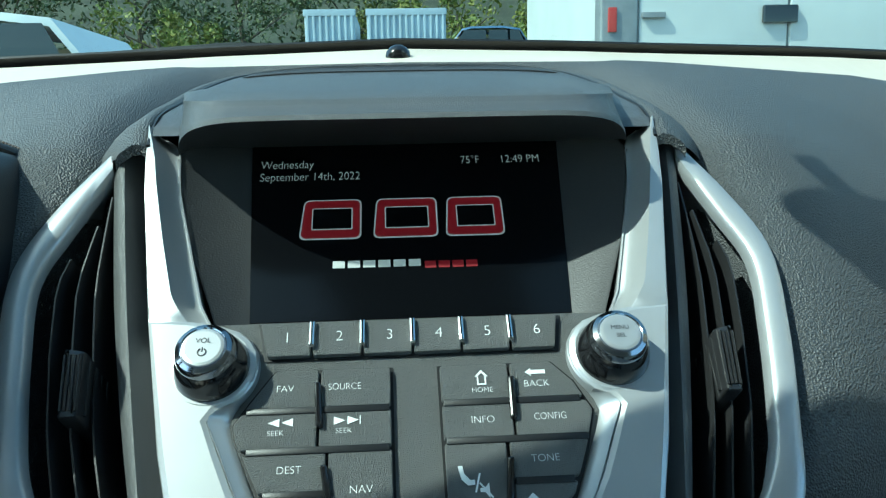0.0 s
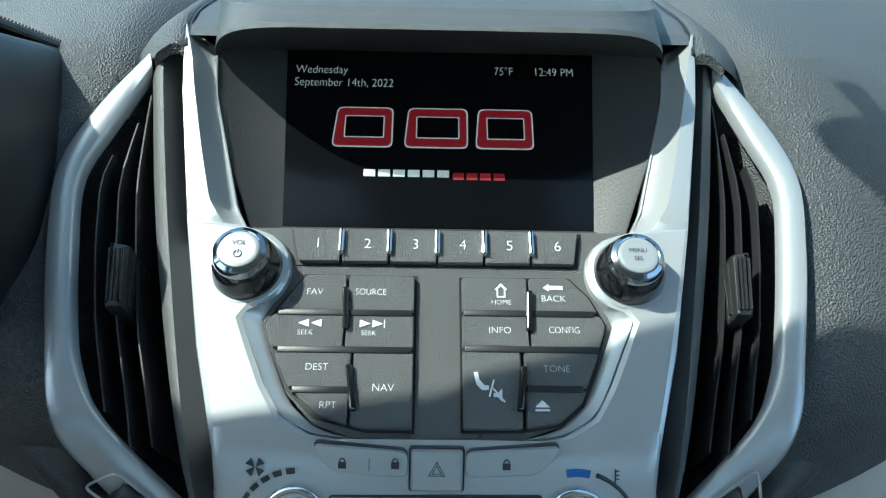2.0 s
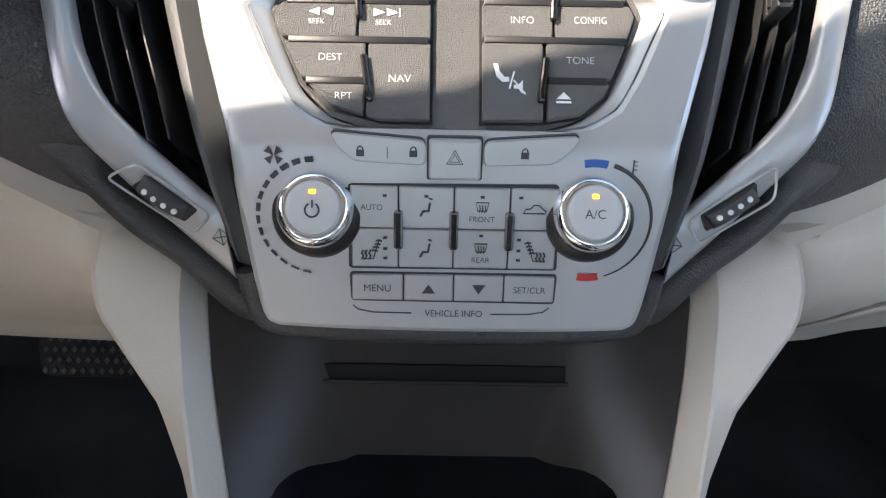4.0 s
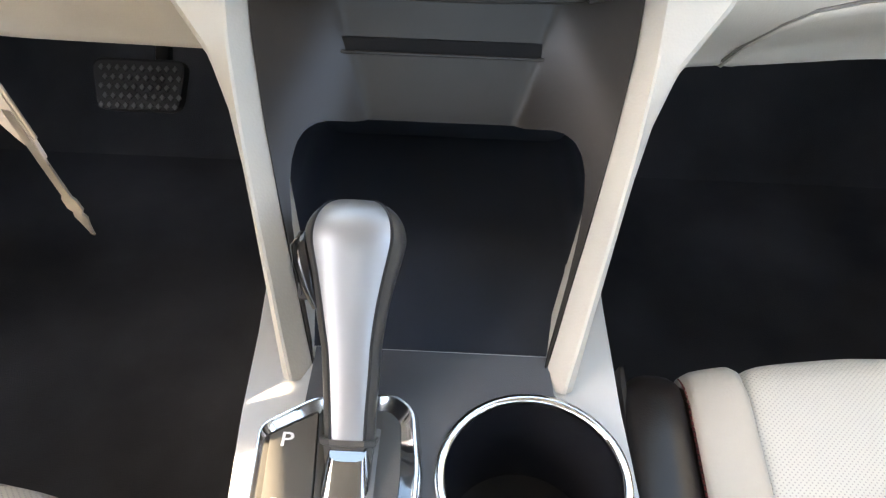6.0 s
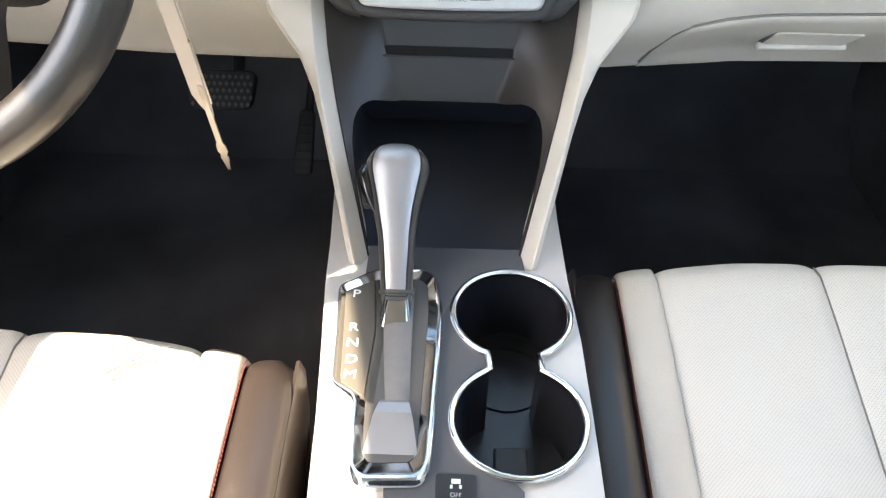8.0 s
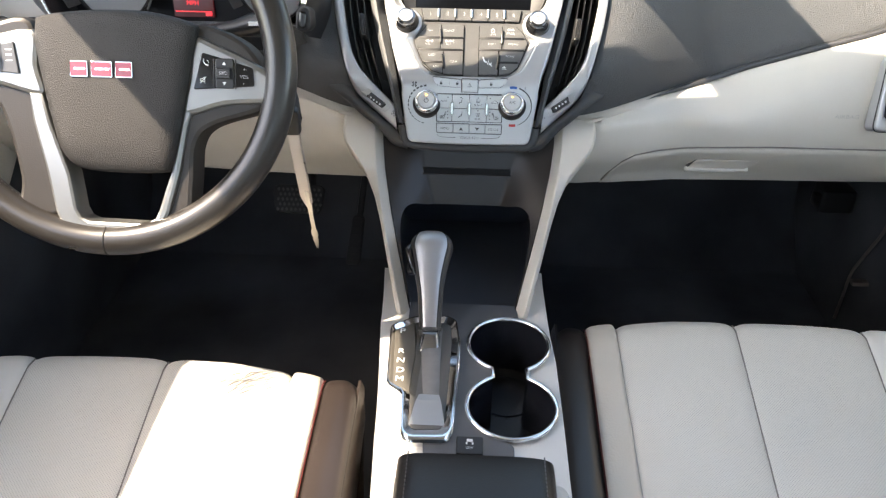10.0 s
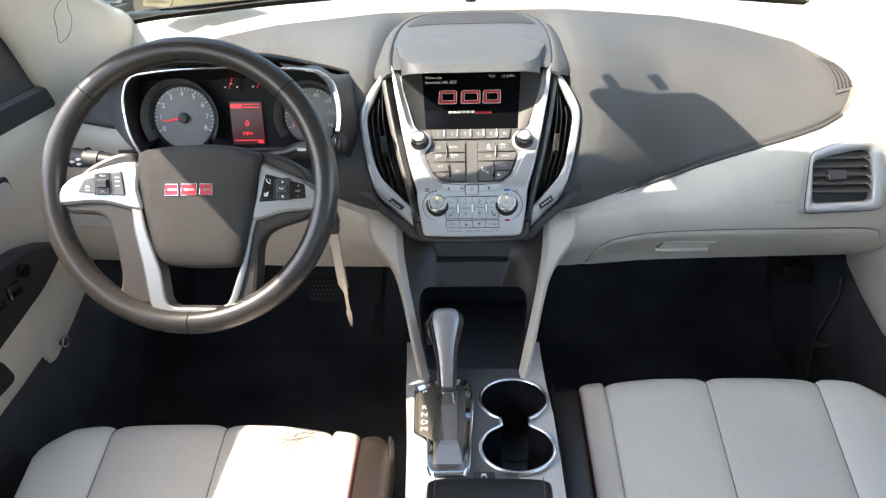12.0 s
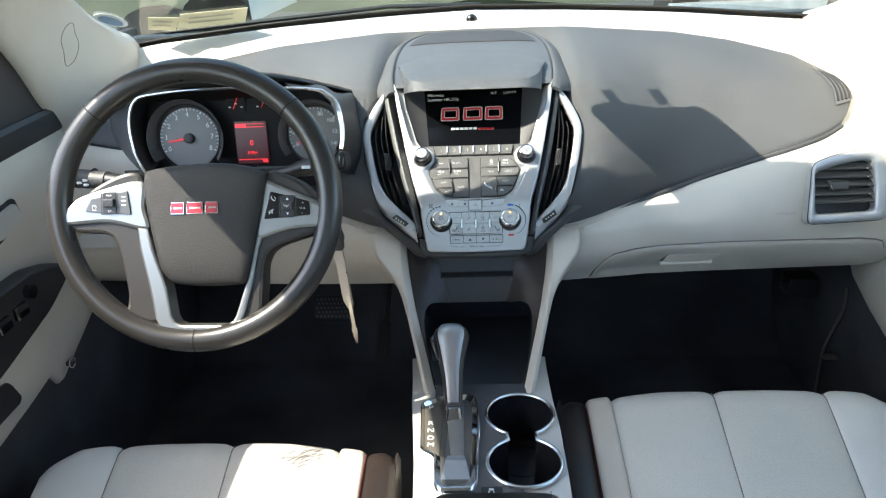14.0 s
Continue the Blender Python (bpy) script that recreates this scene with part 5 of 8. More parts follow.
def clip(poly, u0, v0, u1, v1):
    """The part of a convex-like outline inside a rectangle."""
    for axis, lim, keep_less in ((0, u0, False), (0, u1, True), (1, v0, False), (1, v1, True)):
        out = []
        for i in range(len(poly)):
            a, b = poly[i - 1], poly[i]
            ia = (a[axis] <= lim) == keep_less or a[axis] == lim
            ib = (b[axis] <= lim) == keep_less or b[axis] == lim
            if ia != ib:
                t = (lim - a[axis]) / (b[axis] - a[axis])
                out.append((a[0] + (b[0] - a[0]) * t, a[1] + (b[1] - a[1]) * t))
            if ib:
                out.append((b[0], b[1]))
        poly = out
    return poly


def key(parent, pts, label="", fr=FU, w0=-0.004, w1=0.002, m=None, bevel=0.0008):
    return part("key", slab(fr, round_poly(pts, 0.0012, 2), w0, w1, bevel), m or KEYM, parent, label)


# preset row
part("preset_groove", slab(FU, [(-0.0745, 0.0085), (0.0722, 0.0082), (0.069, -0.0112), (-0.0705, -0.0115)], -0.01, -0.0008), BLACK, stack)
cuts = [-0.0738, -0.0484, -0.0246, -0.0007, 0.0226, 0.046, 0.0706]
for i in range(6):
    a0, a1 = cuts[i] + 0.0006, cuts[i + 1] - 0.0006
    lo0, lo1 = (a0 + (0.0042 if i == 0 else 0), a1 - (0.003 if i == 5 else 0))
    k_ = key(stack, [(lo0, -0.0103), (lo1, -0.0101), (a1, 0.0072), (a0, 0.0076)], w1=0.0022)
    lettering(str(i + 1), FU, (a0 + a1) / 2 + 0.001, -0.0008, 0.0078, WHITE, k_, 0.0023)
    if i:
        part("divider", slab(FU, rect(cuts[i] - 0.0014, -0.0065, cuts[i] + 0.0014, 0.0072, 0.001), 0.0, 0.0048, 0.001), CHROME, stack, "chrome divider")

GL = [(-0.0640, -0.0175), (-0.0117, -0.0178), (-0.0112, -0.0925), (-0.0335, -0.0925), (-0.0541, -0.0865), (-0.068, -0.0738), (-0.0796, -0.0505), (-0.0815, -0.0435), (-0.073, -0.0305)]
GR = [(0.0632, -0.0179), (0.0727, -0.028), (0.0797, -0.0425), (0.0741, -0.0594), (0.0659, -0.0796), (0.055, -0.0888), (0.0396, -0.0918), (0.0118, -0.0923), (0.0113, -0.0181)]
for g in (GL, GR):
    grow = [(u + (0.0012 if u > (-0.045 if g is GL else 0.045) else -0.0012), v + (0.0012 if v > -0.055 else -0.0012)) for u, v in g]
    part("key_groove", slab(FU, grow, -0.01, -0.0010), BLACK, stack)


def icon(parent, fr, polys, w, m, name="symbol"):
    bm_ = bmesh.new()
    for q in polys:
        slab_into(bm_, fr, q, w, w + 0.0003)
    return part(name, bm_, m, parent)


def tri_icon(u, v, a, b, right=True):
    s_ = 1 if right else -1
    return [(u - s_ * a, v - b), (u + s_ * a, v), (u - s_ * a, v + b)]


W_ = 0.0021
k = key(stack, clip(GL, -0.09, -0.0362, -0.0446, 0)); lettering("FAV", FU, -0.0595, -0.0270, 0.0047, WHITE, k, W_)
k = key(stack, clip(GL, -0.0434, -0.0362, 0, 0)); lettering("SOURCE", FU, -0.0325, -0.0268, 0.0047, WHITE, k, W_, stretch=0.85)
k = key(stack, clip(GL, -0.09, -0.0548, -0.0446, -0.0382)); lettering("SEEK", FU, -0.0624, -0.0478, 0.0035, WHITE, k, W_)
icon(k, FU, [tri_icon(-0.0635, -0.0430, 0.0025, 0.0019, False), tri_icon(-0.0575, -0.0430, 0.0025, 0.0019, False)], W_, WHITE)
k = key(stack, clip(GL, -0.0434, -0.0548, 0, -0.0382)); lettering("SEEK", FU, -0.0326, -0.0478, 0.0035, WHITE, k, W_)
icon(k, FU, [tri_icon(-0.0345, -0.0430, 0.0025, 0.0019), tri_icon(-0.0285, -0.0430, 0.0025, 0.0019), rect(-0.0256, -0.045, -0.0251, -0.041)], W_, WHITE)
k = key(stack, clip(GL, -0.09, -0.0738, -0.0402, -0.0568)); lettering("DEST", FU, -0.0556, -0.0645, 0.0047, WHITE, k, W_)
k = key(stack, clip(GL, -0.09, -0.1, -0.0402, -0.0758)); lettering("RPT", FU, -0.0492, -0.0823, 0.0047, WHITE, k, W_)
k = key(stack, clip(GL, -0.0390, -0.1, 0, -0.0568)); lettering("NAV", FU, -0.0248, -0.0740, 0.0050, WHITE, k, W_)
k = key(stack, clip(GR, 0.0, -0.0355, 0.0429, 0)); lettering("HOME", FU, 0.0303, -0.0312, 0.0035, WHITE, k, W_)
icon(k, FU, [[(0.0272, -0.0245), (0.0303, -0.0212), (0.0334, -0.0245), (0.0322, -0.0245), (0.0303, -0.0226), (0.0284, -0.0245)], rect(0.0282, -0.028, 0.0289, -0.0245), rect(0.0317, -0.028, 0.0324, -0.0245), rect(0.0282, -0.0286, 0.0324, -0.028)], W_, WHITE)
k = key(stack, clip(GR, 0.0441, -0.0355, 0.09, 0)); lettering("BACK", FU, 0.0556, -0.0290, 0.0047, WHITE, k, W_)
icon(k, FU, [[(0.0508, -0.0232), (0.0535, -0.0212), (0.0535, -0.0222), (0.0603, -0.0222), (0.0603, -0.0242), (0.0535, -0.0242), (0.0535, -0.0252)]], W_, WHITE)
k = key(stack, clip(GR, 0.0, -0.0535, 0.0429, -0.0375)); lettering("INFO", FU, 0.0293, -0.0455, 0.0047, WHITE, k, W_)
k = key(stack, clip(GR, 0.0441, -0.0535, 0.09, -0.0375)); lettering("CONFIG", FU, 0.0598, -0.0451, 0.0047, WHITE, k, W_, stretch=0.85)
k = key(stack, clip(GR, 0.0, -0.1, 0.0385, -0.0555))
icon(k, FU, [[(0.0165, -0.066), (0.0185, -0.066), (0.0192, -0.0695), (0.0215, -0.0722), (0.0235, -0.0722), (0.0235, -0.0742), (0.0205, -0.0745), (0.0178, -0.0718)], [(0.0232, -0.0775), (0.0240, -0.0775), (0.0262, -0.0695), (0.0254, -0.0695)], [(0.0255, -0.0775), (0.0275, -0.0775), (0.0295, -0.0800), (0.0295, -0.0735), (0.0275, -0.0758), (0.0255, -0.0758)], [(0.0252, -0.0738), (0.0257, -0.0733), (0.0310, -0.0797), (0.0305, -0.0802)]], W_, WHITE)
k = key(stack, clip(GR, 0.0402, -0.0722, 0.09, -0.0555)); lettering("TONE", FU, 0.0550, -0.0641, 0.0047, WHITE, k, W_)
k = key(stack, clip(GR, 0.0402, -0.1, 0.09, -0.0742))
icon(k, FU, [[(0.0442, -0.0820), (0.0508, -0.0820), (0.0475, -0.0788)], rect(0.0442, -0.0838, 0.0508, -0.0829)], W_, WHITE)
for u, v0, v1, d in ((-0.044, -0.0463, -0.0248, 0.0008), (-0.0392, -0.0848, -0.0632, 0.0016), (0.0436, -0.0459, -0.0254, -0.0004), (0.0386, -0.084, -0.0632, -0.0012)):
    part("divider", slab(FU, round_poly([(u - 0.0016 + d, v0), (u + 0.0016 + d, v0), (u + 0.0016 - d, v1), (u - 0.0016 - d, v1)], 0.0012), 0.0, 0.0046, 0.001), GLOSSB, stack, "dark glossy divider")
# dark ledges below the upper keys
for u0, u1, v in ((-0.076, -0.0125, -0.0372), (-0.0745, -0.0125, -0.0557), (-0.066, -0.0405, -0.0748), (0.0122, 0.0745, -0.0365), (0.0125, 0.0755, -0.0544), (0.041, 0.0665, -0.0732)):
    part("ledge", slab(FU, rect(u0, v - 0.0019, u1, v + 0.0013), -0.004, 0.0026, 0.0005), BLACK, stack)

# radio knobs
for sgn, txt in ((-1, ("VOL", "")), (1, ("MENU", "SEL"))):
    fk = Frame(FU.p(sgn * 0.0936, -0.0150, 0.001), 47)
    kn = part("knob", turned(fk, 0, 0, [(0.0176, 0.0), (0.0176, 0.0035), (0.0166, 0.0070), (0.0146, 0.0130), (0.0134, 0.0150)], 40), GLOSSB, stack, "dark rotary knob with silver face")
    part("chrome_ring", turned(fk, 0, 0, [(0.0136, 0.0135), (0.0135, 0.0166), (0.0124, 0.0190), (0.0104, 0.0200), (0.0098, 0.0196)], 40), DCHROME, kn)
    part("knob_face", turned(fk, 0, 0, [(0.0096, 0.0185), (0.0093, 0.0203), (0.0080, 0.0206)], 36), KEYS_SILVER, kn)
    part("collar", turned(fk, 0, 0, [(0.0222, -0.008), (0.0212, 0.0005), (0.0192, 0.0022), (0.0170, 0.0008)], 40), SILVER, kn)
    if sgn < 0:
        lettering("VOL", fk, 0, 0.0030, 0.0036, INK, kn, 0.0207)
        bm = tube([fk.p(0.0018 * math.cos(q), -0.0028 + 0.0018 * math.sin(q), 0.0207) for q in steps(radians(120), radians(420), 16)], 0.00035, 5)
        tube([fk.p(0, -0.0026, 0.0207), fk.p(0, -0.0004, 0.0207)], 0.0003, 5, bm=bm)
        part("symbol", bm, INK, kn)
    else:
        lettering("MENU", fk, 0, 0.0021, 0.0031, INK, kn, 0.0207)
        lettering("SEL", fk, 0, -0.0021, 0.0031, INK, kn, 0.0207)

# climate panel
lowp = [(-0.0972, -0.0150), (-0.0950, -0.0350), (-0.0916, -0.0600), (-0.0893, -0.0740)] + [(p.x, p.y) for p in smooth_poly([(-0.0884, -0.0780), (-0.0866, -0.0822), (-0.0830, -0.0848), (-0.0770, -0.0859), (-0.045, -0.0872), (0.0, -0.0878)], 4, False)]
climate = thing("climate_panel", (0, -0.05, 0.58), "silver climate panel with two chrome-ringed knobs and keys", "climate panel")
part("panel", slab(FL, mirrored(lowp), -0.03, 0.004, 0.003), SILVER, climate, "satin silver panel")
rows = []
for t in [-1, -0.992, -0.975] + steps(-0.93, 0.93, 18) + [0.975, 0.992, 1]:
    e = 0.0042 if abs(t) < 0.98 else 0.0034 if abs(t) < 1 else -0.004
    b0, b1 = FU.p(t * (0.0992 + 0.0010 * min(1.0, max(0.0, (abs(t) - 0.55) / 0.2))), -0.0975 + 0.0045 * min(1.0, max(0.0, (abs(t) - 0.55) / 0.2)), e), FU.p(t * 0.0985, -0.1042, e)
    b2, b3 = FL.p(t * 0.0975, 0.0010, e), FL.p(t * 0.0966, -0.0195, e)
    rows.append([b0 * (1 - q) ** 3 + b1 * 3 * q * (1 - q) ** 2 + b2 * 3 * q * q * (1 - q) + b3 * q ** 3 for q in steps(0, 1, 14)])
part("fold", shell(rows, 0.0002), SILVER, climate, "smooth silver fold above the climate keys", sharp=60)
part("lower_rim", tube([FL.p(u, v - 0.001, -0.013) for u, v in smooth_poly([(-0.0965, -0.062), (-0.0925, -0.082), (-0.083, -0.0895), (-0.05, -0.0922), (0, -0.0930), (0.05, -0.0922), (0.083, -0.0895), (0.0925, -0.082), (0.0965, -0.062)], 5, False)], 0.0070, 12), RIMM, climate, "dark rounded lower rim, its colour deepened for shade")
for sgn in (-1, 1):
    q = [(sgn * 0.0125, 0.0048), (sgn * 0.0535, 0.0078), (sgn * 0.0505, 0.002), (sgn * 0.0435, -0.0045), (sgn * 0.0125, -0.006)]
    part("lock_groove", slab(FL, round_poly([(u + (sgn * 0.0006 if abs(u) > 0.02 else 0), v + (0.0006 if v > 0 else -0.0006)) for u, v in q], 0.0035), 0.0, 0.0046), INK, climate)
    lk = part("lock_key", slab(FL, round_poly(q, 0.0035), 0.0, 0.0075, 0.0005), KEYS_SILVER, climate, "silver door lock key")
    us = (-0.0405, -0.0178) if sgn < 0 else (0.030,)
    for u in us:
        icon(lk, FL, [rect(u - 0.0017, -0.0022, u + 0.0017, 0.0006)], 0.0076, INK)
        part("symbol", tube([FL.p(u + 0.0012 * math.cos(a), 0.0006 + 0.0016 * math.sin(a), 0.0078) for a in steps(0, math.pi, 8)], 0.0003, 5), INK, lk)
    if sgn < 0:
        icon(lk, FL, [rect(-0.0291, -0.003, -0.0288, 0.002)], 0.0076, INK)
part("hazard_groove", slab(FL, rect(-0.0121, -0.0128, 0.0121, 0.0064, 0.0015), 0.0, 0.0047), INK, climate)
hz = part("hazard_key", slab(FL, rect(-0.0112, -0.012, 0.0112, 0.0056, 0.0015), 0.0, 0.0085, 0.0012), KEYS_SILVER, climate, "silver hazard warning key")
for r in (0.0040, 0.0023):
    part("symbol", tube([FL.p(r * math.cos(a), -0.0028 + r * math.sin(a), 0.0086) for a in (math.pi / 2, math.pi * 7 / 6, math.pi * 11 / 6)], 0.00032, 5, True), INK, hz)
# key block
part("key_groove", slab(FL, round_poly([(-0.0466, -0.0150), (0.0462, -0.0140), (0.0478, -0.0546), (-0.0470, -0.0550)], 0.002), 0.0, 0.0045), INK, climate)
cu_ = [-0.0458, -0.0243, 0.0003, 0.0250, 0.0466]
labels_ = (("AUTO", None, "FRONT", None), (None, None, "REAR", None))
for r_, (v0, v1) in enumerate(((-0.0349, -0.0158), (-0.0538, -0.0354))):
    for c in range(4):
        k = part("key", slab(FL, rect(cu_[c] + 0.0003, v0, cu_[c + 1] - 0.0003, v1, 0.0008), 0.0, 0.0062 - 0.0006 * r_, 0.0007), KEYS_SILVER, climate)
        mu, mv = (cu_[c] + cu_[c + 1]) / 2, (v0 + v1) / 2
        if labels_[r_][c]:
            lettering(labels_[r_][c], FL, mu if c else mu - 0.001, mv - (0.0048 if c == 2 else 0.0), 0.0037, INK, k, 0.0064, stretch=0.95)
        if c == 2:
            part("symbol", tube([FL.p(mu + x, mv + y, 0.0065) for x, y in ((-0.0028, 0.003), (0.0028, 0.003), (0.002, -0.0008), (-0.002, -0.0008))], 0.00028, 5, True), INK, k)
            for d in (-0.0012, 0, 0.0012):
                part("symbol", tube([FL.p(mu + d, mv - 0.0016, 0.0065), FL.p(mu + d + 0.0003, mv, 0.0065), FL.p(mu + d, mv + 0.0018, 0.0065)], 0.00025, 5), INK, k)
        if c == 1:
            bm = tube([FL.p(mu + x, mv + y, 0.0065) for x, y in ((0.0016, 0.0026), (0.0010, -0.0012), (-0.0014, -0.0014), (-0.0026, -0.0036))], 0.0006, 6)
            tube([FL.p(mu + 0.0018, mv + 0.0042, 0.0065), FL.p(mu + 0.0019, mv + 0.0046, 0.0065)], 0.0009, 8, bm=bm)
            part("symbol", bm, INK, k)
        if c in (0, 3) and r_:
            s_ = 1 if c == 0 else -1
            bm = bmesh.new()
            for d in (0, 0.0017, 0.0034):
                tube([FL.p(mu + s_ * (d - 0.0058), mv - 0.0048, 0.0063), FL.p(mu + s_ * (d - 0.0051), mv - 0.0036, 0.0063), FL.p(mu + s_ * (d - 0.0059), mv - 0.0024, 0.0063), FL.p(mu + s_ * (d - 0.0052), mv - 0.0008, 0.0063)], 0.0004, 5, bm=bm)
            for d in (0, 0.0016, 0.0032, 0.0048):
                tube([FL.p(mu + s_ * (-0.0012 + d * 0.42), mv - 0.0012 + d, 0.0063), FL.p(mu + s_ * (0.0002 + d * 0.42), mv - 0.0008 + d, 0.0063), FL.p(mu + s_ * (0.0014 + d * 0.42), mv - 0.0014 + d, 0.0063)], 0.0004, 5, bm=bm)
            tube([FL.p(mu - s_ * 0.0060, mv - 0.0052, 0.0063), FL.p(mu - s_ * 0.0006, mv - 0.0050, 0.0063), FL.p(mu + s_ * 0.0022, mv + 0.0044, 0.0063)], 0.0003, 5, bm=bm)
            part("symbol", bm, INK, k)
        if c == 3 and not r_:
            part("symbol", tube([FL.p(mu + x, mv + y, 0.0065) for x, y in ((-0.005, -0.0016), (-0.004, 0.0002), (-0.0016, 0.0006), (-0.0004, 0.0022), (0.002, 0.0022), (0.0036, 0.0004), (0.005, -0.0004), (0.0048, -0.0016))], 0.0003, 5, True), INK, k)
        dots = (mv + 0.0055,) if not r_ else ((mv + 0.0052, mv, mv - 0.0045) if c in (0, 3) else ((mv + 0.0068,) if c == 2 else ()))
        for dv in dots:
            du = mu + (0.0048 if c == 0 else -0.0062 if c == 3 else 0)
            icon(k, FL, [rect(du - 0.0009, dv - 0.0006, du + 0.0009, dv + 0.0006)], 0.0063, INK, "lamp_mark")
for u in (-0.0243, 0.0003, 0.0250):
    part("divider", slab(FL, rect(u - 0.0021, -0.0442, u + 0.0021, -0.0264, 0.0014), 0.0, 0.0088, 0.001), DCHROME, climate, "chrome divider")
part("groove", slab(FL, round_poly([(-0.0468, -0.0566), (0.0482, -0.0564), (0.0478, -0.0714), (-0.0462, -0.0710)], 0.002), 0.0, 0.0045), INK, climate)
cm = [-0.0459, -0.0221, 0.0009, 0.0239, 0.0473]
for c, txt in enumerate(("MENU", None, None, "SET/CLR")):
    k = part("key", slab(FL, rect(cm[c] + 0.0003, -0.0701, cm[c + 1] - 0.0003, -0.0574, 0.0008), 0.0, 0.006, 0.0007), KEYS_SILVER, climate)
    mu = (cm[c] + cm[c + 1]) / 2
    if txt:
        lettering(txt, FL, mu, -0.0640, 0.0050 if c == 0 else 0.0044, INK, k, 0.0062, stretch=0.92)
    else:
        icon(k, FL, [[(mu - 0.003, -0.0662), (mu + 0.003, -0.0662), (mu, -0.0618)] if c == 1 else [(mu - 0.003, -0.0618), (mu, -0.0662), (mu + 0.003, -0.0618)]], 0.0061, INK)
lettering("VEHICLE INFO", FL, 0.0012, -0.0772, 0.0048, INK, climate, 0.0042, stretch=0.88)
for sgn in (-1, 1):
    part("underline", tube([FL.p(sgn * u, v, 0.0042) for u, v in ((0.0185, -0.0772), (0.036, -0.077), (0.043, -0.0757), (0.0455, -0.0735))], 0.0003, 5), INK, climate)
KNOBF = mat("pale_silver_knob_face", (0.46, 0.47, 0.48), 0.45, metal=0.1, grain=0.05, grain_scale=2500, stain=0.02)
# climate knobs
for sgn in (-1, 1):
    fk = Frame(FL.p(sgn * 0.0606, -0.0290, 0.002), 38)
    kn = part("knob", turned(fk, 0, 0, [(0.0206, -0.008), (0.0204, 0.001), (0.0194, 0.0040), (0.0172, 0.0060)], 44), BLACK, climate, "dark knob with chrome ring and silver face")
    part("chrome_ring", turned(fk, 0, 0, [(0.0170, 0.003), (0.0171, 0.0070), (0.0168, 0.0092), (0.0160, 0.0116), (0.0150, 0.0131), (0.0138, 0.0139), (0.0128, 0.0139), (0.0123, 0.0130)], 44), CHROME, kn)
    part("knob_face", turned(fk, 0, 0, [(0.0120, 0.012), (0.0119, 0.0146), (0.0113, 0.0154), (0.0098, 0.0156)], 40), KNOBF, kn)
    icon(kn, fk, [rect(-0.0013, 0.0062, 0.0013, 0.0076)], 0.0157, AMBER, "lamp")
    if sgn > 0:
        lettering("A/C", fk, 0, -0.001, 0.0056, INK, kn, 0.0157)
    else:
        bm = tube([fk.p(0.0030 * math.cos(q), -0.001 + 0.0030 * math.sin(q), 0.0158) for q in steps(radians(120), radians(420), 18)], 0.0004, 5)
        tube([fk.p(0, 0.0, 0.0158), fk.p(0, 0.0032, 0.0158)], 0.0004, 5, bm=bm)
        part("symbol", bm, INK, kn)
for i in range(14):
    a0 = radians(92 + i * 12.4)
    a1 = a0 + radians(8.2)
    wd = 0.0013 - 0.00007 * i
    r = 0.0266
    icon(climate, FL, [[(-0.0602 + (r - wd) * math.cos(a0), -0.031 + (r - wd) * math.sin(a0)), (-0.0602 + (r + wd) * math.cos(a0), -0.031 + (r + wd) * math.sin(a0)), (-0.0602 + (r + wd) * math.cos(a1), -0.031 + (r + wd) * math.sin(a1)), (-0.0602 + (r - wd) * math.cos(a1), -0.031 + (r - wd) * math.sin(a1))]], 0.0047, INK, "speed_mark")
for a in range(4):
    q = math.pi / 4 + a * math.pi / 2
    icon(climate, FL, [[(-0.0783 + 0.0004 * math.cos(q), -0.0030), (-0.0783 + 0.0044 * math.cos(q - 0.42), -0.0030 + 0.0044 * math.sin(q - 0.42)), (-0.0783 + 0.0044 * math.cos(q + 0.42), -0.0030 + 0.0044 * math.sin(q + 0.42))]], 0.0047, INK, "fan_mark")
for m_, a0, a1 in ((BLUEP, 78, 100), (REDP, -98, -78)):
    pts = [(0.0612 + r * math.cos(radians(a)), -0.031 + r * math.sin(radians(a))) for r, aa in ((0.0250, (a0, a1)), (0.0285, (a1, a0))) for a in steps(aa[0], aa[1], 5)]
    icon(climate, FL, [pts], 0.0041, m_, "heat_mark")
part("heat_arc", tube([FL.p(0.0612 + 0.0272 * math.cos(radians(a)), -0.031 + 0.0272 * math.sin(radians(a)), 0.0042) for a in steps(72, -72, 24)], [0.0011 - 0.0008 * i / 24 for i in range(25)], 5), INK, climate)
icon(climate, FL, [rect(0.0776, -0.0095, 0.0782, -0.0025)] + [rect(0.0782, -0.0035 - 0.0018 * i, 0.0796, -0.0031 - 0.0018 * i) for i in range(3)], 0.0041, INK, "thermometer_mark")

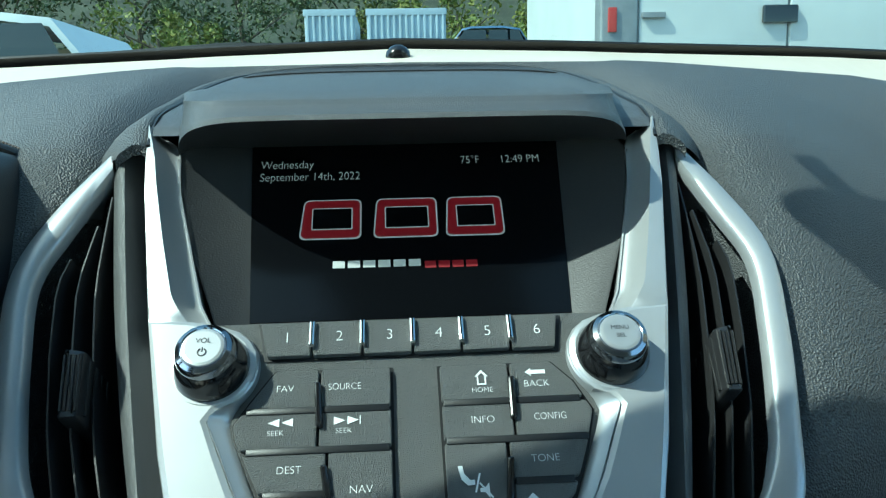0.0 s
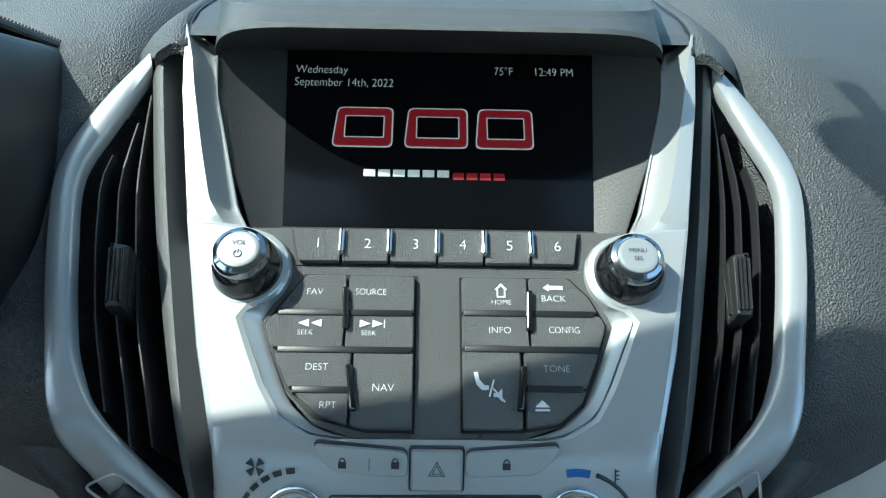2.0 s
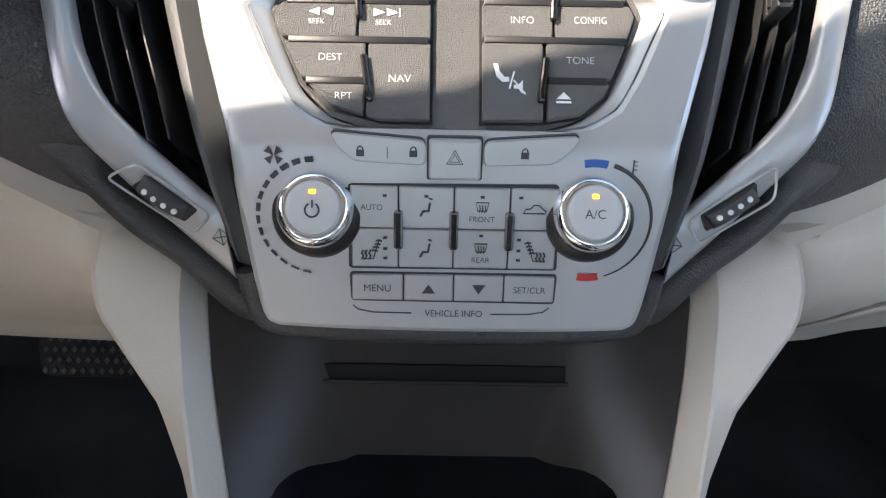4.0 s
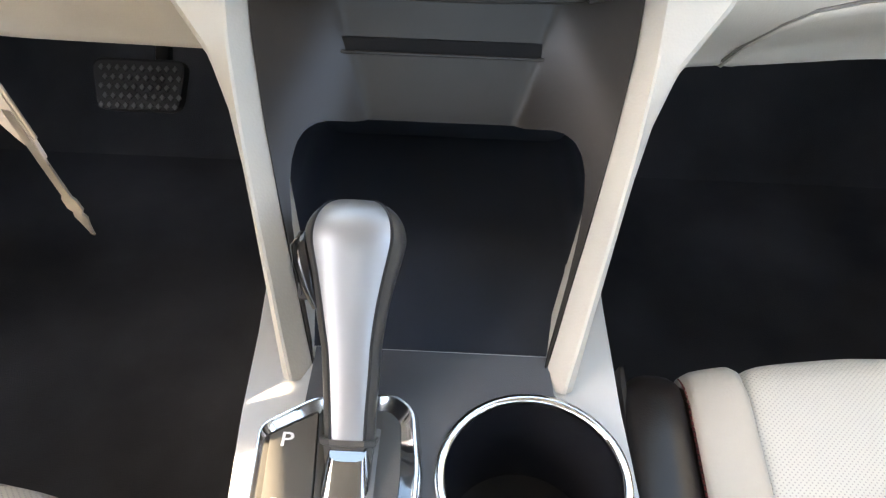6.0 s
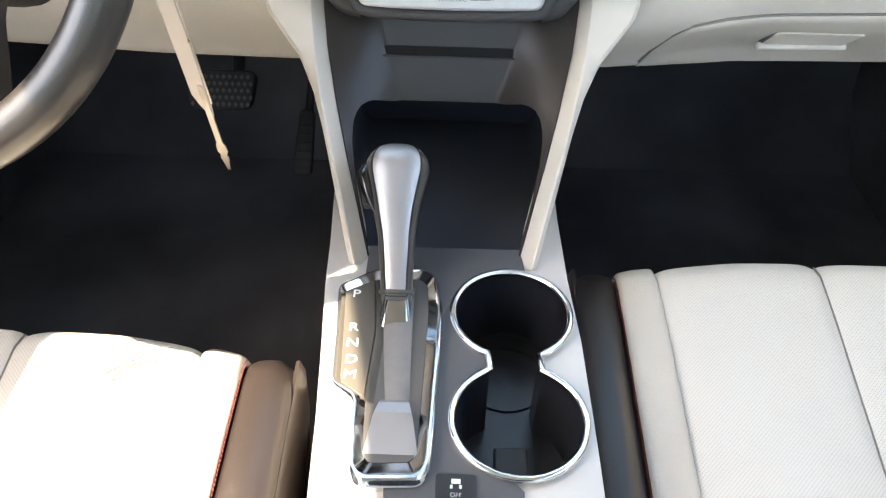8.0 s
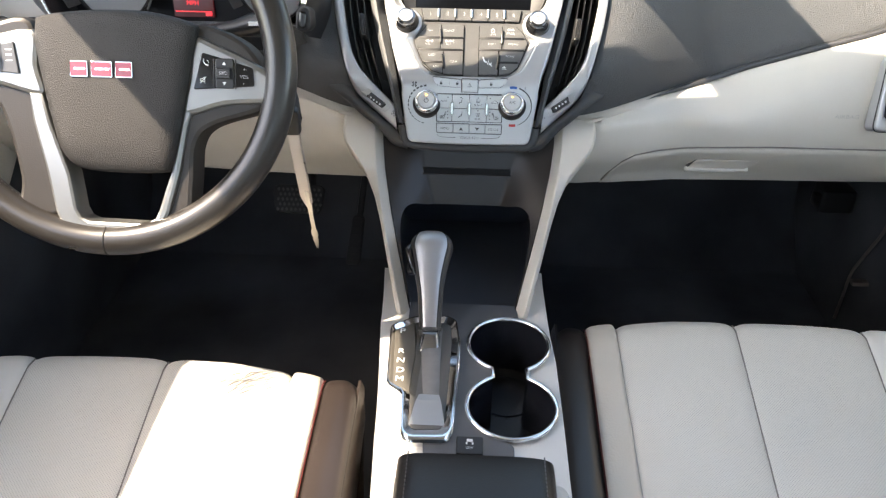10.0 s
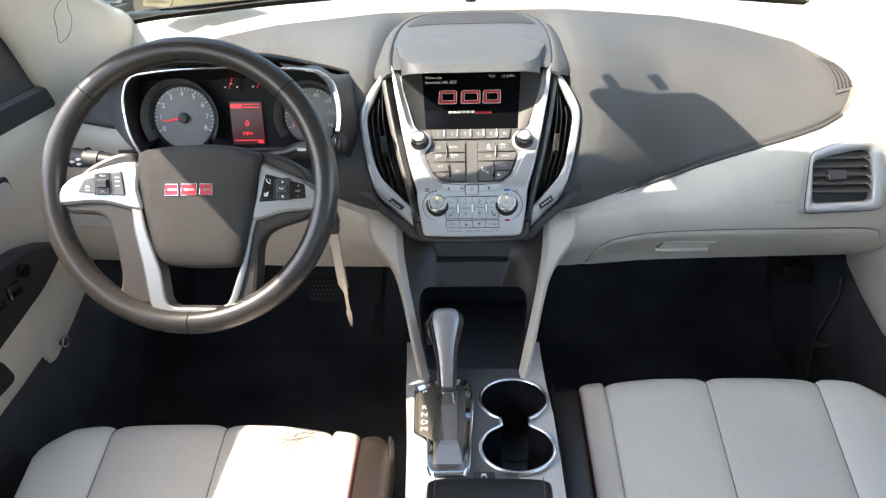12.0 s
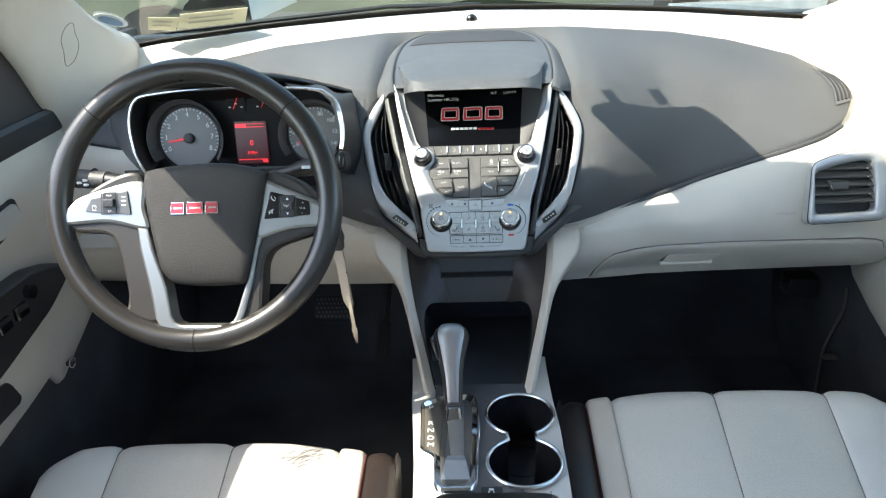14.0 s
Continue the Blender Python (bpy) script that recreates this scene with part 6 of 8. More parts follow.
# ---- vents, details of the dashboard ----
for sgn in (-1, 1):
    # rounded rim from the vents' feet along the pad's lower edge, coloured as shaded
    pa = [(0.1766, 0.0), (0.1734, -0.0129), (0.1683, -0.0234), (0.1528, -0.038), (0.1299, -0.0543), (0.1062, -0.0712), (0.097, -0.0785), (0.086, -0.084)]
    pb = [(0.2250, -0.0125), (0.2065, -0.0215), (0.1850, -0.0345), (0.1600, -0.0545), (0.1381, -0.071), (0.122, -0.089), (0.110, -0.099), (0.092, -0.1035)]
    a3 = smooth_poly([FL.p(vu(sgn, u), v, -0.024) for u, v in pa], 4, False)
    b3 = smooth_poly([FL.p(vu(sgn, u), v, -0.035) for u, v in pb], 4, False)
    rows = [[a - FL.w * 0.02, a, a.lerp(b, 0.2) + FL.w * 0.006, a.lerp(b, 0.45) + FL.w * 0.0085, a.lerp(b, 0.75) + FL.w * 0.0065, a.lerp(b, 0.95) + FL.w * 0.002, b - FL.w * 0.004, b - FL.w * 0.03] for a, b in zip(a3, b3)]
    for k in range(14):
        rows[k] = [p_ - FL.w * 0.030 * (1 - k / 14) ** 1.7 for p_ in rows[k]]
    part("lower_edge", shell(rows, 0.002), RIMM, dash, "grained lower edge of the pad, its colour deepened for shade", sharp=60)
    # thumb wheel set into each vent's foot
    vt = [o for o in scene.objects if o.name.startswith("air_vent") and o.parent is None][0 if sgn < 0 else 1]
    c = FL.p(vu(sgn, 0.1325), -0.0315, -0.0195)
    ax = (FL.p(sgn * 0.110, -0.048, -0.019) - FL.p(sgn * 0.157, -0.014, -0.019)).normalized()
    side = FL.w.cross(ax).normalized()

    class Tilted:
        def p(self, u, v, w=0.0):
            return c + ax * u + side * v + FL.w * w

    ft = Tilted()
    part("wheel_slot", slab(ft, round_poly([(-0.0190, -0.0046), (0.0100, -0.0046), (0.0120, 0.0036), (-0.0150, 0.0048)], 0.0015), 0.0, 0.0036), BLACK, vt)
    rows_ = [[ft.p(0.0126 * math.cos(q) - 0.0040, y, 0.0030 + h * math.sin(q)) for y, h in ((-0.0046, 0.001), (-0.0040, 0.0048), (-0.0015, 0.0062), (0.0018, 0.0058), (0.0040, 0.0030), (0.0046, 0.001))] for q in steps(math.pi * 0.04, math.pi * 0.96, 16)]
    tw = part("thumb_wheel", shell(rows_, 0.0012), CHAR, vt, "black ribbed thumb wheel", sharp=25)
    for k in range(4):
        u_ = -0.0118 + 0.0052 * k
        part("dot", turned(ft, u_, -0.001, [(0.0015, 0.0070), (0.0013, 0.0096 - 0.000016 * (u_ * 1000 + 4) ** 2)], 10), WHITE, tw)
    part("wheel_pocket", tube([ft.p(x, y, 0.0049) for x, y in round_poly([(-0.030, -0.0070), (0.0165, -0.0066), (0.0185, 0.0062), (-0.022, 0.0072)], 0.004)], 0.0007, 6, True), SILVER, vt, "raised lip round the thumb wheel")
    for a_, b_ in (((-0.003, -0.003), (0.003, 0.003)), ((-0.003, 0.003), (0.003, -0.003))):
        part("closed_cross", tube([ft.p(0.028 + a_[0], a_[1], 0.0048), ft.p(0.028 + b_[0], b_[1], 0.0048)], 0.0003, 5), SLATE, vt)
    part("closed_mark", tube([ft.p(0.028 + x, y, 0.0048) for x, y in ((-0.003, -0.003), (0.003, -0.003), (0.003, 0.003), (-0.003, 0.003))], 0.0003, 5, True), SLATE, vt)


def fas_y(x, z):
    pts = smooth_poly(fascia(x), 3, False)
    for a_, b_ in zip(pts, pts[1:]):
        if b_.z <= z <= a_.z:
            t = (a_.z - z) / max(1e-6, a_.z - b_.z)
            return a_.y + (b_.y - a_.y) * t
    return pts[-1].y


glove = thing("glove_box", (0.5, 0.05, 0.47), "cream glove box lid with a recessed pull handle", "glove box")
rows = []
gx = [0.222, 0.232, 0.245, 0.262, 0.30] + steps(0.34, 0.72, 14) + [0.75, 0.765, 0.775]
for x in gx:
    zt = interp([(0.222, 0.472), (0.245, 0.521), (0.262, 0.536), (0.285, 0.5415), (0.475, 0.549), (0.74, 0.548), (0.765, 0.540), (0.775, 0.522)], x)
    rows.append([Vector((x, fas_y(x, z) - d, z)) for z, d in [(zt, -0.002), (zt - 0.0006, 0.0025), (zt - 0.003, 0.004)] + [(zt - 0.003 + (0.459 - zt + 0.003) * t, 0.004) for t in steps(0.1, 1, 10)]])
part("lid", shell(rows, 0.002), BEIGE, glove, "cream lid", sharp=50)
part("lid_gap", tube([r_[1] + Vector((0, 0.0012, 0.0018)) for r_ in rows], 0.0015, 6), SEAMC, glove, "dark gap along the lid's upper edge")
FGH = Frame((0.0, fas_y(0.41, 0.506) - 0.0055, 0.506), -32)
part("handle_recess", slab(FGH, round_poly([(0.359, -0.017), (0.452, -0.0165), (0.474, 0.016), (0.37, 0.0155)], 0.006), -0.006, 0.0015, 0.001), SLATE, glove)
part("handle", slab(FGH, round_poly([(0.361, -0.0165), (0.4515, -0.016), (0.4725, 0.015), (0.371, 0.015)], 0.006), -0.006, 0.003, 0.002), BEIGE, glove, "cream pull handle")
part("handle_lip", slab(FGH, round_poly([(0.357, -0.019), (0.455, -0.0185), (0.462, -0.009), (0.358, -0.010)], 0.004), 0.0, 0.0075, 0.003), BEIGE, glove)
FA = Frame((0.0, fas_y(0.584, 0.604) - 0.0018, 0.604), 12)
# embossed letters in darker vinyl, which stands in for the relief's shade
EMB = mat("shaded_emboss_vinyl", (0.42, 0.40, 0.36), 0.6)
lettering("AIRBAG", FA, 0.576, 0.0, 0.0085, EMB, dash, 0.001, stretch=1.25)

pv = thing("air_vent", (0.7, 0.03, 0.58), "slatted side air vent in a silver surround", "air vent", group="dashboard vents")
FV = Frame((0.0, 0.008, 0.586), 21)
vo = round_poly([(0.6035, 0.006), (0.745, 0.012), (0.7525, 0.07), (0.737, 0.140), (0.700, 0.1395), (0.652, 0.131), (0.613, 0.116)], [0.012, 0.02, 0.02, 0.02, 0.01, 0.01, 0.014], 5)
vi = round_poly([(0.6185, 0.0245), (0.7235, 0.0285), (0.7245, 0.07), (0.7185, 0.1215), (0.695, 0.1195), (0.655, 0.112), (0.6165, 0.100)], [0.009, 0.010, 0.010, 0.012, 0.008, 0.008, 0.010], 5)
rows = [[FV.p(a[0], a[1], -0.02) for a in vo], [FV.p(a[0], a[1], 0.007) for a in vo]]
rows += [[FV.p(a[0] * (1 - f) + b[0] * f, a[1] * (1 - f) + b[1] * f, w_) for a, b in zip(vo, vi)] for f, w_ in ((0.08, 0.0095), (0.25, 0.0115), (0.55, 0.0112), (0.85, 0.0085), (1.0, 0.004))]
rows += [[FV.p(b[0], b[1], -0.03) for b in vi]]
part("surround", loft(rows, True), SILVER, pv, "silver surround", sharp=50)
part("surround_gap", tube([FV.p(a[0], a[1], 0.0055) for a in vo], 0.0012, 6, True), BLACK, pv, "dark gap round the vent")
part("cavity", slab(FV, vi, -0.03, -0.012), BLACK, pv)
for k, v in enumerate((0.0435, 0.0580, 0.0735, 0.0890, 0.1045)):
    u0, u1 = (0.6185, 0.6180, 0.6175, 0.6185, 0.635)[k], (0.7235, 0.7235, 0.7225, 0.7210, 0.7195)[k]
    prof = ((v, 0.0020), (v + 0.0008, 0.0034), (v + 0.0030, 0.0036), (v + 0.0125, -0.0070), (v + 0.0110, -0.0085))
    sl_ = part("slat", loft([[FV.p(u, b_, w_) for b_, w_ in prof] for u in (u0, u1)], True, True), SLATV, pv, "grey slat with a rounded front edge")
    part("pivot", turned(FV, u1 - 0.009, v + 0.0012, [(0.0016, 0.002), (0.0014, 0.0044)], 10), CHROME, sl_)
sv = part("slider", slab(FV, round_poly([(0.648, 0.066), (0.677, 0.068), (0.676, 0.084), (0.640, 0.0865)], 0.003), -0.006, 0.0110, 0.003), SLATV, pv, "grey sliding tab")
part("slider_edge", tube([FV.p(u, v, 0.0085) for u, v in ((0.644, 0.078), (0.6485, 0.0672), (0.676, 0.0690))], 0.0012, 6), CHROME, sv, "bright lower edge")

# defroster slits near the pad's end, light sensor
for sgn in (-1, 1):
    rows = [[pad_point(sgn * (x0 + 0.012 * math.sin(math.pi * (s - 0.18) / 0.56)), s, 0.0042) for x0 in steps(0.690, 0.729, 6)] for s in steps(0.18, 0.74, 14)]
    outlet = part("side_outlet", shell(rows, 0.002), SLATE, dash, "small slotted side window outlet")
    for k in range(4):
        x0 = 0.6955 + 0.0095 * k
        part("outlet_slit", tube([pad_point(sgn * (x0 + 0.012 * math.sin(math.pi * (s - 0.18) / 0.56)), s, 0.0045) for s in steps(0.22, 0.70, 10)], 0.0027, 6, flat=0.5), BLACK, outlet)
sensor = thing("light_sensor", (0.0, 0.489, 0.912), "small black domed light sensor on the dashboard's pale edge", "sensor")
fs = Frame((0.0, 0.475, 0.916), flat=True)
part("dome", turned(fs, -0.002, 0, [(0.0135, -0.006), (0.0135, 0.004), (0.012, 0.010), (0.008, 0.0145), (0.003, 0.0165)], 24), GLOSSB, sensor, "black dome")
part("foot", slab(fs, round_poly([(-0.02, -0.016), (0.02, -0.016), (0.016, 0.016), (-0.016, 0.016)], 0.004), -0.012, -0.002, 0.002), BEIGE, sensor)

# unseen plate in the mirror's place, outlined to drop its shade on the dashboard
mir = thing("mirror_shade_plate", (0.02, -0.05, 1.2), "unseen black plate in the mirror's place, cut to cast the dashboard shadow", "mirror")
part("housing", slab(Frame((0, 0, 1.205), flat=True), round_poly([(-0.098, 0.0), (-0.006, 0.037), (0.046, 0.058), (0.094, 0.063), (0.116, 0.035), (0.126, -0.004), (0.134, -0.041), (0.19, -0.16), (-0.06, -0.16), (-0.076, -0.059), (-0.09, -0.05), (-0.103, -0.015)], [0.008, 0.0, 0.0, 0.006, 0.01, 0.01, 0.01, 0.005, 0.005, 0.005, 0.005, 0.008]), -0.012, 0.0, 0.002), BLACK, mir)
# two tabs added for the notches in the shadow's edge
for q in ([(-0.060, 0.012), (-0.043, 0.019), (-0.043, 0.043), (-0.060, 0.035)], [(0.027, 0.055), (0.046, 0.063), (0.047, 0.093), (0.027, 0.083)]):
    part("shadow_tab", slab(Frame((0, 0, 1.205), flat=True), q, -0.006, 0.0), BLACK, mir)
part("stem", tube([Vector((0.03, -0.11, 1.2)), Vector((0.03, -0.16, 1.33))], 0.02, 10), BLACK, mir)

# ---- steering wheel details ----
SEAM = mat("seam_dark", (0.006, 0.006, 0.006), 0.6)
for q in (radians(44), radians(136), radians(270)):
    c = rim_p(R, q, 0)
    d = FW.p(math.cos(q), math.sin(q), 0) - FW.o
    part("rim_seam", tube([c + d * 0.0185 * math.cos(a) + FW.w * 0.0185 * math.sin(a) for a in steps(0, 2 * math.pi, 20)[:-1]], 0.0012, 6, True), SEAM, wheel)
THREADW = mat("grey_thread", (0.35, 0.34, 0.32), 0.7)
for a0, a1 in ((52, 128), (196, 240), (300, 320)):
    bm = bmesh.new()
    n = int((a1 - a0) / 1.6)
    for i in range(n):
        q = radians(a0 + (a1 - a0) * i / n)
        q2 = q + radians(0.9)
        tube([rim_p(R - 0.0165, q, 0.0075), rim_p(R - 0.0185, q2, 0.001)], 0.0006, 4, bm=bm)
    part("rim_stitching", bm, THREADW, wheel, "pale stitching inside the rim", kind="stuff")
# leather covers behind the silver inserts
for pts in ([(-0.192, -0.012), (-0.15, 0.034), (-0.08, 0.050), (-0.072, -0.05), (-0.064, -0.115), (-0.054, -0.170), (-0.105, -0.170), (-0.104, -0.128), (-0.118, -0.062), (-0.135, -0.040), (-0.185, -0.034)],
            [(0.196, -0.012), (0.165, 0.034), (0.10, 0.046), (0.09, -0.05), (0.083, -0.115), (0.070, -0.170), (0.098, -0.172), (0.105, -0.128), (0.109, -0.086), (0.128, -0.064), (0.190, -0.042)]):
    part("spoke_cover", slab(FW, smooth_poly(pts, 6), -0.03, 0.004, 0.006), SPOKEL, wheel, "black leather spoke")
part("lower_rim_cover", slab(FW, [(0.205 * math.cos(a), 0.205 * math.sin(a)) for a in steps(radians(255), radians(286), 14)] + [(0.176 * math.cos(a), 0.188 * math.sin(a)) for a in steps(radians(286), radians(255), 14)], -0.012, 0.004, 0.004), SILVER, wheel)
for pts, nm, cx in (([(-0.1625, -0.0045), (-0.1520, 0.0150), (-0.0964, 0.0258), (-0.0913, -0.0105)], "left", -0.1235), ([(0.121, 0.0190), (0.1790, 0.0030), (0.1805, -0.0175), (0.1105, -0.0225)], "right", 0.1470)):
    right = nm == "right"
    sw = part("switch_panel", slab(FW, round_poly(pts, 0.003), 0.004, 0.0125, 0.001), GLOSSB if right else SLATE, wheel, "black switch panel" if right else "grey switch panel")
    cy = -0.0040 if right else 0.0075
    part("roller_well", slab(FW, rect(cx - 0.0105, cy - 0.0165, cx + 0.0105, cy + 0.0165, 0.003), 0.010, 0.0135, 0.001), BLACK, sw, "black key round the roller")
    ro = part("roller", slab(FW, rect(cx - 0.0085, cy - 0.0062, cx + 0.0085, cy + 0.0062, 0.002), 0.012, 0.0185, 0.003), BLACK, sw, "black roller switch")
    for k in range(4):
        part("rib", slab(FW, rect(cx - 0.0078, cy - 0.0048 + 0.0028 * k, cx + 0.0078, cy - 0.0036 + 0.0028 * k), 0.0175, 0.0192), CHAR, ro)
    for e_ in (-1, 1):
        part("key_gap", slab(FW, rect(cx + e_ * 0.0125 - 0.0005, cy - 0.017, cx + e_ * 0.0125 + 0.0005, cy + 0.016), 0.011, 0.0128), BLACK, sw)
    if right:
        lettering("SRC", FW, cx, cy, 0.0048, WHITE, ro, 0.0193)
        lettering("+", FW, 0.1700, 0.0005, 0.0075, WHITE, sw, 0.0127)
        lettering("VOL", FW, 0.1695, -0.0072, 0.0052, WHITE, sw, 0.0127)
        lettering("-", FW, 0.1690, -0.0140, 0.0080, WHITE, sw, 0.0127)
        icon(sw, FW, [[(cx - 0.002, cy + 0.0095), (cx + 0.002, cy + 0.0095), (cx, cy + 0.0130)], [(cx - 0.002, cy - 0.0095), (cx, cy - 0.0130), (cx + 0.002, cy - 0.0095)]], 0.0137, WHITE)
        bm = tube([FW.p(0.1265 + x, 0.0085 + y, 0.0129) for x, y in ((-0.0030, 0.0034), (-0.0034, 0.0005), (-0.0010, -0.0030), (0.0022, -0.0036))], 0.0008, 5)
        tube([FW.p(0.1265 + x, 0.0085 + y, 0.0129) for x, y in ((0.0006, 0.0020), (0.0022, 0.0006), (0.0026, -0.0010))], 0.0004, 5, bm=bm)
        part("phone_symbol", bm, WHITE, sw)
        bm = tube([FW.p(0.1225 + x, -0.0115 + y, 0.0129) for x, y in ((-0.0035, -0.0036), (0.0035, 0.0036))], 0.0005, 5)
        tube([FW.p(0.1225 + x, -0.0115 + y, 0.0129) for x, y in ((-0.0034, 0.0012), (-0.0012, 0.0012), (0.0016, 0.0034), (0.0016, -0.0030), (-0.0012, -0.0010), (-0.0034, -0.0010))], 0.0005, 5, True, bm=bm)
        part("mute_symbol", bm, WHITE, sw)
    else:
        lettering("RES+", FW, cx, cy + 0.0115, 0.0045, WHITE, sw, 0.0137)
        lettering("SET-", FW, cx, cy - 0.0118, 0.0045, WHITE, sw, 0.0137)
        for k in range(3):
            icon(sw, FW, [rect(-0.1055, 0.0160 - 0.0062 * k, -0.0985, 0.0172 - 0.0062 * k + 0.0006 * (k == 1))], 0.0126, WHITE, "mark")
        bm = tube([FW.p(-0.1475 + 0.0030 * math.cos(a), 0.0020 + 0.0030 * math.sin(a), 0.0128) for a in steps(radians(-40), radians(220), 12)], 0.0004, 5)
        tube([FW.p(-0.1475, 0.0020, 0.0128), FW.p(-0.1458, 0.0040, 0.0128)], 0.0004, 5, bm=bm)
        icon(sw, FW, [rect(-0.1505, -0.0028, -0.1445, -0.0018)], 0.0126, WHITE, "mark")
        part("cruise_symbol", bm, WHITE, sw)
# relief letters coloured near black in place of the shade round them
lettering("AIRBAG", FW, 0.014, -0.0905, 0.0075, SEAM, wheel, 0.0228, stretch=1.3)
CREDM = mat("badge_red", (0.32, 0.012, 0.02), 0.25, coat=0.5)
for u0, u1 in ((-0.0260, -0.0050), (-0.0020, 0.0230), (0.0260, 0.0460)):
    part("badge_border", slab(FW, round_poly([(u0, -0.0125), (u1, -0.0125), (u1, 0.0055), (u0 + 0.001, 0.0055)], 0.002), 0.018, 0.0240, 0.0006), CHROME, wheel, "chrome badge border")
    part("badge", slab(FW, rect(u0 + 0.0012, -0.0113, u1 - 0.0012, 0.0043, 0.001), 0.018, 0.0244), CREDM, wheel, "red badge block")
    part("badge_gap", slab(FW, rect(u0 + 0.0055, -0.0045, u1 - 0.003, -0.0022), 0.018, 0.0247), CHROME, wheel)

# ---- instruments ----
DIAL = mat("dial_face", (0.17, 0.17, 0.172), 0.5, stain=0.05)
DRED = mat("needle_red", (0.5, 0.02, 0.02), 0.5, emit=(1, 0.03, 0.03), emit_strength=0.12)
REDD = mat("red_display", (0.018, 0.006, 0.006), 0.3, emit=(0.8, 0.02, 0.03), emit_strength=0.006)
REDL = mat("red_display_line", (0.3, 0.01, 0.01), 0.4, emit=(1.0, 0.03, 0.05), emit_strength=0.22)
DWHITE = mat("dial_print", (0.7, 0.72, 0.72), 0.5)
for u, r, first, n, step_, a0, a1, tag in ((-0.099, 0.056, 0, 9, 1, 206, -26, "tachometer"), (0.134, 0.050, 0, 8, 20, 206, -26, "speedometer")):
    v = -0.026
    dl = part(tag, turned(FI, u, v, [(r * 1.06, 0.0), (r * 1.06, 0.006), (r, 0.007), (r * 0.985, 0.003)], 48), BLACK, cluster, "round grey dial")
    part("dial_plate", turned(FI, u, v, [(r * 0.985, 0.0), (r * 0.98, 0.0035)], 48), DIAL, dl)
    for i in range(n):
        a = radians(a0 + (a1 - a0) * i / (n - 1))
        lettering(str(first + i * step_), FI, u + r * 0.76 * math.cos(a), v + r * 0.76 * math.sin(a), 0.0125 if step_ == 1 else 0.010, DWHITE, dl, 0.0038)
    bm = bmesh.new()
    for i in range((n - 1) * 4 + 1):
        a = radians(a0 + (a1 - a0) * i / ((n - 1) * 4))
        ln = 0.87 if i % 4 == 0 else 0.91
        tube([FI.p(u + r * ln * math.cos(a), v + r * ln * math.sin(a), 0.0038), FI.p(u + r * 0.96 * math.cos(a), v + r * 0.96 * math.sin(a), 0.0038)], 0.0006 if i % 4 else 0.0009, 4, bm=bm)
    part("ticks", bm, DWHITE, dl)
    an = radians(188 if step_ == 1 else 205)
    part("needle", tube([FI.p(u, v, 0.008), FI.p(u + r * 0.72 * math.cos(an), v + r * 0.72 * math.sin(an), 0.007)], [0.0022, 0.0007], 6), DRED, dl, "red needle")
    part("needle_hub", turned(FI, u, v, [(0.010, 0.003), (0.009, 0.010), (0.006, 0.011)], 24), BLACK, dl)
    part("dial_cone", shell([[FI.p(u + r * f * math.cos(a), v + r * f * math.sin(a), w_) for f, w_ in ((1.05, 0.003), (1.12, 0.009), (1.22, 0.024), (1.26, 0.026))] for a in steps(radians(-35), radians(215), 48)], 0.001), CHAR, dl, "flared dark cone round the dial", sharp=60)
    part("dial_hood", tube([FI.p(u + r * 1.1 * math.cos(a), v + r * 1.1 * math.sin(a), 0.008) for a in steps(radians(-20), radians(200), 40)], 0.0028, 8), BLACK, dl)
info = part("info_display", slab(FI, [(-0.012, -0.075), (0.046, -0.075), (0.044, 0.0), (-0.014, 0.001)], 0.0, 0.004), REDD, cluster, "red-lit information display")
for q in (rect(-0.012, -0.010, 0.008, -0.003), rect(0.009, -0.0095, 0.040, -0.0085), rect(0.009, -0.0042, 0.040, -0.0034), rect(-0.010, -0.068, 0.042, -0.067), rect(0.034, -0.073, 0.043, -0.067)):
    icon(info, FI, [q], 0.0042, REDL, "mark")
lettering("0", FI, 0.016, -0.038, 0.014, REDL, info, 0.0043)
lettering("MPH", FI, 0.016, -0.056, 0.009, REDL, info, 0.0043)
for u in (-0.008, 0.043):
    g_ = part("small_gauge", slab(FI, round_poly([(u - 0.017, 0.018), (u + 0.017, 0.018), (u + 0.017, 0.052), (u - 0.017, 0.052)], 0.006), 0.0, 0.004), FACEB, cluster, "small dark gauge")
    part("needle", tube([FI.p(u - 0.004, 0.024, 0.006), FI.p(u + 0.005, 0.046, 0.006)], 0.0006, 5), DRED, g_)
    for k in range(3):
        icon(g_, FI, [rect(u - 0.013 + 0.011 * k, 0.026 + 0.006 * (k == 1), u - 0.009 + 0.011 * k, 0.028 + 0.006 * (k == 1))], 0.0042, DWHITE, "mark")
bez = [FI.p(u, v, 0.05) for u, v in ((-0.165, -0.085), (-0.174, -0.068), (-0.183, -0.042), (-0.187, -0.002), (-0.1815, 0.028), (-0.171, 0.045), (-0.152, 0.0525), (-0.084, 0.059), (0.01, 0.061), (0.09, 0.058), (0.152, 0.0525), (0.170, 0.045), (0.185, 0.031), (0.1915, 0.006), (0.1935, -0.023), (0.188, -0.055))]
BEZC = mat("brushed_chrome", (0.62, 0.63, 0.65), 0.2, metal=0.9, stain=0.02)
part("chrome_bezel", tube(smooth_poly(bez, 5, False), 0.0025, 8), BEZC, cluster, "thin chrome bezel")
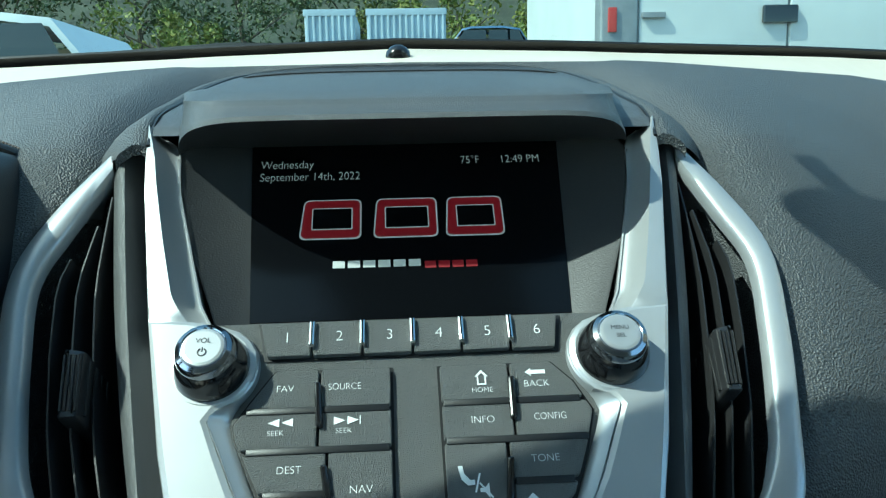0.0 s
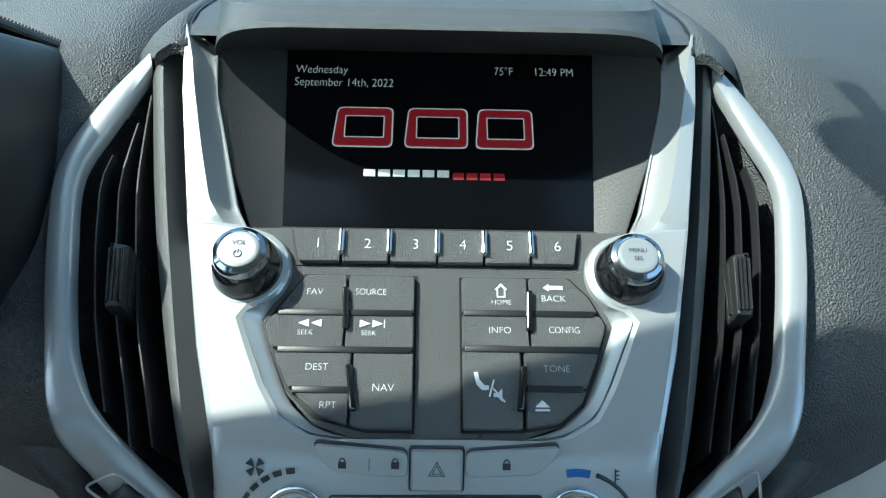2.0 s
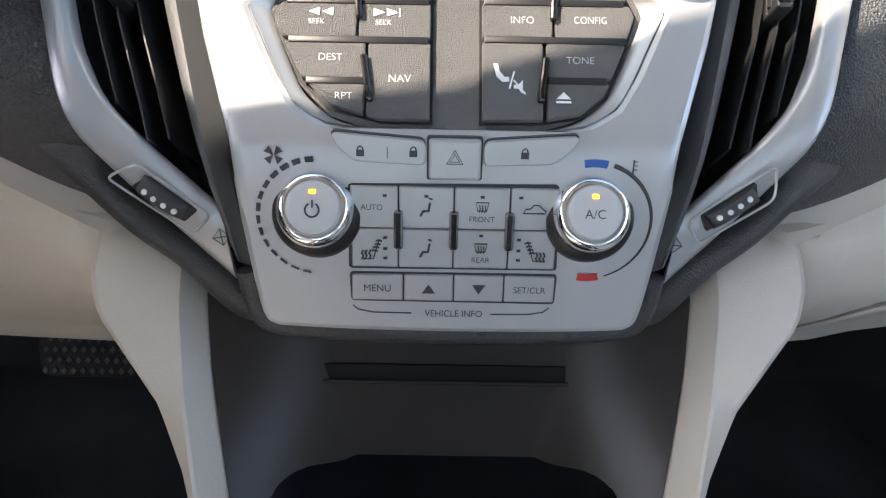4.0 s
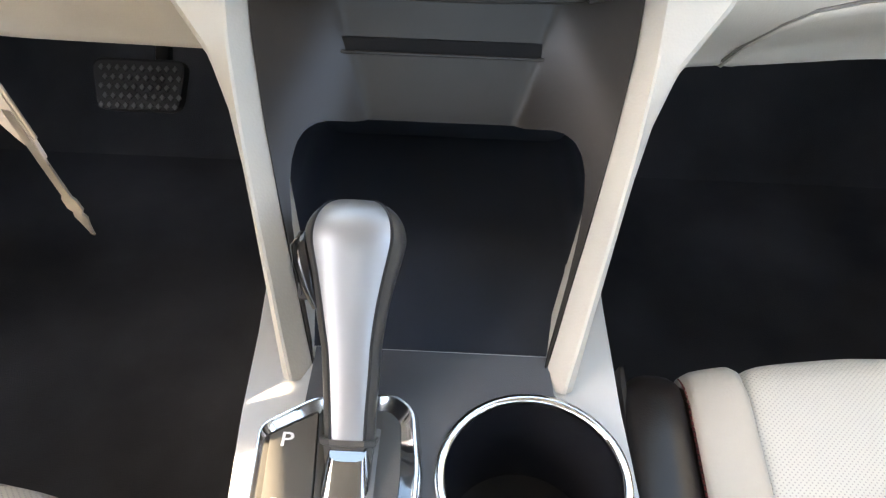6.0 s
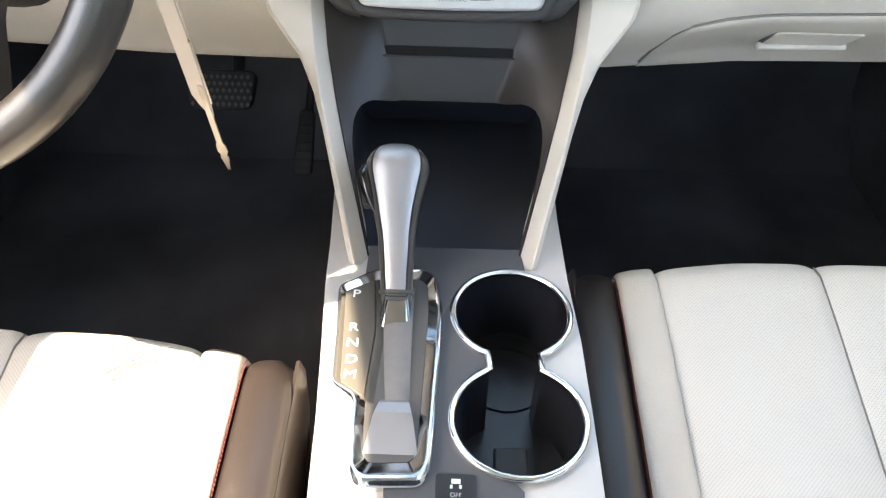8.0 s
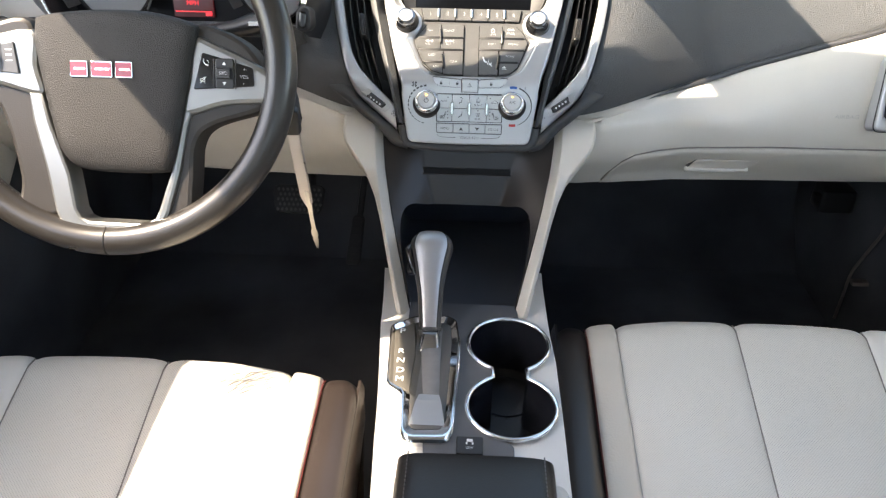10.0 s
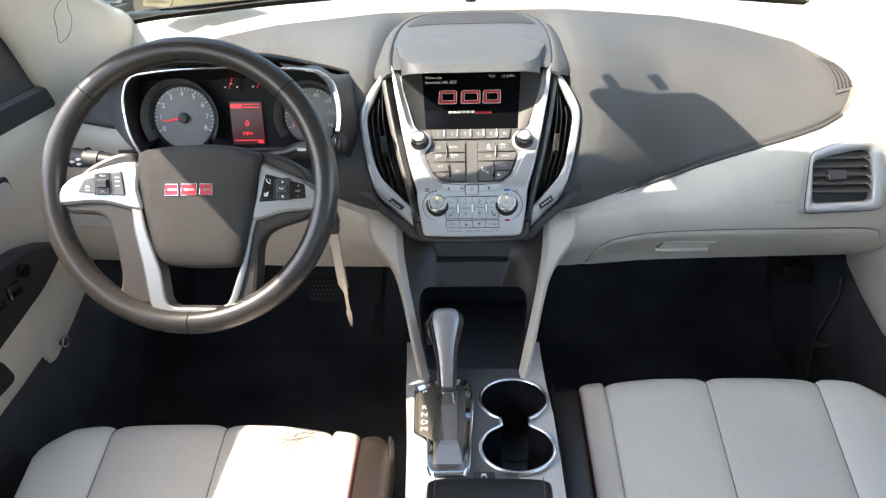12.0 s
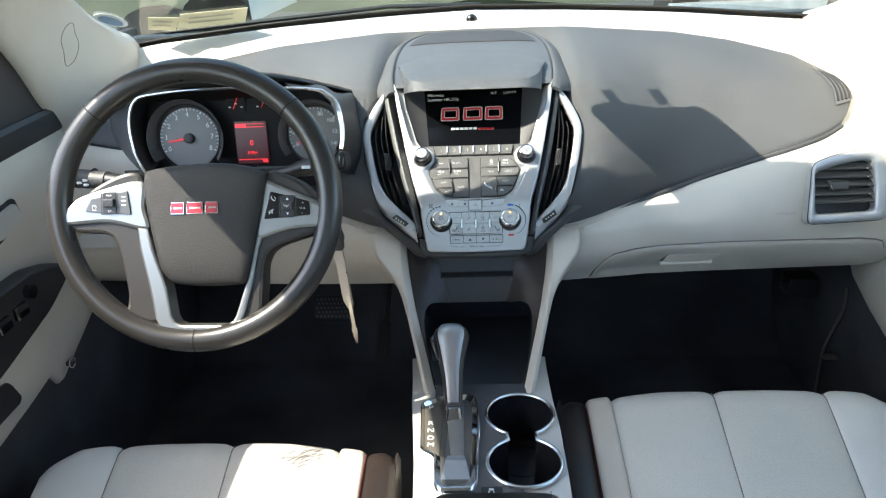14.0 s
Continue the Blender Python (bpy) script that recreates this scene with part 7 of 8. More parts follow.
part("shroud", shell([[p, Vector((p.x + (-0.42 - p.x) * 0.05, 0.045, p.z + 0.004 + (0.79 - p.z) * 0.06))] for p in smooth_poly(bez, 5, False)], 0.003), BLACK, cluster)
part("lower_cover", shell([[Vector((x, y, z)) for y, z in ((-0.02, 0.742), (0.0, 0.73), (0.03, 0.70), (0.06, 0.62))] for x in steps(-0.63, -0.245, 10)], 0.004), DARK, cluster, "dark lower cover")
bm = bmesh.new()
for a_, b_ in zip(brow[20:-4], brow[21:-3]):
    d = Vector((a_.x + 0.42, 0, a_.z - 0.79)).normalized()
    for k in range(4):
        u_, w_ = a_.lerp(b_, k / 4 + 0.05), a_.lerp(b_, k / 4 + 0.2)
        tube([u_ + d * 0.0045 + Vector((0, 0.013, 0)), w_ + d * 0.0045 + Vector((0, 0.013, 0))], 0.0007, 4, bm=bm)
part("hood_stitching", bm, mat("tan_thread", (0.20, 0.15, 0.12), 0.7), cluster, "tan stitching along the hood")
part("side_cover", shell([[Vector((x, y - 0.25 * (x + 0.68), z - 0.10 * (x + 0.68))) for y, z in ((0.15, 0.838), (0.08, 0.822), (0.045, 0.806), (0.028, 0.79), (0.022, 0.778), (0.026, 0.772))] for x in steps(-0.745, -0.60, 8)], 0.004), SLATE, cluster, "dark slate panel beside the instruments", sharp=60)
part("cover_edge", tube([Vector((x, 0.0215 - 0.25 * (x + 0.68), 0.777 - 0.10 * (x + 0.68))) for x in steps(-0.745, -0.60, 8)], 0.0022, 8), BLACK, cluster, "black edge below the slate panel")
part("column_fascia", shell([[Vector((x, y - 0.25 * (x + 0.68), z - 0.10 * (x + 0.68))) for y, z in ((0.028, 0.776), (0.020, 0.765), (0.016, 0.74), (0.022, 0.715), (0.035, 0.69))] for x in steps(-0.745, -0.60, 8)], 0.004), BEIGE, cluster, "cream fascia behind the stalk", sharp=60)
left_b = smooth_poly([FI.p(u, v, 0.05) for u, v in ((-0.167, -0.085), (-0.176, -0.068), (-0.185, -0.042), (-0.189, -0.002), (-0.1835, 0.028), (-0.173, 0.047), (-0.152, 0.0545), (-0.084, 0.061))], 5, False)
left_o = smooth_poly([Vector(p) for p in ((-0.618, 0.008, 0.742), (-0.632, 0.010, 0.757), (-0.650, 0.018, 0.780), (-0.662, 0.030, 0.808), (-0.655, 0.030, 0.840), (-0.630, 0.0, 0.868), (-0.585, -0.028, 0.884), (-0.50, -0.031, 0.892))], 5, False)
part("flank", shell([[a_, a_.lerp(b_, 0.3) + Vector((-0.003, -0.002, 0)), a_.lerp(b_, 0.7) + Vector((-0.003, -0.002, 0)), b_, b_ + Vector((-0.012, 0.03, 0))] for a_, b_ in zip(left_b, left_o)], 0.003), SLATE, cluster, "smooth slate flank of the instrument housing", sharp=60)
flank_b = smooth_poly([FI.p(u, v, 0.05) for u, v in ((0.100, 0.058), (0.152, 0.0540), (0.172, 0.046), (0.187, 0.031), (0.1935, 0.006), (0.1955, -0.023), (0.190, -0.055), (0.176, -0.085))], 5, False)
flank_o = smooth_poly([Vector(p) for p in ((-0.325, 0.002, 0.886), (-0.2795, 0.052, 0.864), (-0.2512, 0.112, 0.840), (-0.2289, 0.15, 0.8281), (-0.213, 0.10, 0.7782), (-0.2094, 0.06, 0.7553), (-0.2141, 0.03, 0.7373), (-0.2333, -0.01, 0.7206))], 5, False)
part("flank", shell([[a_, a_.lerp(b_, 0.3) + Vector((0.004, -0.003, 0)), a_.lerp(b_, 0.7) + Vector((0.004, -0.003, 0)), b_, b_ + Vector((0.012, 0.03, -0.012))] for a_, b_ in zip(flank_b, flank_o)], 0.003), BLACK, cluster, "smooth black flank of the instrument housing", sharp=60)
part("bezel_crescent", shell([[a_ + Vector((0, -0.002, 0)), a_.lerp(Vector((-0.42, a_.y, 0.79)), 0.035) + Vector((0, -0.0035, 0)), a_.lerp(Vector((-0.42, a_.y, 0.79)), 0.07) + Vector((0, 0.006, 0))] for a_ in flank_b[4:31]], 0.001), CHROME, cluster, "broad chrome crescent at the bezel's end", sharp=60)
fb = Frame((-0.2285, -0.050, 0.757), 15)
btn = part("trip_button", slab(fb, round_poly([(-0.010, -0.015), (0.002, -0.018), (0.011, -0.010), (0.010, 0.013), (-0.001, 0.018), (-0.010, 0.009)], 0.007), -0.03, 0.004, 0.003), BLACK, cluster, "dark oval trip button housing")
part("rocker", slab(fb, round_poly([(-0.005, -0.011), (0.004, -0.012), (0.006, 0.009), (-0.004, 0.011)], 0.004), 0.003, 0.007, 0.002), GLOSSB, btn, "glossy rocker")

part("knee_trim", slab(Frame((-0.70, 0.012, 0.5915), 8), round_poly([(-0.066, -0.0125), (0.05, -0.0125), (0.05, 0.0125), (-0.066, 0.0125)], 0.003), -0.02, 0.004, 0.002), SATIN, dash, "pale satin strip below the instruments")

# stalks and key
stalk = thing("turn_signal_stalk", (-0.66, -0.06, 0.74), "black turn signal stalk with white symbols", "stalk")
part("arm", tube([Vector((-0.50, -0.10, 0.735)), Vector((-0.60, -0.085, 0.742)), Vector((-0.632, -0.08, 0.744))], [0.010, 0.012, 0.014], 12), BLACK, stalk)
part("knob", tube([Vector((-0.632, -0.08, 0.744)), Vector((-0.66, -0.075, 0.745)), Vector((-0.668, -0.0742, 0.745)), Vector((-0.705, -0.068, 0.747)), Vector((-0.71, -0.067, 0.747))], [0.0155, 0.0155, 0.0165, 0.0165, 0.013], 16), CHAR, stalk)
for x in (-0.690, -0.660):
    part("knob_groove", tube([Vector((x, -0.0715, 0.746)), Vector((x + 0.0025, -0.0715, 0.746))], 0.0172, 16), BLACK, stalk)
for x0, z0 in ((-0.6815, 0.7425), (-0.6705, 0.7465), (-0.6705, 0.7385), (-0.6485, 0.7425), (-0.6385, 0.7425)):
    part("mark", box(x0, -0.0925, z0, x0 + 0.0055, -0.088, z0 + 0.004), WHITE, stalk)
    part("mark", box(x0 + 0.0065, -0.0922, z0 + 0.0005, x0 + 0.0075, -0.088, z0 + 0.0035), WHITE, stalk)
wiper = thing("wiper_stalk", (-0.3, -0.12, 0.76), "black wiper stalk with a white symbol", "stalk")
part("arm", tube([Vector((-0.35, -0.11, 0.752)), Vector((-0.30, -0.115, 0.762)), Vector((-0.275, -0.12, 0.770)), Vector((-0.258, -0.122, 0.776))], [0.009, 0.011, 0.014, 0.012], 12), BLACK, wiper)
part("mark", box(-0.278, -0.136, 0.772, -0.264, -0.1345, 0.777), WHITE, wiper)
keyt = thing("ignition_key", (-0.219, -0.19, 0.47), "ignition key with a long pale tag hanging from the lock", "key")
part("lock", tube([Vector((-0.245, -0.12, 0.672)), Vector((-0.225, -0.19, 0.672))], 0.016, 14), BLACK, keyt, "black ignition lock")
part("key_head", slab(Frame((-0.221, -0.198, 0.672), 0), round_poly([(-0.011, -0.018), (0.011, -0.018), (0.011, 0.016), (-0.011, 0.016)], 0.006), -0.006, 0.004, 0.002), BLACK, keyt)
TAG = mat("pale_tag", (0.50, 0.44, 0.38), 0.35, coat=0.2)
BRASS = mat("worn_key_metal", (0.40, 0.37, 0.33), 0.28, metal=0.8, stain=0.2, stain_scale=60)
ka, kb = Vector((-0.221, -0.199, 0.665)), Vector((-0.2165, -0.158, 0.462))
rows = []
for t, hw, off in ((0.0, 0.0050, 0.0), (0.05, 0.0072, 0.0), (0.30, 0.0074, 0.0), (0.56, 0.0072, 0.0), (0.62, 0.0052, 0.0020), (0.68, 0.0022, 0.0045)):
    c = ka.lerp(kb, t) + Vector((off, 0, 0))
    rows.append([c + Vector((-hw, 0.001, 0)), c + Vector((hw, -0.002, 0)), c + Vector((hw, 0.001, 0)), c + Vector((-hw, 0.004, 0))])
part("tag", loft(rows, True, True), TAG, keyt, "long pale tag with a slanting end")
part("tag_edge", tube([ka + Vector((0.0085, -0.001, 0)), ka.lerp(kb, 0.6) + Vector((0.0085, -0.001, 0))], 0.0013, 6), BRASS, keyt, "dark metal edge")
rows = []
for t, hw in ((0.50, 0.0028), (0.70, 0.0030), (0.84, 0.0030), (0.855, 0.0046), (0.90, 0.0050), (0.915, 0.0030), (0.94, 0.0042), (0.975, 0.0026), (1.03, 0.0012)):
    c = ka.lerp(kb, t) + Vector((0.0035, -0.001, 0))
    rows.append([c + Vector((-hw, 0.0, 0)), c + Vector((hw, -0.0015, 0)), c + Vector((hw, 0.0005, 0)), c + Vector((-hw, 0.002, 0))])
part("key_blade", loft(rows, True, True), BRASS, keyt, "worn metal key blade with a notched end", sharp=20)

# pedals
brake = thing("brake_pedal", (-0.33, 0.17, 0.3), "black rubber brake pedal with a raised diamond pattern", "pedal")
FP = Frame((-0.318, 0.165, 0.354), 38)
part("pad", slab(FP, round_poly([(-0.046, -0.026), (0.040, -0.026), (0.048, 0.028), (-0.052, 0.028)], 0.014), -0.01, 0.004, 0.003), RUBBER, brake)
bm = bmesh.new()
for i in range(10):
    for j in range(5):
        u, v = -0.040 + 0.0085 * i + (0.004 if j % 2 else 0), -0.020 + 0.0095 * j
        slab_into(bm, FP, [(u - 0.0028, v), (u, v - 0.0034), (u + 0.0028, v), (u, v + 0.0034)], 0.003, 0.006)
part("tread", bm, mat("worn_rubber", (0.06, 0.06, 0.062), 0.55), brake, "worn raised studs")
part("arm", tube([FP.p(0.02, 0.0, -0.008), Vector((-0.31, 0.33, 0.5))], 0.009, 8), BLACK, brake)

gas = thing("accelerator_pedal", (-0.228, 0.24, 0.22), "narrow black accelerator pedal in the dark footwell", "pedal")
FA = Frame((-0.2285, 0.235, 0.222), 30)
part("pad", slab(FA, round_poly([(-0.021, -0.052), (0.010, -0.052), (0.017, 0.050), (-0.006, 0.052)], 0.008), -0.008, 0.004, 0.002), RUBBER, gas)
for k in range(7):
    part("rib", slab(FA, rect(-0.015 + 0.0012 * k, -0.043 + 0.0135 * k, 0.008 + 0.001 * k, -0.039 + 0.0135 * k), 0.003, 0.0055, 0.0005), RUBBER, gas)
part("arm", tube([FA.p(0.006, 0.045, -0.004), Vector((-0.215, 0.33, 0.34)), Vector((-0.213, 0.36, 0.44))], 0.007, 8), BLACK, gas)
duct = thing("footwell_box", (0.79, 0.35, 0.25), "black bracket box under the dash in the passenger footwell", "bracket")
part("body", box(0.743, 0.345, 0.262, 0.815, 0.40, 0.31, 0.006), BLACK, duct)
part("lug", box(0.73, 0.35, 0.285, 0.746, 0.37, 0.30, 0.003), BLACK, duct)
CABLEM = mat("brown_cable_sleeve", (0.09, 0.08, 0.07), 0.5, grain=0.3, grain_scale=900)
cable = thing("footwell_cable", (0.81, 0.25, 0.1), "brownish cable hanging down the passenger kick panel", "cable")
part("cable_run", tube(smooth_poly([Vector(p) for p in ((0.815, 0.225, 0.345), (0.812, 0.214, 0.301), (0.811, 0.240, 0.232), (0.811, 0.266, 0.163), (0.812, 0.268, 0.106), (0.813, 0.27, 0.04))], 5, False), 0.0032, 8), CABLEM, cable)
part("clip", box(0.785, 0.205, 0.172, 0.818, 0.222, 0.180, 0.002), CABLEM, cable, "small clip on the cable")

# traction key and console details
tk = thing("traction_button", (0.016, -0.452, 0.38), "small black traction control button in the console", "button")
part("body", slab(FC, rect(0.0005, -0.4665, 0.032, -0.4395, 0.003), 0.0, 0.0055, 0.0012), BLACK, tk)
lettering("OFF", FC, 0.016, -0.458, 0.0052, WHITE, tk, 0.0056)
icon(tk, FC, [rect(0.0125, -0.4485, 0.0195, -0.4445), rect(0.0115, -0.4525, 0.0135, -0.4495), rect(0.0185, -0.4525, 0.0205, -0.4495)], 0.0056, WHITE)
part("ramp", shell([[FC.p(x, y, w_) for x in xs] for y, w_, xs in ((-0.374, 0.0060, (-0.0470, -0.0430, -0.0290, -0.0250)), (-0.380, 0.0115, (-0.0485, -0.0450, -0.0275, -0.0235)), (-0.390, 0.0118, (-0.0515, -0.0475, -0.0245, -0.0210)), (-0.393, 0.0105, (-0.0525, -0.0480, -0.0240, -0.0200)), (-0.4315, 0.0045, (-0.0590, -0.0530, -0.0175, -0.0130)))], 0.002), GRIPM, gear, "satin ramp behind the lever", sharp=24)
part("thumb_button", slab(Frame((-0.0755, -0.176, 0.455), 50), round_poly([(-0.004, -0.02), (0.004, -0.02), (0.004, 0.02), (-0.004, 0.02)], 0.003), -0.008, 0.006, 0.003), BLACK, gear, "black thumb button")
part("cup_tab", box(0.052, -0.43, 0.293, 0.083, -0.36, 0.30, 0.002), SLATE, console, "grey rubber tab in the cup well")
part("cup_ring", tube([Vector((0.066 + 0.04 * math.cos(a), -0.278 + 0.04 * math.sin(a), 0.2965)) for a in steps(0, 2 * math.pi, 30)[:-1]], 0.0009, 6, True), WELL, console)
for x in (-0.047, 0.091):
    bm = bmesh.new()
    for i in range(60):
        y = -0.535 - 0.005 * i
        tube([Vector((x, y, 0.4625)), Vector((x, y - 0.003, 0.4625))], 0.0007, 4, bm=bm)
    part("stitching", bm, SLATE, arm)

# ---- outside ----
ASPHALT = mat("asphalt", (0.060, 0.060, 0.058), 0.9, grain=0.8, grain_scale=60, stain=0.25, stain_scale=0.6)
ground = thing("ground", (0, 0, -0.5), "pale worn car park asphalt", "ground", kind="structure")
part("asphalt", box(-400, -400, -0.6, 400, 600, -0.5), ASPHALT, ground)
PAINTW = mat("white_vehicle_paint", (0.72, 0.73, 0.72), 0.3, coat=0.5, stain=0.03)
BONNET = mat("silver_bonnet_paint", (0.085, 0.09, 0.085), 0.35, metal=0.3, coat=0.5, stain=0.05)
hoodt = thing("car_bonnet", (0, 1.1, 0.5), "pale bonnet of the car itself beyond the windscreen", "bonnet")
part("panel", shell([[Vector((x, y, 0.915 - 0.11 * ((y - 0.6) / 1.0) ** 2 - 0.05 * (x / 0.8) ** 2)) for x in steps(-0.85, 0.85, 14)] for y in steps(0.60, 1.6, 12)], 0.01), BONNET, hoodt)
part("front", box(-0.9, 0.66, -0.2, 0.9, 1.6, 0.72, 0.05), BLACK, hoodt)
part("cowl_grille", box(-0.85, 0.565, 0.86, 0.85, 0.62, 0.898, 0.005), BLACK, hoodt, "black cowl below the windscreen")
part("wiper_blade", tube([Vector((-0.75, 0.565, 0.908)), Vector((-0.2, 0.585, 0.945)), Vector((0.02, 0.59, 0.94))], 0.006, 6), BLACK, hoodt, "black wiper blade")


def rail_box(name, parent, x0, y0, z0, x1, y1, z1, m, bevel=0.02, label=""):
    return part(name, box(x0, y0, z0, x1, y1, z1, bevel), m, parent, label)


TRUCKW = mat("white_truck_panel", (0.66, 0.67, 0.66), 0.45, stain=0.06, stain_scale=2)
GREYM = mat("grey_metal", (0.30, 0.31, 0.32), 0.5, metal=0.3, stain=0.15)
REDM = mat("red_reflector", (0.5, 0.05, 0.04), 0.4)
TYRE = mat("tyre_rubber", (0.02, 0.02, 0.02), 0.8)
CONT = mat("pale_blue_steel", (0.42, 0.50, 0.57), 0.5, stain=0.1, stain_scale=2)
CARBLUE = mat("blue_vehicle_paint", (0.10, 0.18, 0.32), 0.3, coat=0.5)
CARGLASS = mat("dark_vehicle_glass", (0.02, 0.025, 0.03), 0.08, coat=0.5)
truck = thing("box_truck", (3.6, 7.8, -0.5), "white box truck with double rear doors, parked beyond the bonnet", "truck")
rail_box("cargo_box", truck, 2.05, 6.78, 0.35, 5.2, 11.5, 3.3, TRUCKW, 0.03, "white cargo box")
for x0, x1 in ((2.27, 3.70), (3.72, 5.15)):
    d_ = rail_box("rear_door", truck, x0, 6.70, 0.5, x1, 6.79, 3.2, TRUCKW, 0.015, "white rear door")
    for z in (0.8, 1.87, 2.8):
        rail_box("hinge", d_, (x0 + 0.02) if x0 < 3 else (x1 - 0.30), 6.66, z - 0.025, (x0 + 0.24) if x0 < 3 else (x1 - 0.06), 6.70, z + 0.025, GREYM, 0.005)
rail_box("door_window", truck, 3.44, 6.655, 1.79, 3.78, 6.70, 1.95, CARGLASS, 0.02, "dark recessed latch plate")
rail_box("corner_post", truck, 1.90, 6.68, 0.4, 2.26, 6.9, 3.25, GREYM, 0.02, "grey corner post")
for z in (1.0, 1.72, 2.4):
    rail_box("reflector", truck, 1.97, 6.66, z, 2.05, 6.69, z + 0.22, REDM, 0.004, "red reflector strip")
rail_box("bumper", truck, 1.95, 6.6, 0.0, 5.2, 6.75, 0.25, GREYM, 0.02)
for x in (2.3, 4.9):
    part("wheel", tube([Vector((x - 0.15, 7.8, -0.02)), Vector((x + 0.15, 7.8, -0.02))], 0.48, 20), TYRE, truck)
for x0, x1 in ((-2.1, -0.92), (-0.65, 1.21)):
    ct = thing("shipping_container", ((x0 + x1) / 2, 18.6, -0.5), "pale blue-grey ribbed steel container across the car park", "container", group="far containers")
    rail_box("body", ct, x0, 17.7, -0.5, x1, 20.2, 3.66, CONT, 0.03)
    rail_box("top_rail", ct, x0 - 0.02, 17.66, 3.55, x1 + 0.02, 17.76, 3.70, CONT, 0.02)
    n = int((x1 - x0) / 0.14)
    for k in range(n):
        x = x0 + (x1 - x0) * (k + 0.5) / n
        rail_box("rib", ct, x - 0.03, 17.66, -0.4, x + 0.03, 17.71, 3.56, CONT, 0.01)


def vehicle(name, label, x0, y0, z0, length, width, height, m):
    """A parked car: body and cabin lofted over side outlines, with windows and wheels."""
    v_ = thing(name, (x0, y0, z0), label, "car")

    def at(a, b, c):
        return Vector((x0 + a, y0 + b, z0 + c))

    L_, H_ = length, height
    lower = [(0.0, 0.32), (0.02, 0.62), (0.06, 0.70), (0.28, 0.74), (0.95, 0.72), (0.995, 0.6), (1.0, 0.32)]
    upper = [(0.20, 0.70), (0.33, 0.965), (0.42, 0.995), (0.70, 1.0), (0.86, 0.96), (0.96, 0.70)]
    for nm, prof, ins, m_ in (("body", lower, 0.0, m), ("roof", upper, 0.09, m)):
        rows_ = []
        for f in (-1, -0.96, 0.96, 1):
            rows_.append([at(L_ * a, f * (width / 2) * (1 - ins * (h - 0.3)), (h - (0.03 if abs(f) == 1 and h > 0.5 else 0)) * H_) for a, h in prof])
        part(nm, loft(rows_, False), m_, v_)
    for f in (-1, 1):
        for a0, a1, b0, b1 in ((0.27, 0.35, 0.55, 0.545), (0.57, 0.575, 0.75, 0.745), (0.77, 0.765, 0.90, 0.85)):
            part("side_window", loft([[at(L_ * a0, f * width * 0.484, 0.74 * H_), at(L_ * b0, f * width * 0.484, 0.74 * H_)], [at(L_ * a1, f * width * 0.474, 0.94 * H_), at(L_ * b1, f * width * 0.474, 0.94 * H_)]]), CARGLASS, v_)
        for a in (0.18, 0.80):
            part("wheel", tube([at(L_ * a, f * width * 0.42, 0.2 * H_), at(L_ * a, f * width * 0.5, 0.2 * H_)], 0.2 * H_, 18), TYRE, v_)
    return v_


vehicle("parked_suv", "white parked sport utility car with dark windows", -7.1, 7.2, -0.5, 4.9, 2.0, 2.45, PAINTW)
vehicle("parked_car", "small blue car parked far off", 0.9, 22.6, 1.9, 3.2, 1.6, 1.95, CARBLUE)
bank = thing("bank", (0, 27, 0), "grassy bank rising behind the car park", "bank", kind="structure")
GRASS = mat("dry_grass", (0.050, 0.056, 0.034), 0.9, grain=1, grain_scale=40, stain=0.4, stain_scale=0.8)
part("slope", shell([[Vector((x, y, z + 0.35 * math.sin(x * 0.5 + y))) for y, z in ((14, -0.75), (20, 1.55), (26, 2.6), (34, 3.6), (46, 9.0), (60, 17.0))] for x in steps(-60, 60, 40)], 0.1), GRASS, bank)


def leaf_mat(name, a, b):
    m = mat(name, a, 0.6, stain=0.35, stain_scale=1.2)
    n, l = m.node_tree.nodes, m.node_tree.links
    g = n.new("ShaderNodeNewGeometry")
    mx = n.new("ShaderNodeMix")
    mx.data_type = "RGBA"
    mx.inputs[6].default_value, mx.inputs[7].default_value = (*a, 1), (*b, 1)
    l.new(g.outputs["Random Per Island"], mx.inputs[0])
    l.new(mx.outputs[2], n["Principled BSDF"].inputs["Base Color"])
    return m


LEAF_A = leaf_mat("bright_leaves", (0.10, 0.15, 0.02), (0.28, 0.27, 0.06))
LEAF_B = leaf_mat("dull_leaves", (0.035, 0.06, 0.02), (0.12, 0.14, 0.05))
BARK = mat("bark", (0.10, 0.08, 0.06), 0.9, grain=1, grain_scale=60)


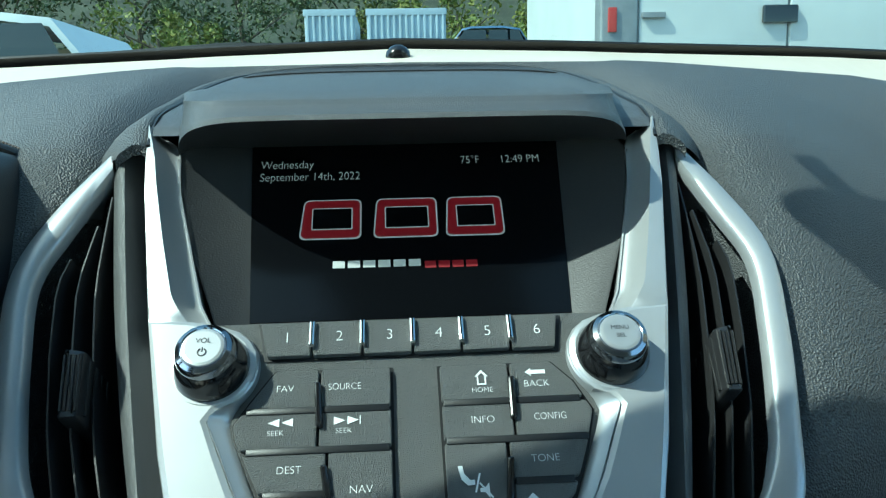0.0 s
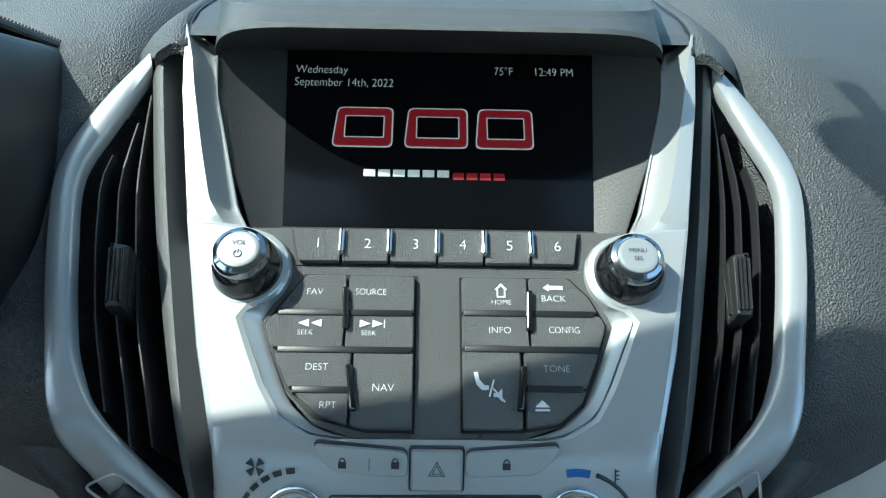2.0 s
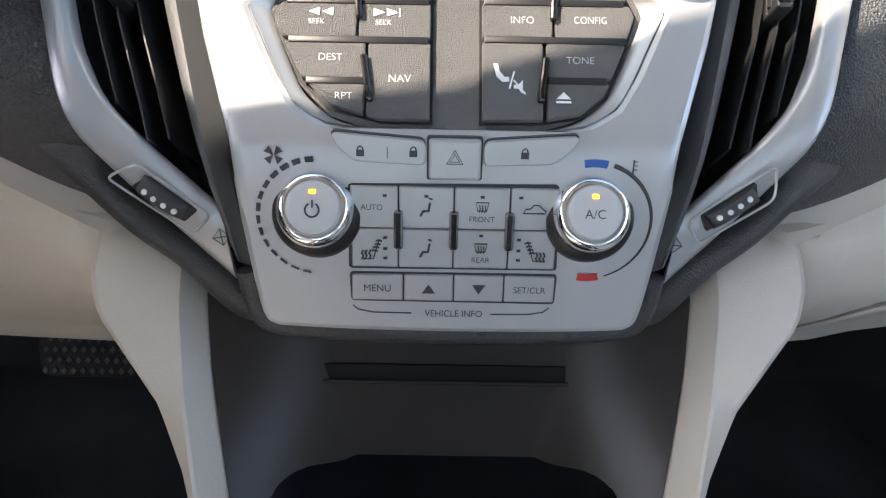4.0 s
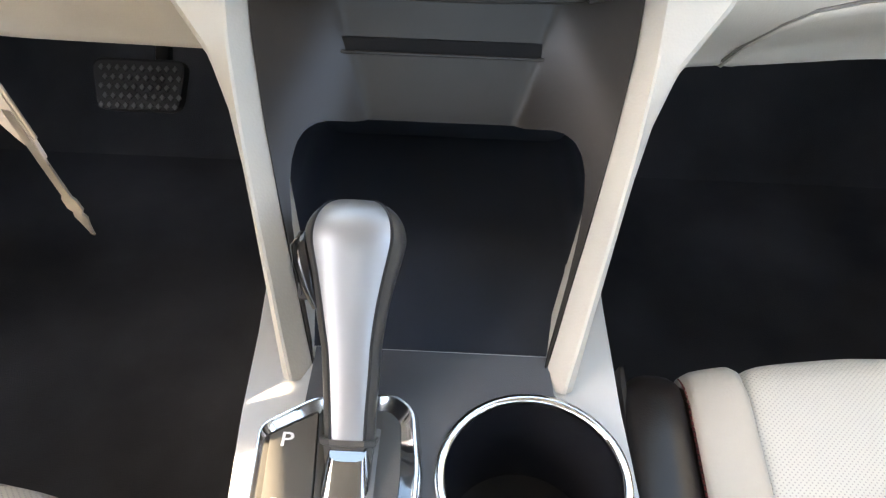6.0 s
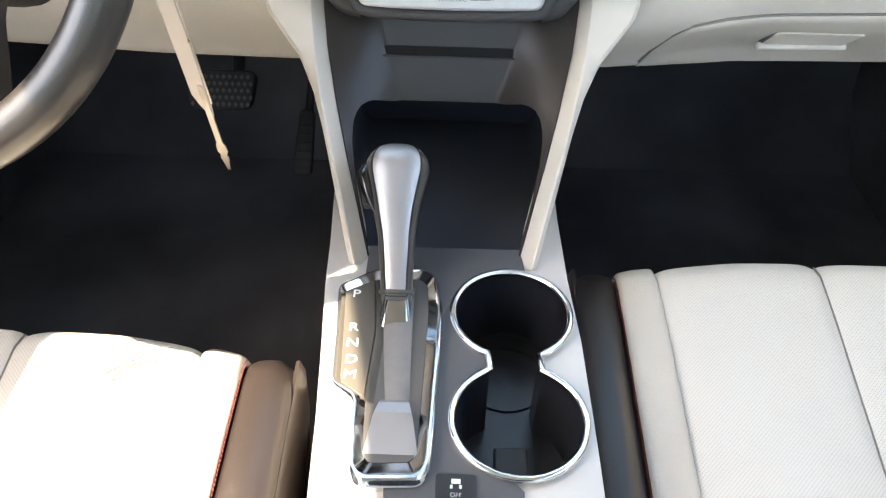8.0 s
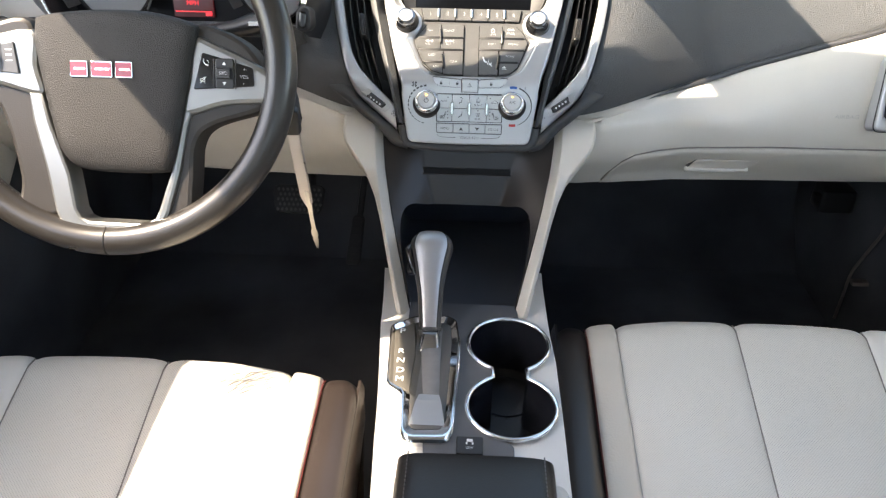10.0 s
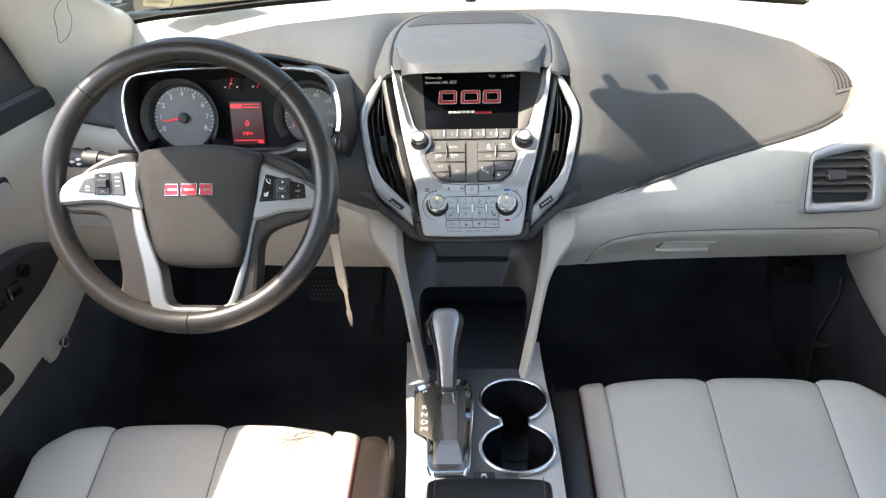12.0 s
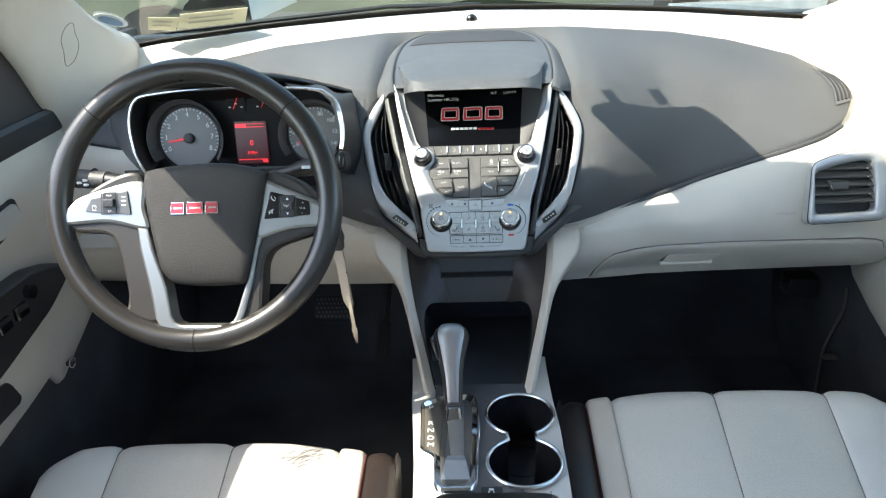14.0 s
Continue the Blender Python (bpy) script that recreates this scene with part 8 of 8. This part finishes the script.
def tree(x, y, z, h, r, leaf, seed, label):
    rnd = random.Random(seed)
    t_ = thing("tree", (x, y, z), label, "tree", group="trees behind the car park")
    bm_ = tube([Vector((x, y, z - 0.3)), Vector((x + 0.1, y, z + h * 0.3)), Vector((x - 0.1, y, z + h * 0.75))], [0.16, 0.11, 0.04], 8)
    for k in range(5):
        a = rnd.uniform(0, 6.28)
        tube([Vector((x, y, z + h * (0.25 + 0.08 * k))), Vector((x + r * 0.7 * math.cos(a), y + r * 0.7 * math.sin(a), z + h * (0.5 + 0.08 * k)))], [0.06, 0.02], 6, bm=bm_)
    part("trunk", bm_, BARK, t_)
    verts, faces = [], []
    clumps = [(Vector((rnd.uniform(-1, 1) * r, rnd.uniform(-1, 1) * r, rnd.uniform(0.12, 1.0) * h)), rnd.uniform(0.35, 0.75) * r * 0.55) for _ in range(26)]
    for c, cr in clumps:
        for _ in range(110):
            d = Vector((rnd.gauss(0, 1), rnd.gauss(0, 1), rnd.gauss(0, 0.8))).normalized() * cr * rnd.random() ** 0.4
            p = Vector((x, y, z)) + c + d
            a = Vector((rnd.gauss(0, 1), rnd.gauss(0, 1), rnd.gauss(0, 1))).normalized() * rnd.uniform(0.06, 0.13)
            b = a.cross(Vector((rnd.gauss(0, 1), rnd.gauss(0, 1), rnd.gauss(0, 1)))).normalized() * 0.05
            i0 = len(verts)
            verts += [p - a, p + b, p + a, p - b]
            faces.append((i0, i0 + 1, i0 + 2, i0 + 3))
    me = bpy.data.meshes.new("crown")
    me.from_pydata([(q - Vector((x, y, z))) * S for q in verts], [], faces)
    me.materials.append(leaf)
    ob = new("crown", me)
    ob.parent = t_
    tagged(ob)


for k, (x, y, z, h, r, leaf) in enumerate(((-13.5, 27, 2.4, 5.5, 2.6, LEAF_B), (-9.6, 29, 2.8, 5.0, 2.4, LEAF_B), (-5.6, 28, 2.6, 4.6, 2.4, LEAF_B), (-1.8, 31, 3.0, 3.8, 2.2, LEAF_B), (2.4, 28, 2.7, 3.2, 2.0, LEAF_A), (5.2, 26, 2.4, 3.4, 2.0, LEAF_A), (7.8, 29, 2.8, 5.0, 2.3, LEAF_A), (-7.6, 25, 2.2, 2.4, 1.7, LEAF_A), (11.5, 28, 2.6, 5.0, 2.5, LEAF_B), (0.4, 33, 3.2, 3.0, 2.0, LEAF_A))):
    tree(x, y, z, h, r, leaf, 40 + k, "bushy tree with bright yellow-green leaves" if leaf is LEAF_A else "leafy olive-green tree on the bank")
